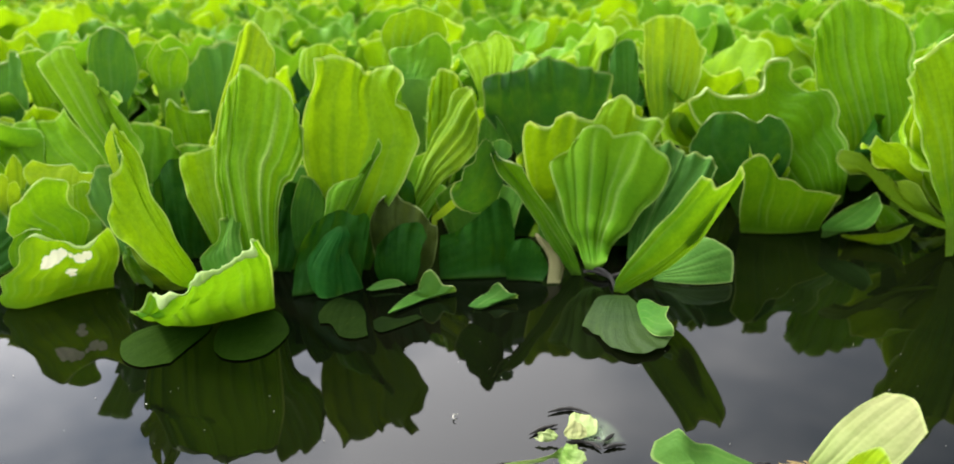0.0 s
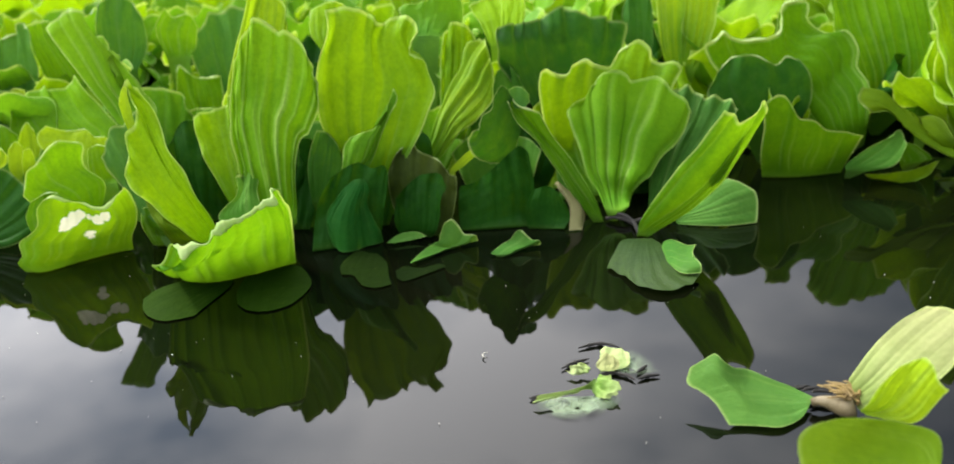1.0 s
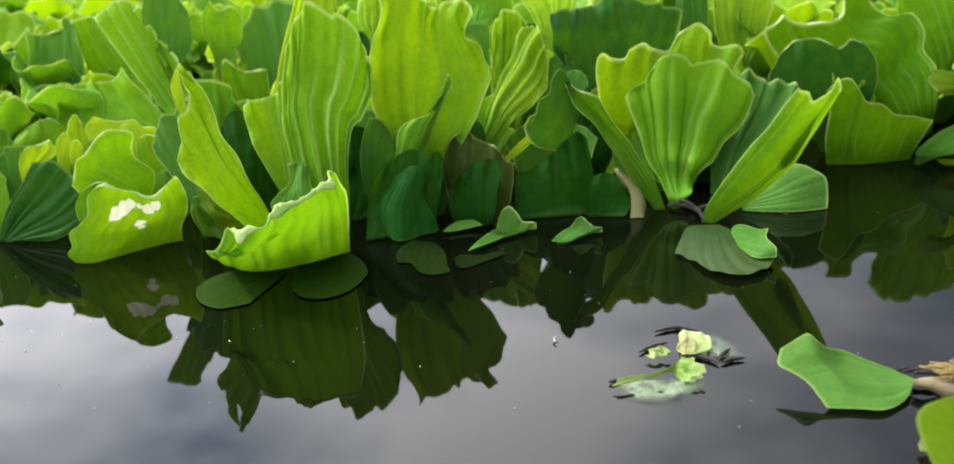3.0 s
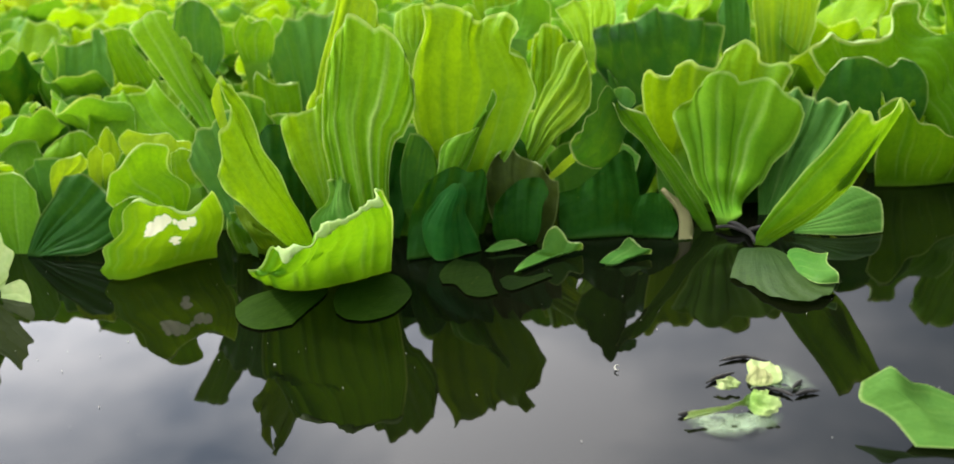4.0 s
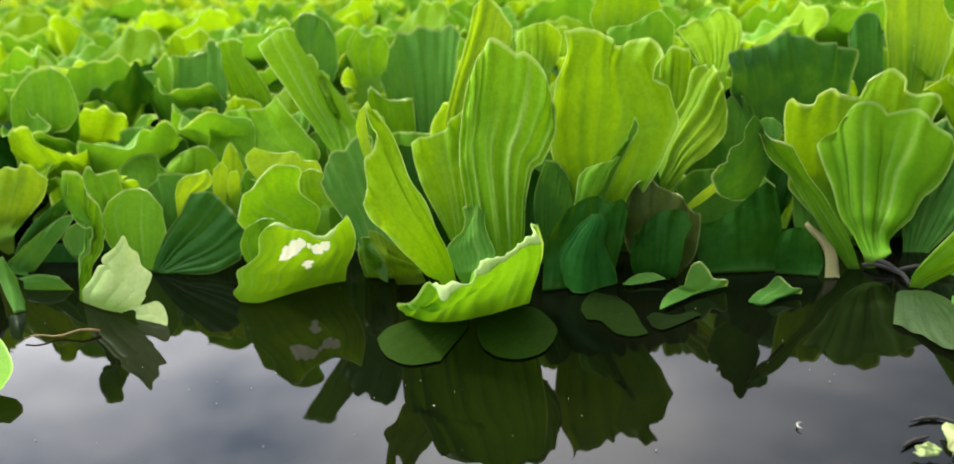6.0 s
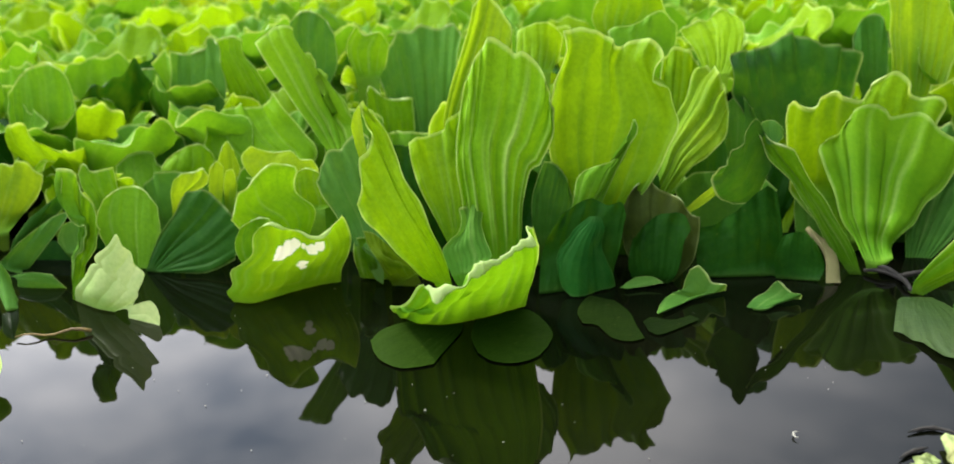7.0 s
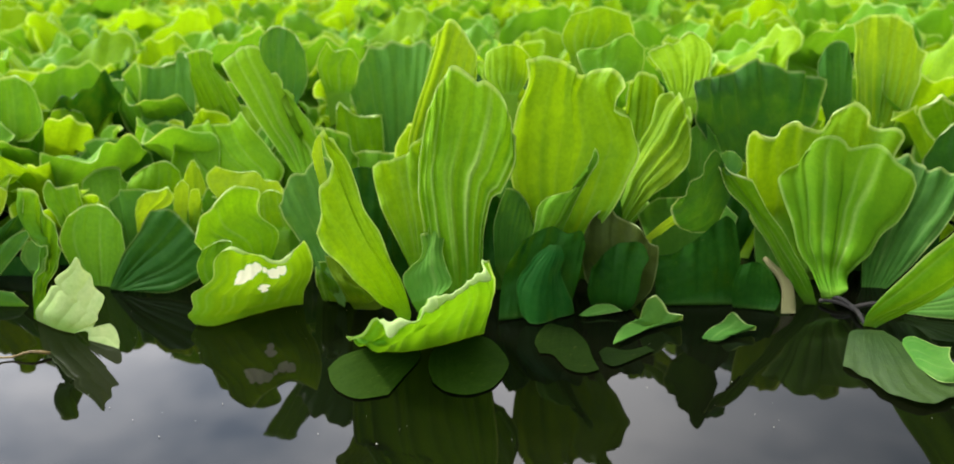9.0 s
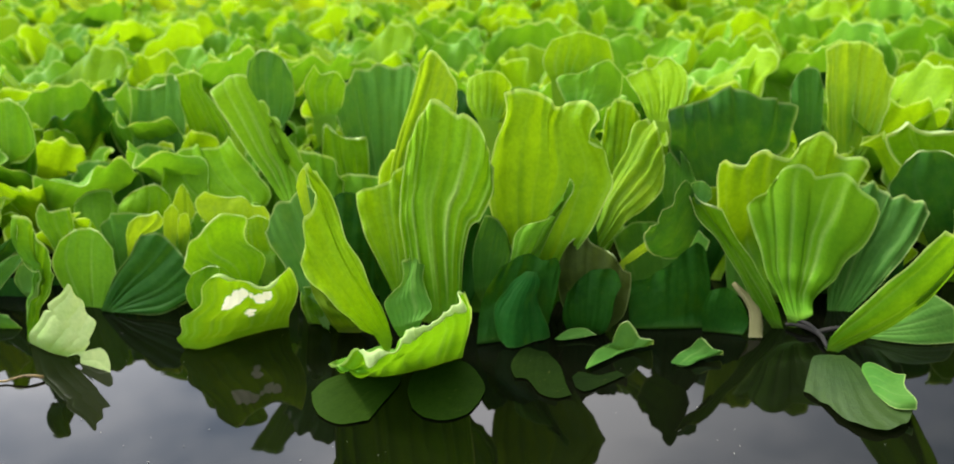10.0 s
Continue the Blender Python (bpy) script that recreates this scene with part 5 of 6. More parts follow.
fan_leaf(plant_c, [(0.041, 0.520, 0.001), (0.065, 0.523, 0.001), (0.092, 0.527, 0.001)], [(0.040, 0.528, 0.018), (0.042, 0.530, 0.030), (0.053, 0.534, 0.033), (0.065, 0.538, 0.041), (0.076, 0.541, 0.050), (0.084, 0.545, 0.055), (0.090, 0.542, 0.050), (0.094, 0.538, 0.028), (0.093, 0.535, 0.008)], mat=SHADOWED, lip=0.001, ribs=7, rib=0.0006, crease=0.4, ruf=0.0028, scallop=0.003)
fan_leaf(plant_c, [(0.089, 0.522, 0.001), (0.115, 0.518, 0.001)], [(0.088, 0.524, 0.016), (0.094, 0.530, 0.027), (0.105, 0.529, 0.029), (0.115, 0.527, 0.020), (0.119, 0.527, 0.007)], mat=SHADOWED, lip=0.001, rib=0.0004, ribs=5, crease=0.3, ruf=0.0028, scallop=0.003)
fan_leaf(plant_c, [(0.118, 0.514, 0.001), (0.127, 0.515, 0.001)], [(0.119, 0.525, 0.012), (0.116, 0.531, 0.019), (0.112, 0.537, 0.023), (0.109, 0.543, 0.026), (0.111, 0.542, 0.029), (0.117, 0.541, 0.023), (0.126, 0.540, 0.015), (0.131, 0.540, 0.003)], mat=WITHERED, lip=0.0, ribs=2, ruf=0.0, scallop=0.004, rib=0.0006, belly=0.002, root=0.0, crease=0.0, margin=0.0)
fan_leaf(plant_c, [(0.178, 0.565, -0.004), (0.191, 0.565, -0.003)], [(0.184, 0.600, 0.036), (0.195, 0.611, 0.062), (0.202, 0.622, 0.077), (0.212, 0.619, 0.080), (0.221, 0.617, 0.075), (0.225, 0.615, 0.069), (0.234, 0.612, 0.071), (0.242, 0.606, 0.070), (0.247, 0.600, 0.063), (0.234, 0.587, 0.041), (0.211, 0.575, 0.014)], mat=MINT, lip=0.001, ribs=7, rib=0.0012, crease=0.4, ruf=0.0028, scallop=0.003)
fan_leaf(plant_c, [(0.164, 0.500, 0.001), (0.171, 0.500, 0.000)], [(0.165, 0.500, 0.011), (0.174, 0.494, 0.031), (0.187, 0.488, 0.053), (0.200, 0.482, 0.070), (0.210, 0.477, 0.084), (0.214, 0.472, 0.091), (0.220, 0.473, 0.089), (0.224, 0.475, 0.083), (0.233, 0.480, 0.088), (0.239, 0.486, 0.095), (0.244, 0.492, 0.087), (0.243, 0.498, 0.078), (0.231, 0.500, 0.060), (0.217, 0.503, 0.038), (0.198, 0.503, 0.019), (0.179, 0.503, 0.005)], mat=LIME, lip=0.0, ruf=0.0005, ribs=4, rib=0.0014, belly=0.010, bow=0.006, crease=0.1, margin=0.00034, scallop=0.003)
fan_leaf(plant_c, [(0.210, 0.494, 0.038), (0.217, 0.496, 0.043)], [(0.205, 0.488, 0.046), (0.203, 0.486, 0.053), (0.207, 0.484, 0.059), (0.214, 0.482, 0.064), (0.218, 0.483, 0.074), (0.224, 0.484, 0.079), (0.228, 0.487, 0.071), (0.224, 0.490, 0.057)], mat=FRESH, lip=0.0, ruf=0.0004, ribs=2, root=0.0, belly=0.003, crease=0.0, scallop=0.003)
fan_leaf(plant_c, [(0.188, 0.522, 0.005), (0.199, 0.530, 0.007)], [(0.205, 0.535, 0.013), (0.218, 0.540, 0.024), (0.230, 0.545, 0.027), (0.240, 0.541, 0.024), (0.249, 0.537, 0.018), (0.250, 0.529, 0.009), (0.248, 0.521, 0.001), (0.225, 0.516, 0.001), (0.204, 0.519, 0.001), (0.193, 0.525, 0.001)], mat=MINT, lip=0.0005, ribs=7, ruf=0.0006, rib=0.0012, crease=0.2, scallop=0.003)
heart = (0.163, 0.525, 0.002)
for arm in ((0.152, 0.532, 0.006), (0.165, 0.502, 0.001), (0.189, 0.530, 0.003), (0.145, 0.535, 0.002)):
    a0, a1 = Vector(heart) - plant_c.location, Vector(arm) - plant_c.location
    vs, fs = tube([a0.lerp(a1, k / 5) + Vector((0, 0, 0.002 * math.sin(k * 0.6))) for k in range(6)], [0.0017, 0.0016, 0.0015, 0.0014, 0.0013, 0.0012], 9)
    part("stem", mesh_of("stem", vs, fs, None, TWIG), plant_c, "short brownish green stem")
backing(plant_c, 44, 7, 0.075)
skirt(plant_c, 62, 0.04, 0.24, 6, 0.60, 0.055)

plant_d = plant_at(0.34, 0.66, "tall bright water lettuce with wide ruffled leaves")
fan_leaf(plant_d, [(0.275, 0.629, 0.001), (0.306, 0.629, 0.001), (0.339, 0.636, 0.001)], [(0.271, 0.622, 0.023), (0.272, 0.617, 0.044), (0.269, 0.612, 0.061), (0.277, 0.612, 0.070), (0.285, 0.612, 0.070), (0.292, 0.614, 0.060), (0.298, 0.616, 0.052), (0.309, 0.618, 0.050), (0.320, 0.622, 0.041), (0.337, 0.626, 0.037), (0.353, 0.630, 0.031), (0.347, 0.633, 0.021), (0.341, 0.636, 0.007)], mat=MID, lip=0.001, ruf=0.0006, ribs=7, crease=0.4, scallop=0.003)
fan_leaf(plant_d, [(0.345, 0.680, 0.005), (0.370, 0.680, 0.011)], [(0.295, 0.685, 0.039), (0.251, 0.680, 0.075), (0.238, 0.679, 0.093), (0.237, 0.678, 0.101), (0.244, 0.681, 0.105), (0.249, 0.684, 0.111), (0.261, 0.687, 0.104), (0.279, 0.690, 0.103), (0.297, 0.698, 0.106), (0.301, 0.707, 0.124), (0.308, 0.715, 0.129), (0.322, 0.714, 0.131), (0.326, 0.712, 0.125), (0.325, 0.711, 0.114), (0.339, 0.710, 0.103), (0.355, 0.706, 0.105), (0.363, 0.702, 0.095), (0.365, 0.699, 0.086), (0.363, 0.695, 0.076), (0.370, 0.682, 0.062), (0.368, 0.670, 0.038)], mat=MID, lip=0.001, ruf=0.0008, ribs=10, over=0.003, crease=0.4, scallop=0.003)
# dark leaf added for the shadow cast through the wide leaf behind it
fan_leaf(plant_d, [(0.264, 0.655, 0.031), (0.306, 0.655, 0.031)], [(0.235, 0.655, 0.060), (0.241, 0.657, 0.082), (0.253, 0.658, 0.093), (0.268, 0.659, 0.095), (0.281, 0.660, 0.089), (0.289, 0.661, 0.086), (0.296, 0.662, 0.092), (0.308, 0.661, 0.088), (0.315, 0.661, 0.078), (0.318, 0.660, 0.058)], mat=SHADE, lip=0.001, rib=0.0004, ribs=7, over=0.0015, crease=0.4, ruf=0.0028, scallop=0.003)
fan_leaf(plant_d, [(0.387, 0.740, 0.022), (0.419, 0.740, 0.022)], [(0.371, 0.735, 0.060), (0.352, 0.745, 0.101), (0.347, 0.752, 0.139), (0.357, 0.760, 0.156), (0.370, 0.762, 0.172), (0.386, 0.765, 0.179), (0.402, 0.763, 0.173), (0.418, 0.762, 0.166), (0.434, 0.760, 0.152), (0.438, 0.755, 0.131), (0.435, 0.750, 0.116), (0.443, 0.745, 0.080), (0.447, 0.740, 0.052), (0.435, 0.735, 0.033)], mat=LIME, ribs=10, rib=-0.0030, lip=0.001, belly=0.008, crease=0.4, ruf=0.0028, scallop=0.003)
fan_leaf(plant_d, [(0.406, 0.565, 0.032), (0.427, 0.565, 0.035)], [(0.394, 0.570, 0.061), (0.382, 0.577, 0.097), (0.373, 0.585, 0.133), (0.376, 0.588, 0.142), (0.386, 0.592, 0.149), (0.399, 0.595, 0.158), (0.412, 0.593, 0.168), (0.429, 0.590, 0.162), (0.438, 0.583, 0.133), (0.440, 0.577, 0.090), (0.434, 0.570, 0.056)], mat=FRESH, ribs=8, rib=0.0016, lip=0.002, belly=0.006, over=0.002, crease=0.4, ruf=0.0028, scallop=0.003)
fan_leaf(plant_d, [(0.418, 0.575, 0.021), (0.433, 0.575, 0.026)], [(0.401, 0.585, 0.025), (0.386, 0.595, 0.033), (0.374, 0.605, 0.044), (0.363, 0.611, 0.055), (0.351, 0.616, 0.054), (0.342, 0.622, 0.064), (0.347, 0.626, 0.072), (0.354, 0.621, 0.064), (0.365, 0.615, 0.059), (0.373, 0.610, 0.050), (0.390, 0.603, 0.054), (0.397, 0.597, 0.050), (0.403, 0.590, 0.039), (0.418, 0.590, 0.026)], mat=OLIVE, lip=0.0, ribs=4, ruf=0.0006, belly=0.003, crease=0.4, over=0.0016, scallop=0.003)
fan_leaf(plant_d, [(0.332, 0.605, 0.012), (0.348, 0.605, 0.011)], [(0.332, 0.605, 0.017), (0.346, 0.607, 0.028), (0.364, 0.608, 0.038), (0.372, 0.610, 0.041), (0.375, 0.605, 0.031), (0.366, 0.600, 0.017)], mat=SAGE, lip=0.001, rib=0.0008, ribs=4, ruf=0.0006, crease=0.4, scallop=0.003)
fan_leaf(plant_d, [(0.357, 0.617, 0.001), (0.374, 0.603, 0.001)], [(0.345, 0.600, 0.012), (0.357, 0.599, 0.010), (0.375, 0.598, 0.011), (0.388, 0.598, 0.016), (0.397, 0.598, 0.021), (0.392, 0.599, 0.010), (0.384, 0.600, 0.004)], mat=OLIVE, lip=0.0, ribs=3, ruf=0.0006, crease=0.0, scallop=0.003)
fan_leaf(plant_d, [(0.378, 0.620, 0.010), (0.396, 0.620, 0.013)], [(0.373, 0.620, 0.022), (0.378, 0.625, 0.028), (0.389, 0.623, 0.026), (0.401, 0.620, 0.016)], mat=MID, lip=0.001, ribs=4, crease=0.4, ruf=0.0028, scallop=0.003)
fan_leaf(plant_d, [(0.391, 0.630, 0.044), (0.405, 0.630, 0.044)], [(0.381, 0.630, 0.051), (0.394, 0.635, 0.055), (0.406, 0.640, 0.064), (0.415, 0.640, 0.066), (0.418, 0.640, 0.054), (0.414, 0.640, 0.044)], mat=MID, lip=0.002, ribs=4, crease=0.4, ruf=0.0028, scallop=0.003)
backing(plant_d, 45, 10, 0.085)

plant_e = plant_at(0.10, 0.74, "shaded deep green water lettuce behind the edge")
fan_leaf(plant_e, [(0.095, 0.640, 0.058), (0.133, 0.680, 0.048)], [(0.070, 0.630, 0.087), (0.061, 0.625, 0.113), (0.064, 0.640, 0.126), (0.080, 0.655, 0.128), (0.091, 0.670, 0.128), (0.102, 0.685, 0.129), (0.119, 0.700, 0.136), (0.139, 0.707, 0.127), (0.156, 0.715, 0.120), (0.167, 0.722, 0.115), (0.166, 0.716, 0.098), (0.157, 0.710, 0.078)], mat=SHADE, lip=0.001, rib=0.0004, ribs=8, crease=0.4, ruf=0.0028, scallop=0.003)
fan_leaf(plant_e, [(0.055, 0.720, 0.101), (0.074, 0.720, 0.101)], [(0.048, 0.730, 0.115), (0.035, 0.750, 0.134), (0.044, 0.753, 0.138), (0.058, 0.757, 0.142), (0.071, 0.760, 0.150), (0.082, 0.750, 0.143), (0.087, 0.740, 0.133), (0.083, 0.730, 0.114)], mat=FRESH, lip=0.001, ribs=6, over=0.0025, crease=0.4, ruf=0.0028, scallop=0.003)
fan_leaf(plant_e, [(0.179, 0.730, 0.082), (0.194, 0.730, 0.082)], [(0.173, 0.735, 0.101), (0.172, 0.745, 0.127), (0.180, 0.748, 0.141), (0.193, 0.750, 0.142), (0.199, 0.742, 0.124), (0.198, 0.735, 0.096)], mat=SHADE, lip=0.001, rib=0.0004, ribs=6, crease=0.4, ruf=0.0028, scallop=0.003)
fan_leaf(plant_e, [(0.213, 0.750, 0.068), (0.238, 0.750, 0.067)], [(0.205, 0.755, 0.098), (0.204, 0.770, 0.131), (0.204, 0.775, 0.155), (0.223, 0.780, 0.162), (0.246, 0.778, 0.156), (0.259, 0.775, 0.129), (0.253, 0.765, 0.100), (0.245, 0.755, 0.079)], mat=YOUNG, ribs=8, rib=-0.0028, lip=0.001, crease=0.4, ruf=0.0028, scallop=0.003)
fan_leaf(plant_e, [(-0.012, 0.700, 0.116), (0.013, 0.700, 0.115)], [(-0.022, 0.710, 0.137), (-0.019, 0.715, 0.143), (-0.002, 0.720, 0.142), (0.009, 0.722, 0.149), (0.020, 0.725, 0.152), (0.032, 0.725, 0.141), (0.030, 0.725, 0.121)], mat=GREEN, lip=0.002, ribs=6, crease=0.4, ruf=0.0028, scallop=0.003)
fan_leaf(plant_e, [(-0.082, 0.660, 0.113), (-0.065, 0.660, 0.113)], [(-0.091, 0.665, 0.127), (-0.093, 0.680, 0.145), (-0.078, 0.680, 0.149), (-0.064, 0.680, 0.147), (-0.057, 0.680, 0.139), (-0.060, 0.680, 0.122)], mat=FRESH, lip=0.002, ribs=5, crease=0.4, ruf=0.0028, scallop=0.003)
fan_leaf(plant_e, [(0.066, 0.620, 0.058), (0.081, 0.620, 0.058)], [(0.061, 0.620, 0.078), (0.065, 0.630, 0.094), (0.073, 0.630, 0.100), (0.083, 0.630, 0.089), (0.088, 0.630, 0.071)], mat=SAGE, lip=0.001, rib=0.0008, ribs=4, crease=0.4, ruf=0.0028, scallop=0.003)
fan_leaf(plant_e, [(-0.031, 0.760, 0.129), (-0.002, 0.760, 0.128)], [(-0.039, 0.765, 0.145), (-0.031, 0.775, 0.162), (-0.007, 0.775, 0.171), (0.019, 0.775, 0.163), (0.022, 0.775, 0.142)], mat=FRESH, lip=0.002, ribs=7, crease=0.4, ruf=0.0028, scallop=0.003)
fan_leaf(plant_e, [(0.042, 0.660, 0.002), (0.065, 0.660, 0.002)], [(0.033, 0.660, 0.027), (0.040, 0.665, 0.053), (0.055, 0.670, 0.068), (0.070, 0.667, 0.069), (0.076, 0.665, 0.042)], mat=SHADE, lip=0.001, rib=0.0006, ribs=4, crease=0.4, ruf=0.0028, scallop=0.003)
backing(plant_e, 46, 8, 0.085)

# ---- floating leaves ----
def floating(name, label, x, y):
    p = new(name)
    p.matrix_basis = pose(x, y, 0)
    return tagged(p, label, "leaf", "floating leaves")


pad_a = floating("floating_leaf", "murky green leaf lying just under the water", -0.118, 0.413)
fan_leaf(pad_a, [(-0.105, 0.447, 0.001), (-0.097, 0.436, 0.001)], [(-0.114, 0.448, 0.001), (-0.131, 0.436, 0.001), (-0.142, 0.424, 0.001), (-0.145, 0.408, 0.001), (-0.138, 0.392, 0.001), (-0.129, 0.381, 0.001), (-0.117, 0.376, 0.001), (-0.103, 0.382, 0.001), (-0.100, 0.401, 0.001), (-0.096, 0.424, 0.001)], mat=SUNK, root=0.0, belly=0.0, crease=0.0, ribs=6, rib=0.0003, lip=0.0, ruf=0.0, margin=0.0, cup=0.0, scallop=0.003)
pad_b = floating("floating_leaf", "dull green round leaf lying in the water", -0.067, 0.422)
fan_leaf(pad_b, [(-0.081, 0.445, 0.001), (-0.072, 0.459, 0.001)], [(-0.090, 0.440, 0.001), (-0.089, 0.418, 0.001), (-0.082, 0.398, 0.001), (-0.073, 0.389, 0.001), (-0.061, 0.387, 0.001), (-0.050, 0.395, 0.001), (-0.045, 0.409, 0.001), (-0.044, 0.426, 0.001), (-0.051, 0.444, 0.001), (-0.061, 0.458, 0.001)], mat=SUNK, root=0.0, belly=0.0, crease=0.0, ribs=6, rib=0.0003, lip=0.0, ruf=0.0, margin=0.0, cup=0.0, scallop=0.003)
pad_c = floating("floating_leaf", "dark wet leaf half under water", -0.014, 0.451)
fan_leaf(pad_c, [(-0.019, 0.480, 0.001), (-0.011, 0.477, 0.001)], [(-0.026, 0.483, 0.001), (-0.031, 0.470, 0.001), (-0.032, 0.455, 0.001), (-0.028, 0.441, 0.001), (-0.020, 0.439, 0.001), (-0.011, 0.423, 0.001), (-0.001, 0.419, 0.001), (0.007, 0.424, 0.001), (0.003, 0.438, 0.001), (-0.002, 0.460, 0.001)], mat=MURK, root=0.0, belly=0.0, crease=0.0, ribs=5, rib=0.0003, lip=0.0, ruf=0.0, margin=0.0, cup=0.0, scallop=0.003)
pad_g = floating("floating_leaf", "brownish wet leaf sunk in dark water", 0.020, 0.445)
fan_leaf(pad_g, [(0.006, 0.446, 0.001), (0.009, 0.433, 0.001)], [(0.011, 0.453, 0.001), (0.022, 0.450, 0.001), (0.033, 0.457, 0.001), (0.038, 0.452, 0.001), (0.026, 0.439, 0.001), (0.015, 0.429, 0.001)], mat=MURK, root=0.0, belly=0.0, crease=0.0, ribs=4, rib=0.0003, lip=0.0, ruf=0.0, margin=0.0, cup=0.0, scallop=0.003)
pad_d = floating("floating_leaf", "dull wet leaf with a fold of bright green", 0.167, 0.446)
fan_leaf(pad_d, [(0.163, 0.492, 0.002), (0.173, 0.492, 0.002)], [(0.153, 0.484, 0.004), (0.147, 0.466, 0.004), (0.140, 0.443, 0.002), (0.150, 0.427, 0.002), (0.155, 0.413, 0.003), (0.169, 0.401, 0.003), (0.186, 0.410, 0.003), (0.194, 0.425, 0.003), (0.184, 0.432, 0.003), (0.180, 0.445, 0.004), (0.177, 0.472, 0.004)], mat=DULL, root=0.0, belly=0.001, crease=0.1, ribs=5, rib=0.0002, lip=0.0, ruf=0.0006, cup=0.0, scallop=0.003)
fan_leaf(pad_d, [(0.176, 0.464, 0.006), (0.177, 0.439, 0.005)], [(0.178, 0.469, 0.008), (0.183, 0.467, 0.010), (0.190, 0.451, 0.012), (0.194, 0.444, 0.015), (0.191, 0.433, 0.013), (0.194, 0.422, 0.011), (0.194, 0.420, 0.006), (0.183, 0.423, 0.005)], mat=MINT, root=0.0, belly=0.001, crease=0.2, ribs=4, rib=0.0006, lip=0.0, ruf=0.0005, cup=0.0, scallop=0.003)
pad_e = floating("floating_leaf", "curled green leaf tip rising from the water", 0.034, 0.482)
fan_leaf(pad_e, [(0.017, 0.458, 0.002), (0.026, 0.469, 0.002), (0.037, 0.483, 0.002), (0.047, 0.491, 0.002)], [(0.014, 0.456, 0.002), (0.018, 0.484, -0.001), (0.023, 0.485, 0.002), (0.029, 0.486, 0.004), (0.031, 0.487, 0.011), (0.034, 0.488, 0.018), (0.039, 0.489, 0.020), (0.043, 0.488, 0.016), (0.047, 0.487, 0.010), (0.055, 0.484, 0.010), (0.055, 0.494, 0.002)], mat=MINT, rib=0.0008, ribs=4, lip=0.0, ruf=0.0004, root=0.008, margin=0.00034, over=0.0012, cup=0.0, crease=0.4, scallop=0.003)
pad_f = floating("floating_leaf", "small curled green leaf tip at the water", 0.083, 0.479)
fan_leaf(pad_f, [(0.069, 0.468, 0.002), (0.077, 0.468, 0.002), (0.088, 0.481, 0.002)], [(0.066, 0.470, 0.002), (0.072, 0.480, 0.004), (0.078, 0.482, 0.007), (0.082, 0.483, 0.012), (0.085, 0.485, 0.013), (0.088, 0.484, 0.010), (0.092, 0.482, 0.007), (0.098, 0.481, 0.006), (0.097, 0.484, 0.002)], mat=MINT, rib=0.0008, ribs=3, lip=0.0, ruf=0.0004, root=0.008, margin=0.00034, over=0.0012, cup=0.0, crease=0.4, scallop=0.003)
pad_h = floating("floating_leaf", "thin green leaf edge just above dark water", 0.004, 0.500)
fan_leaf(pad_h, [(-0.008, 0.495, 0.002), (-0.003, 0.494, 0.002)], [(-0.003, 0.499, 0.005), (0.002, 0.504, 0.006), (0.011, 0.506, 0.006), (0.019, 0.501, 0.004), (0.008, 0.499, 0.002)], mat=MINT, rib=0.0008, ribs=3, lip=0.0, ruf=0.0003, root=0.0, belly=0.001, margin=0.0, cup=0.0, crease=0.4, scallop=0.003)
edge_leaf = floating("floating_leaf", "green leaf reaching over the open water", -0.338, 0.337)
fan_leaf(edge_leaf, [(-0.343, 0.320, 0.004), (-0.359, 0.342, 0.006)], [(-0.360, 0.359, 0.016), (-0.346, 0.361, 0.018), (-0.333, 0.349, 0.016), (-0.320, 0.334, 0.013), (-0.315, 0.319, 0.009), (-0.325, 0.316, 0.005)], mat=GREEN, ribs=5, lip=0.0, ruf=0.0006, root=0.0, belly=0.002, crease=0.4, scallop=0.003)

# a loose plant drifting near the bank
drifter = plant_at(0.240, 0.270, "pale young water lettuce drifting on open water", "drifting plants")
fan_leaf(drifter, [(0.221, 0.279, 0.004), (0.218, 0.274, 0.003)], [(0.213, 0.285, 0.006), (0.202, 0.287, 0.010), (0.194, 0.289, 0.013), (0.187, 0.285, 0.016), (0.182, 0.284, 0.020), (0.179, 0.287, 0.022), (0.175, 0.288, 0.019), (0.168, 0.287, 0.015), (0.166, 0.281, 0.011), (0.171, 0.277, 0.009), (0.176, 0.272, 0.007), (0.179, 0.266, 0.004), (0.181, 0.260, 0.002), (0.192, 0.259, 0.002), (0.202, 0.258, 0.002), (0.211, 0.264, 0.002), (0.216, 0.270, 0.003)], mat=DRIFT, root=0.0, belly=0.0, crease=0.2, ribs=4, rib=0.0007, lip=0.0, ruf=0.0005, cup=0.0, scallop=0.003)
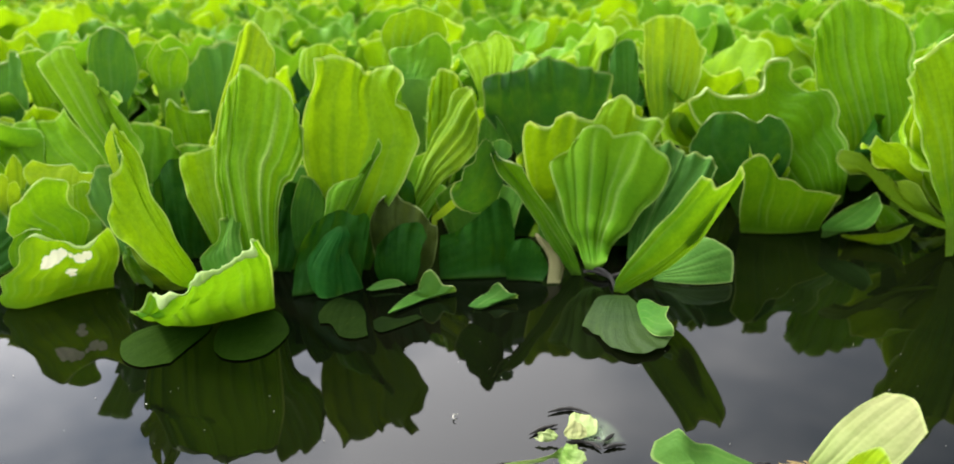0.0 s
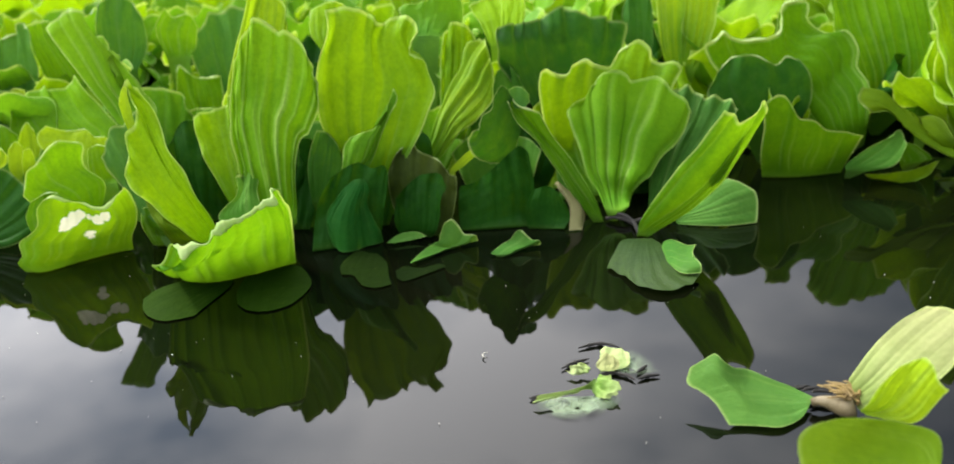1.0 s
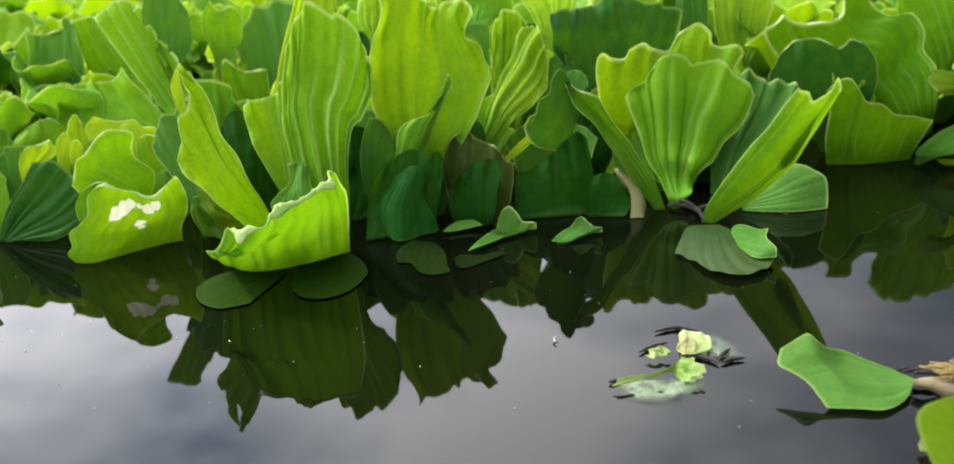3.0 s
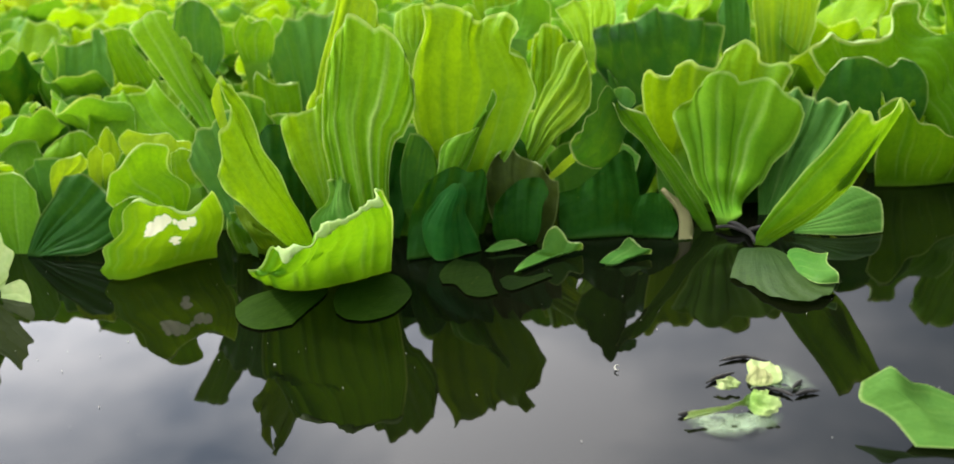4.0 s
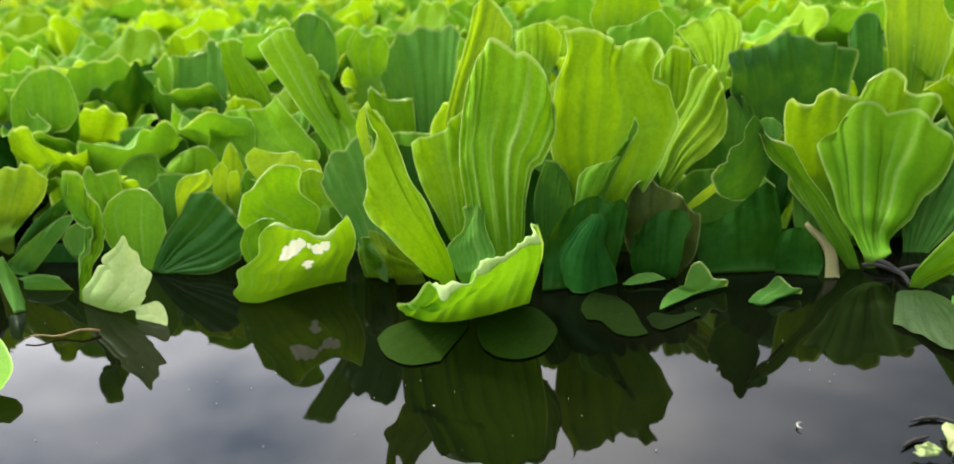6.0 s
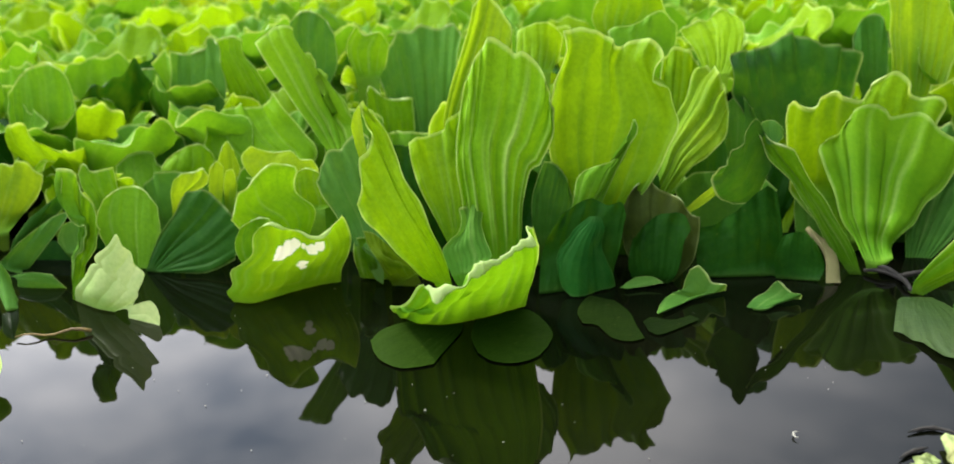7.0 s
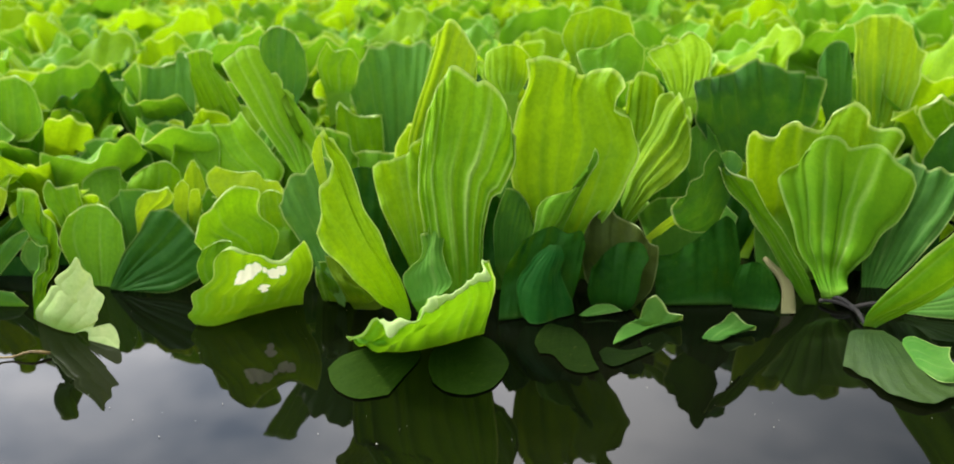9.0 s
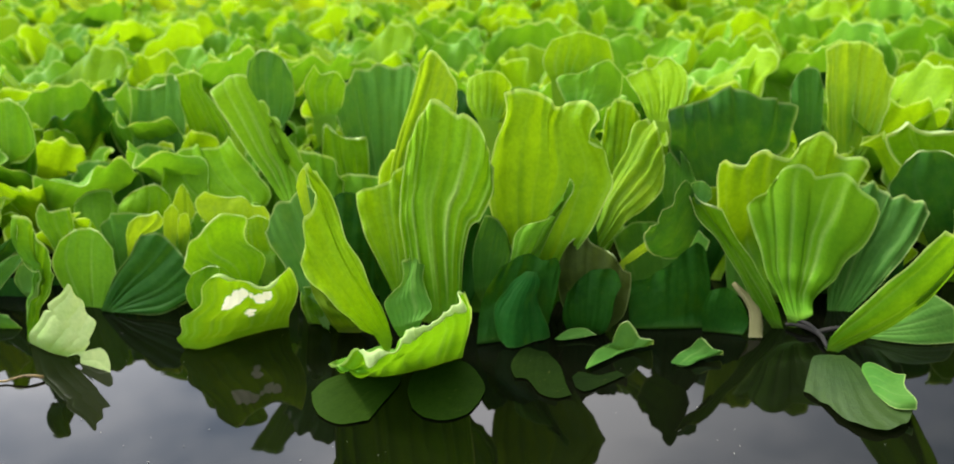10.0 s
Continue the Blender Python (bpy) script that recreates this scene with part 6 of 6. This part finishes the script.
fan_leaf(drifter, [(0.236, 0.274, 0.006), (0.237, 0.269, 0.004)], [(0.234, 0.276, 0.012), (0.239, 0.276, 0.022), (0.247, 0.280, 0.030), (0.254, 0.278, 0.040), (0.264, 0.277, 0.048), (0.272, 0.268, 0.050), (0.274, 0.256, 0.042), (0.263, 0.252, 0.028), (0.250, 0.256, 0.012), (0.241, 0.264, 0.005)], mat=CREAM, root=0.0, belly=0.006, crease=0.2, ribs=5, rib=0.001, lip=0.001, scallop=0.003, cup=0.0, ruf=0.0008)
fan_leaf(drifter, [(0.236, 0.264, 0.006), (0.238, 0.260, 0.006)], [(0.235, 0.252, 0.018), (0.237, 0.246, 0.030), (0.243, 0.245, 0.038), (0.252, 0.241, 0.042), (0.256, 0.234, 0.032), (0.250, 0.243, 0.014)], mat=YOUNG, root=0.0, belly=0.005, ribs=5, lip=0.001, cup=0.0, crease=0.4, ruf=0.0028, scallop=0.003)
fan_leaf(drifter, [(0.240, 0.192, 0.024), (0.233, 0.181, 0.022)], [(0.218, 0.172, 0.022), (0.201, 0.170, 0.023), (0.192, 0.179, 0.025), (0.192, 0.191, 0.027), (0.193, 0.202, 0.029), (0.196, 0.208, 0.031), (0.202, 0.211, 0.033), (0.211, 0.213, 0.034), (0.222, 0.213, 0.034), (0.234, 0.213, 0.032), (0.244, 0.207, 0.029)], mat=OLIVE, root=0.0, belly=-0.003, crease=0.2, ribs=6, rib=0.0006, lip=0.0, ruf=0.0006, scallop=0.002, cup=0.0, margin=0.0002)
j0, j1 = Vector((0.219, 0.275, 0.004)), Vector((0.236, 0.270, 0.005))
vs, fs = tube([j0.lerp(j1, k / 6) - drifter.location + Vector((0, 0, 0.001 * math.sin(k))) for k in range(7)], [0.0018, 0.0022, 0.0028, 0.0034, 0.0042, 0.0048, 0.0044], 9)
part("stem", mesh_of("stem", vs, fs, None, RHIZOME), drifter, "pale wet stem")
rr = random.Random(3)
for k in range(34):
    p = j1 - drifter.location + Vector((rr.uniform(-0.006, 0.004), rr.uniform(-0.003, 0.008), rr.uniform(0.001, 0.007)))
    d = Vector((rr.uniform(-0.010, 0.003), rr.uniform(-0.001, 0.006), rr.uniform(-0.002, 0.004)))
    vs, fs = tube([p, p + d * 0.5 + Vector((0, 0, 0.001)), p + d], [0.0008, 0.0006, 0.0003], 5)
    part("root", mesh_of("root", vs, fs, None, FIBRE), drifter)
for k in range(9):
    p = j0 - drifter.location + Vector((-0.022 + 0.004 * k, 0.012 - 0.0006 * k + rr.uniform(-0.001, 0.002), 0.0008))
    pts = [p + Vector((0.0022 * q, 0.0012 * math.sin(q * 1.1 + k), 0.0002 * (q % 2))) for q in range(5)]
    vs, fs = tube(pts, [0.0004, 0.0008, 0.0009, 0.0008, 0.0003], 5)
    part("root", mesh_of("root", vs, fs, None, TWIG), drifter, "dark wet root fibre")

# torn leaf bits that float on the open water
bits = floating("leaf_fragment", "torn pale leaf scraps with dark shaded water lines", 0.131, 0.290)
fan_leaf(bits, [(0.124, 0.289, 0.002), (0.127, 0.299, 0.004)], [(0.127, 0.283, 0.002), (0.131, 0.282, 0.003), (0.136, 0.284, 0.004), (0.136, 0.288, 0.006), (0.134, 0.294, 0.007), (0.129, 0.297, 0.006)], mat=RAGGED, root=0.0, belly=0.002, crease=0.4, ribs=4, rib=0.0014, lip=0.0, ruf=0.0022, scallop=0.05, cup=0.0, crumple=0.001)
fan_leaf(bits, [(0.126, 0.290, 0.002), (0.126, 0.298, 0.004)], [(0.121, 0.291, 0.002), (0.113, 0.285, 0.003), (0.106, 0.281, 0.003), (0.098, 0.279, 0.003), (0.098, 0.281, 0.004), (0.106, 0.283, 0.005), (0.113, 0.285, 0.005), (0.120, 0.288, 0.006)], mat=RAGGED, root=0.0, belly=0.001, crease=0.6, ribs=5, rib=0.0012, lip=0.0, ruf=0.0022, scallop=0.03, cup=0.0, crumple=0.0008)
fan_leaf(bits, [(0.099, 0.285, 0.001), (0.135, 0.288, 0.001)], [(0.097, 0.280, 0.001), (0.101, 0.273, 0.001), (0.109, 0.267, 0.001), (0.120, 0.268, 0.001), (0.128, 0.272, 0.001), (0.135, 0.279, 0.001), (0.138, 0.285, 0.001)], mat=FILM, root=0.0, belly=0.0, crease=0.0, ribs=3, rib=0.0, lip=0.0, ruf=0.0, scallop=0.02, margin=0.0, cup=0.0, crumple=0.001)
fan_leaf(bits, [(0.128, 0.307, 0.001), (0.135, 0.330, 0.001)], [(0.140, 0.307, 0.001), (0.150, 0.306, 0.001), (0.160, 0.305, 0.001), (0.156, 0.314, 0.001), (0.151, 0.325, 0.001), (0.145, 0.334, 0.001)], mat=FILM, root=0.0, belly=0.0, crease=0.0, ribs=3, rib=0.0, lip=0.0, ruf=0.0, scallop=0.02, margin=0.0, cup=0.0, crumple=0.001)
fan_leaf(bits, [(0.130, 0.310, 0.002), (0.133, 0.308, 0.002)], [(0.129, 0.316, 0.003), (0.130, 0.328, 0.004), (0.134, 0.330, 0.004), (0.139, 0.329, 0.004), (0.144, 0.324, 0.003), (0.143, 0.315, 0.002), (0.139, 0.311, 0.002)], mat=RAGGED, root=0.0, belly=0.001, crease=0.2, ribs=3, rib=0.0006, lip=0.0, ruf=0.0006, cup=0.0, crumple=0.0005, scallop=0.003)
fan_leaf(bits, [(0.129, 0.307, 0.003), (0.135, 0.307, 0.003)], [(0.127, 0.310, 0.004), (0.128, 0.313, 0.006), (0.131, 0.315, 0.008), (0.135, 0.314, 0.008), (0.138, 0.311, 0.006), (0.138, 0.309, 0.004)], mat=CREAM, root=0.0, belly=0.001, crease=0.0, ribs=4, rib=0.0022, lip=0.0, ruf=0.0004, cup=0.0, crumple=0.0004, scallop=0.003)
fan_leaf(bits, [(0.123, 0.307, 0.002), (0.124, 0.309, 0.003)], [(0.116, 0.305, 0.002), (0.113, 0.307, 0.003), (0.117, 0.311, 0.005), (0.121, 0.311, 0.005), (0.124, 0.308, 0.004)], mat=RAGGED, root=0.0, belly=0.001, crease=0.2, ribs=3, rib=0.001, lip=0.0, ruf=0.001, scallop=0.02, cup=0.0, crumple=0.0009)
# dark arcs of water edge and shade around the scraps, built as thin rods
for line in (((0.119, 0.335), (0.127, 0.339), (0.134, 0.339), (0.141, 0.334)), ((0.110, 0.313), (0.115, 0.318), (0.120, 0.321), (0.124, 0.323)), ((0.135, 0.308), (0.141, 0.306), (0.145, 0.301)), ((0.146, 0.308), (0.149, 0.312), (0.152, 0.316)), ((0.146, 0.302), (0.151, 0.305), (0.157, 0.306)), ((0.095, 0.285), (0.098, 0.286), (0.102, 0.288)), ((0.128, 0.307), (0.134, 0.308), (0.139, 0.307))):
    curve = spline([(x, y, 0.0012) for x, y in line], np.linspace(0, 1, 9)) - np.array(tuple(bits.location))
    vs, fs = tube([Vector(q) for q in curve], [0.0003, 0.0006, 0.0010, 0.0008, 0.0012, 0.0007, 0.0009, 0.0005, 0.0002], 6)
    part("fibre", mesh_of("fibre", vs, fs, None, TWIG), bits, "dark shaded water line beside the leaf scraps")
petal = floating("leaf_fragment", "pale leaf scrap floating on the water", 0.210, 0.231)
fan_leaf(petal, [(0.206, 0.230, 0.001), (0.213, 0.230, 0.001)], [(0.206, 0.232, 0.003), (0.207, 0.232, 0.006), (0.209, 0.233, 0.008), (0.212, 0.233, 0.005), (0.214, 0.230, 0.002)], mat=CREAM, root=0.0, belly=0.001, crease=0.2, ribs=3, rib=0.0008, lip=0.0, ruf=0.0005, crumple=0.0004, scallop=0.003)

# a dry stalk at the edge, and specks on the water
t0, t1 = Vector((-0.357, 0.393, 0.002)), Vector((-0.316, 0.406, 0.003))
vs, fs = tube([t0.lerp(t1, k / 8) + Vector((0, 0, 0.0012 * math.sin(k * 1.3))) for k in range(9)], [0.0005, 0.0005, 0.0006, 0.0006, 0.0007, 0.0007, 0.0008, 0.0011, 0.0010])
tagged(new("stalk", mesh_of("stalk", vs, fs, None, FIBRE)), "thin brown dry stalk lying on the water", "stalk")
q0 = (0.072, 0.328, 0.001)
vs, fs = tube([Vector(q0) + Vector((0.0018 * math.cos(a), 0.0026 * math.sin(a), 0.0004)) for a in (1.2, 1.8, 2.4, 3.0, 3.6, 4.2, 4.8)], [0.0001, 0.0003, 0.0004, 0.0004, 0.0004, 0.0003, 0.0001], 6)
tagged(new("husk", mesh_of("husk", vs, fs, None, CHAFF)), "tiny white curled husk floating on dark water", "husk")


def water_specks():
    r = random.Random(12)
    vs, fs = [], []
    for _ in range(90):
        y = r.uniform(0.24, 0.52)
        x = r.uniform(-0.4, 0.35)
        s, a = r.uniform(0.0002, 0.00045) * (1.8 if r.random() < 0.06 else 1), r.uniform(0, 3.1)
        o = len(vs)
        dx, dy = s * math.cos(a), s * math.sin(a)
        vs += [(x - dx, y - dy, 0.0004), (x + dy * 0.5, y - dx * 0.5, 0.0005), (x + dx, y + dy, 0.0004), (x - dy * 0.5, y + dx * 0.5, 0.0005), (x, y, 0.0011)]
        fs += [(o, o + 1, o + 4), (o + 1, o + 2, o + 4), (o + 2, o + 3, o + 4), (o + 3, o, o + 4)]
    tagged(new("pollen_specks", mesh_of("pollen_specks", vs, fs, None, CHAFF)), "tiny pale specks of dust on the water", "dust", kind="stuff")


water_specks()

# ---- the field behind ----
def rosette(seed, size, nleaf, nu, nv):
    """Leaf shapes of one rosette about its own centre: (verts, faces, uvs) each."""
    r = random.Random(seed)
    out = []
    for k in range(nleaf):
        ring = k / nleaf
        az = k * 2.4 + r.uniform(-0.3, 0.3)
        lean = radians(84 - 50 * (1 - ring) + r.uniform(-8, 8))
        ln = size * (0.55 + 0.45 * math.sin(ring * 2.4 + 0.5)) * r.uniform(0.85, 1.12)
        if ring > 0.8:
            ln *= 0.6
        dx, dy = math.cos(az), math.sin(az)
        base = Vector((dx * 0.012, dy * 0.012, 0.002))
        tip = base + Vector((dx * math.cos(lean), dy * math.cos(lean), math.sin(lean))) * ln
        vs, fs, uvs, rb = leaf_grid(ln * r.uniform(0.62, 0.88), ln, nu=nu, nv=nv, cup=r.uniform(0.4, 0.9), bend=r.uniform(-0.5, 0.2), ruf=r.uniform(0.004, 0.008), curl=0.005, 
                                drop=r.uniform(0.15, 0.3), seed=seed * 50 + k)
        y = (tip - base).normalized()
        z = (Vector((-dx, -dy, 0.3)) - y * Vector((-dx, -dy, 0.3)).dot(y)).normalized()
        m = Matrix.Translation(base) @ Matrix((y.cross(z), y, z)).transposed().to_4x4() @ Matrix.Rotation(r.uniform(-0.4, 0.4), 4, "Y")
        out.append(([m @ Vector(p) for p in vs], fs, uvs, rb))
    return out


def field_plant(seed, size, mats, nleaf=9):
    p = new("water_lettuce")
    tagged(p, "bright green water lettuce rosette in the dense mat", "water plant", "mat of water lettuce")
    r = random.Random(seed)
    for vs, fs, uvs, rb in rosette(seed, size, nleaf, 16, 30):
        part("leaf", mesh_of("leaf", vs, fs, uvs, r.choice(mats), ribs=rb), p)
    return p


kinds = [field_plant(101 + i, 0.125 + 0.008 * (i % 3), (FRESH, FRESH, GREEN)) for i in range(6)]
rng = random.Random(5)
spots = []


def clear_of(x, y, gap):
    return all((x - a) ** 2 + (y - b) ** 2 > gap * gap for a, b in spots)


def in_hero(x, y):
    return -0.48 < x < 0.46 and y < 0.83


for _ in range(6000):
    y = rng.uniform(0.58, 2.0)
    x = rng.uniform(-0.75 * y - 0.35, 0.70 * y + 0.35)
    if in_hero(x, y) or not clear_of(x, y, 0.105):
        continue
    spots.append((x, y))
first = list(kinds)
for i, (x, y) in enumerate(spots):
    s = rng.uniform(0.85, 1.12)
    m = pose(x, y, 0, rng.uniform(-6, 6), rng.uniform(-6, 6), rng.uniform(0, 360))
    if i < len(first):
        first[i].matrix_basis = m
    else:
        copy_thing(kinds[i % len(kinds)], m)

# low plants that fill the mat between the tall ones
low = [field_plant(301 + i, 0.094 + 0.008 * (i % 3), (GREEN, SHADOWED, FRESH), 7) for i in range(5)]
tall = [field_plant(331 + i, 0.110 + 0.012 * (i % 3), (GREEN, SHADOWED, FRESH), 7) for i in range(4)]
fill = []
for _ in range(2500):
    y = rng.uniform(0.56, 0.90)
    x = rng.uniform(-0.62, 0.52)
    if y < (0.57 if x < -0.42 else 0.66 if x < -0.28 else 0.72):
        continue
    if all((x - a) ** 2 + (y - b) ** 2 > 0.085 ** 2 for a, b in fill):
        fill.append((x, y))
placed = {}
for x, y in fill:
    m = pose(x, y, 0, rng.uniform(-6, 6), rng.uniform(-6, 6), rng.uniform(0, 360))
    kind_ = low if -0.36 < x and y < 0.80 else tall
    k = len(placed.setdefault(id(kind_), []))
    placed[id(kind_)].append((x, y))
    if k < len(kind_):
        kind_[k].matrix_basis = m
    else:
        copy_thing(kind_[k % len(kind_)], m)


def far_mat():
    """The rest of the mat, too far to tell its plants apart."""
    def pack(nleaf, nu, nv, first):
        packed = []
        for i in range(5):
            vs, fs, us, rs, o = [], [], [], [], 0
            for a, b, c, d in rosette(first + i, 0.13, nleaf, nu, nv):
                vs += [tuple(q) for q in a]
                fs += [tuple(k + o for k in f) for f in b]
                us.append(c)
                rs.append(d)
                o += len(a)
            packed.append((np.array(vs), np.array(fs), np.concatenate(us), np.concatenate(rs)))
        return packed

    near, side = pack(8, 6, 10, 201), pack(7, 4, 4, 221)
    r = random.Random(9)
    V, Fc, U, R, o = [], [], [], [], 0
    y = 0.56
    while y < 9.0:
        step = 0.115 + 0.014 * max(0.0, y - 2)
        x = -3.2 - 0.35 * y
        while x < 3.2 + 0.35 * y:
            seen = -0.75 * y - 0.35 < x < 0.70 * y + 0.35
            if seen and y < 2.0:
                x += step
                continue
            vs, fs, us, rs = (near if seen else side)[r.randrange(5)]
            a, s = r.uniform(0, 6.28), r.uniform(0.85, 1.2) * (1 + 0.05 * max(0.0, y - 2))
            c, sn = math.cos(a) * s, math.sin(a) * s
            V.append(np.stack([vs[:, 0] * c - vs[:, 1] * sn + x + r.uniform(-0.04, 0.04), vs[:, 0] * sn + vs[:, 1] * c + y + r.uniform(-0.04, 0.04), vs[:, 2] * s], -1))
            Fc.append(fs + o)
            U.append(us)
            R.append(rs)
            o += len(vs)
            x += step
        y += step
    me = mesh_of("far_mat", np.concatenate(V).tolist(), np.concatenate(Fc).tolist(), np.concatenate(U), FIELD, ribs=np.concatenate(R))
    tagged(new("far_mat", me), "dense mat of bright green water lettuce reaching away", "water plants", kind="stuff")


far_mat()
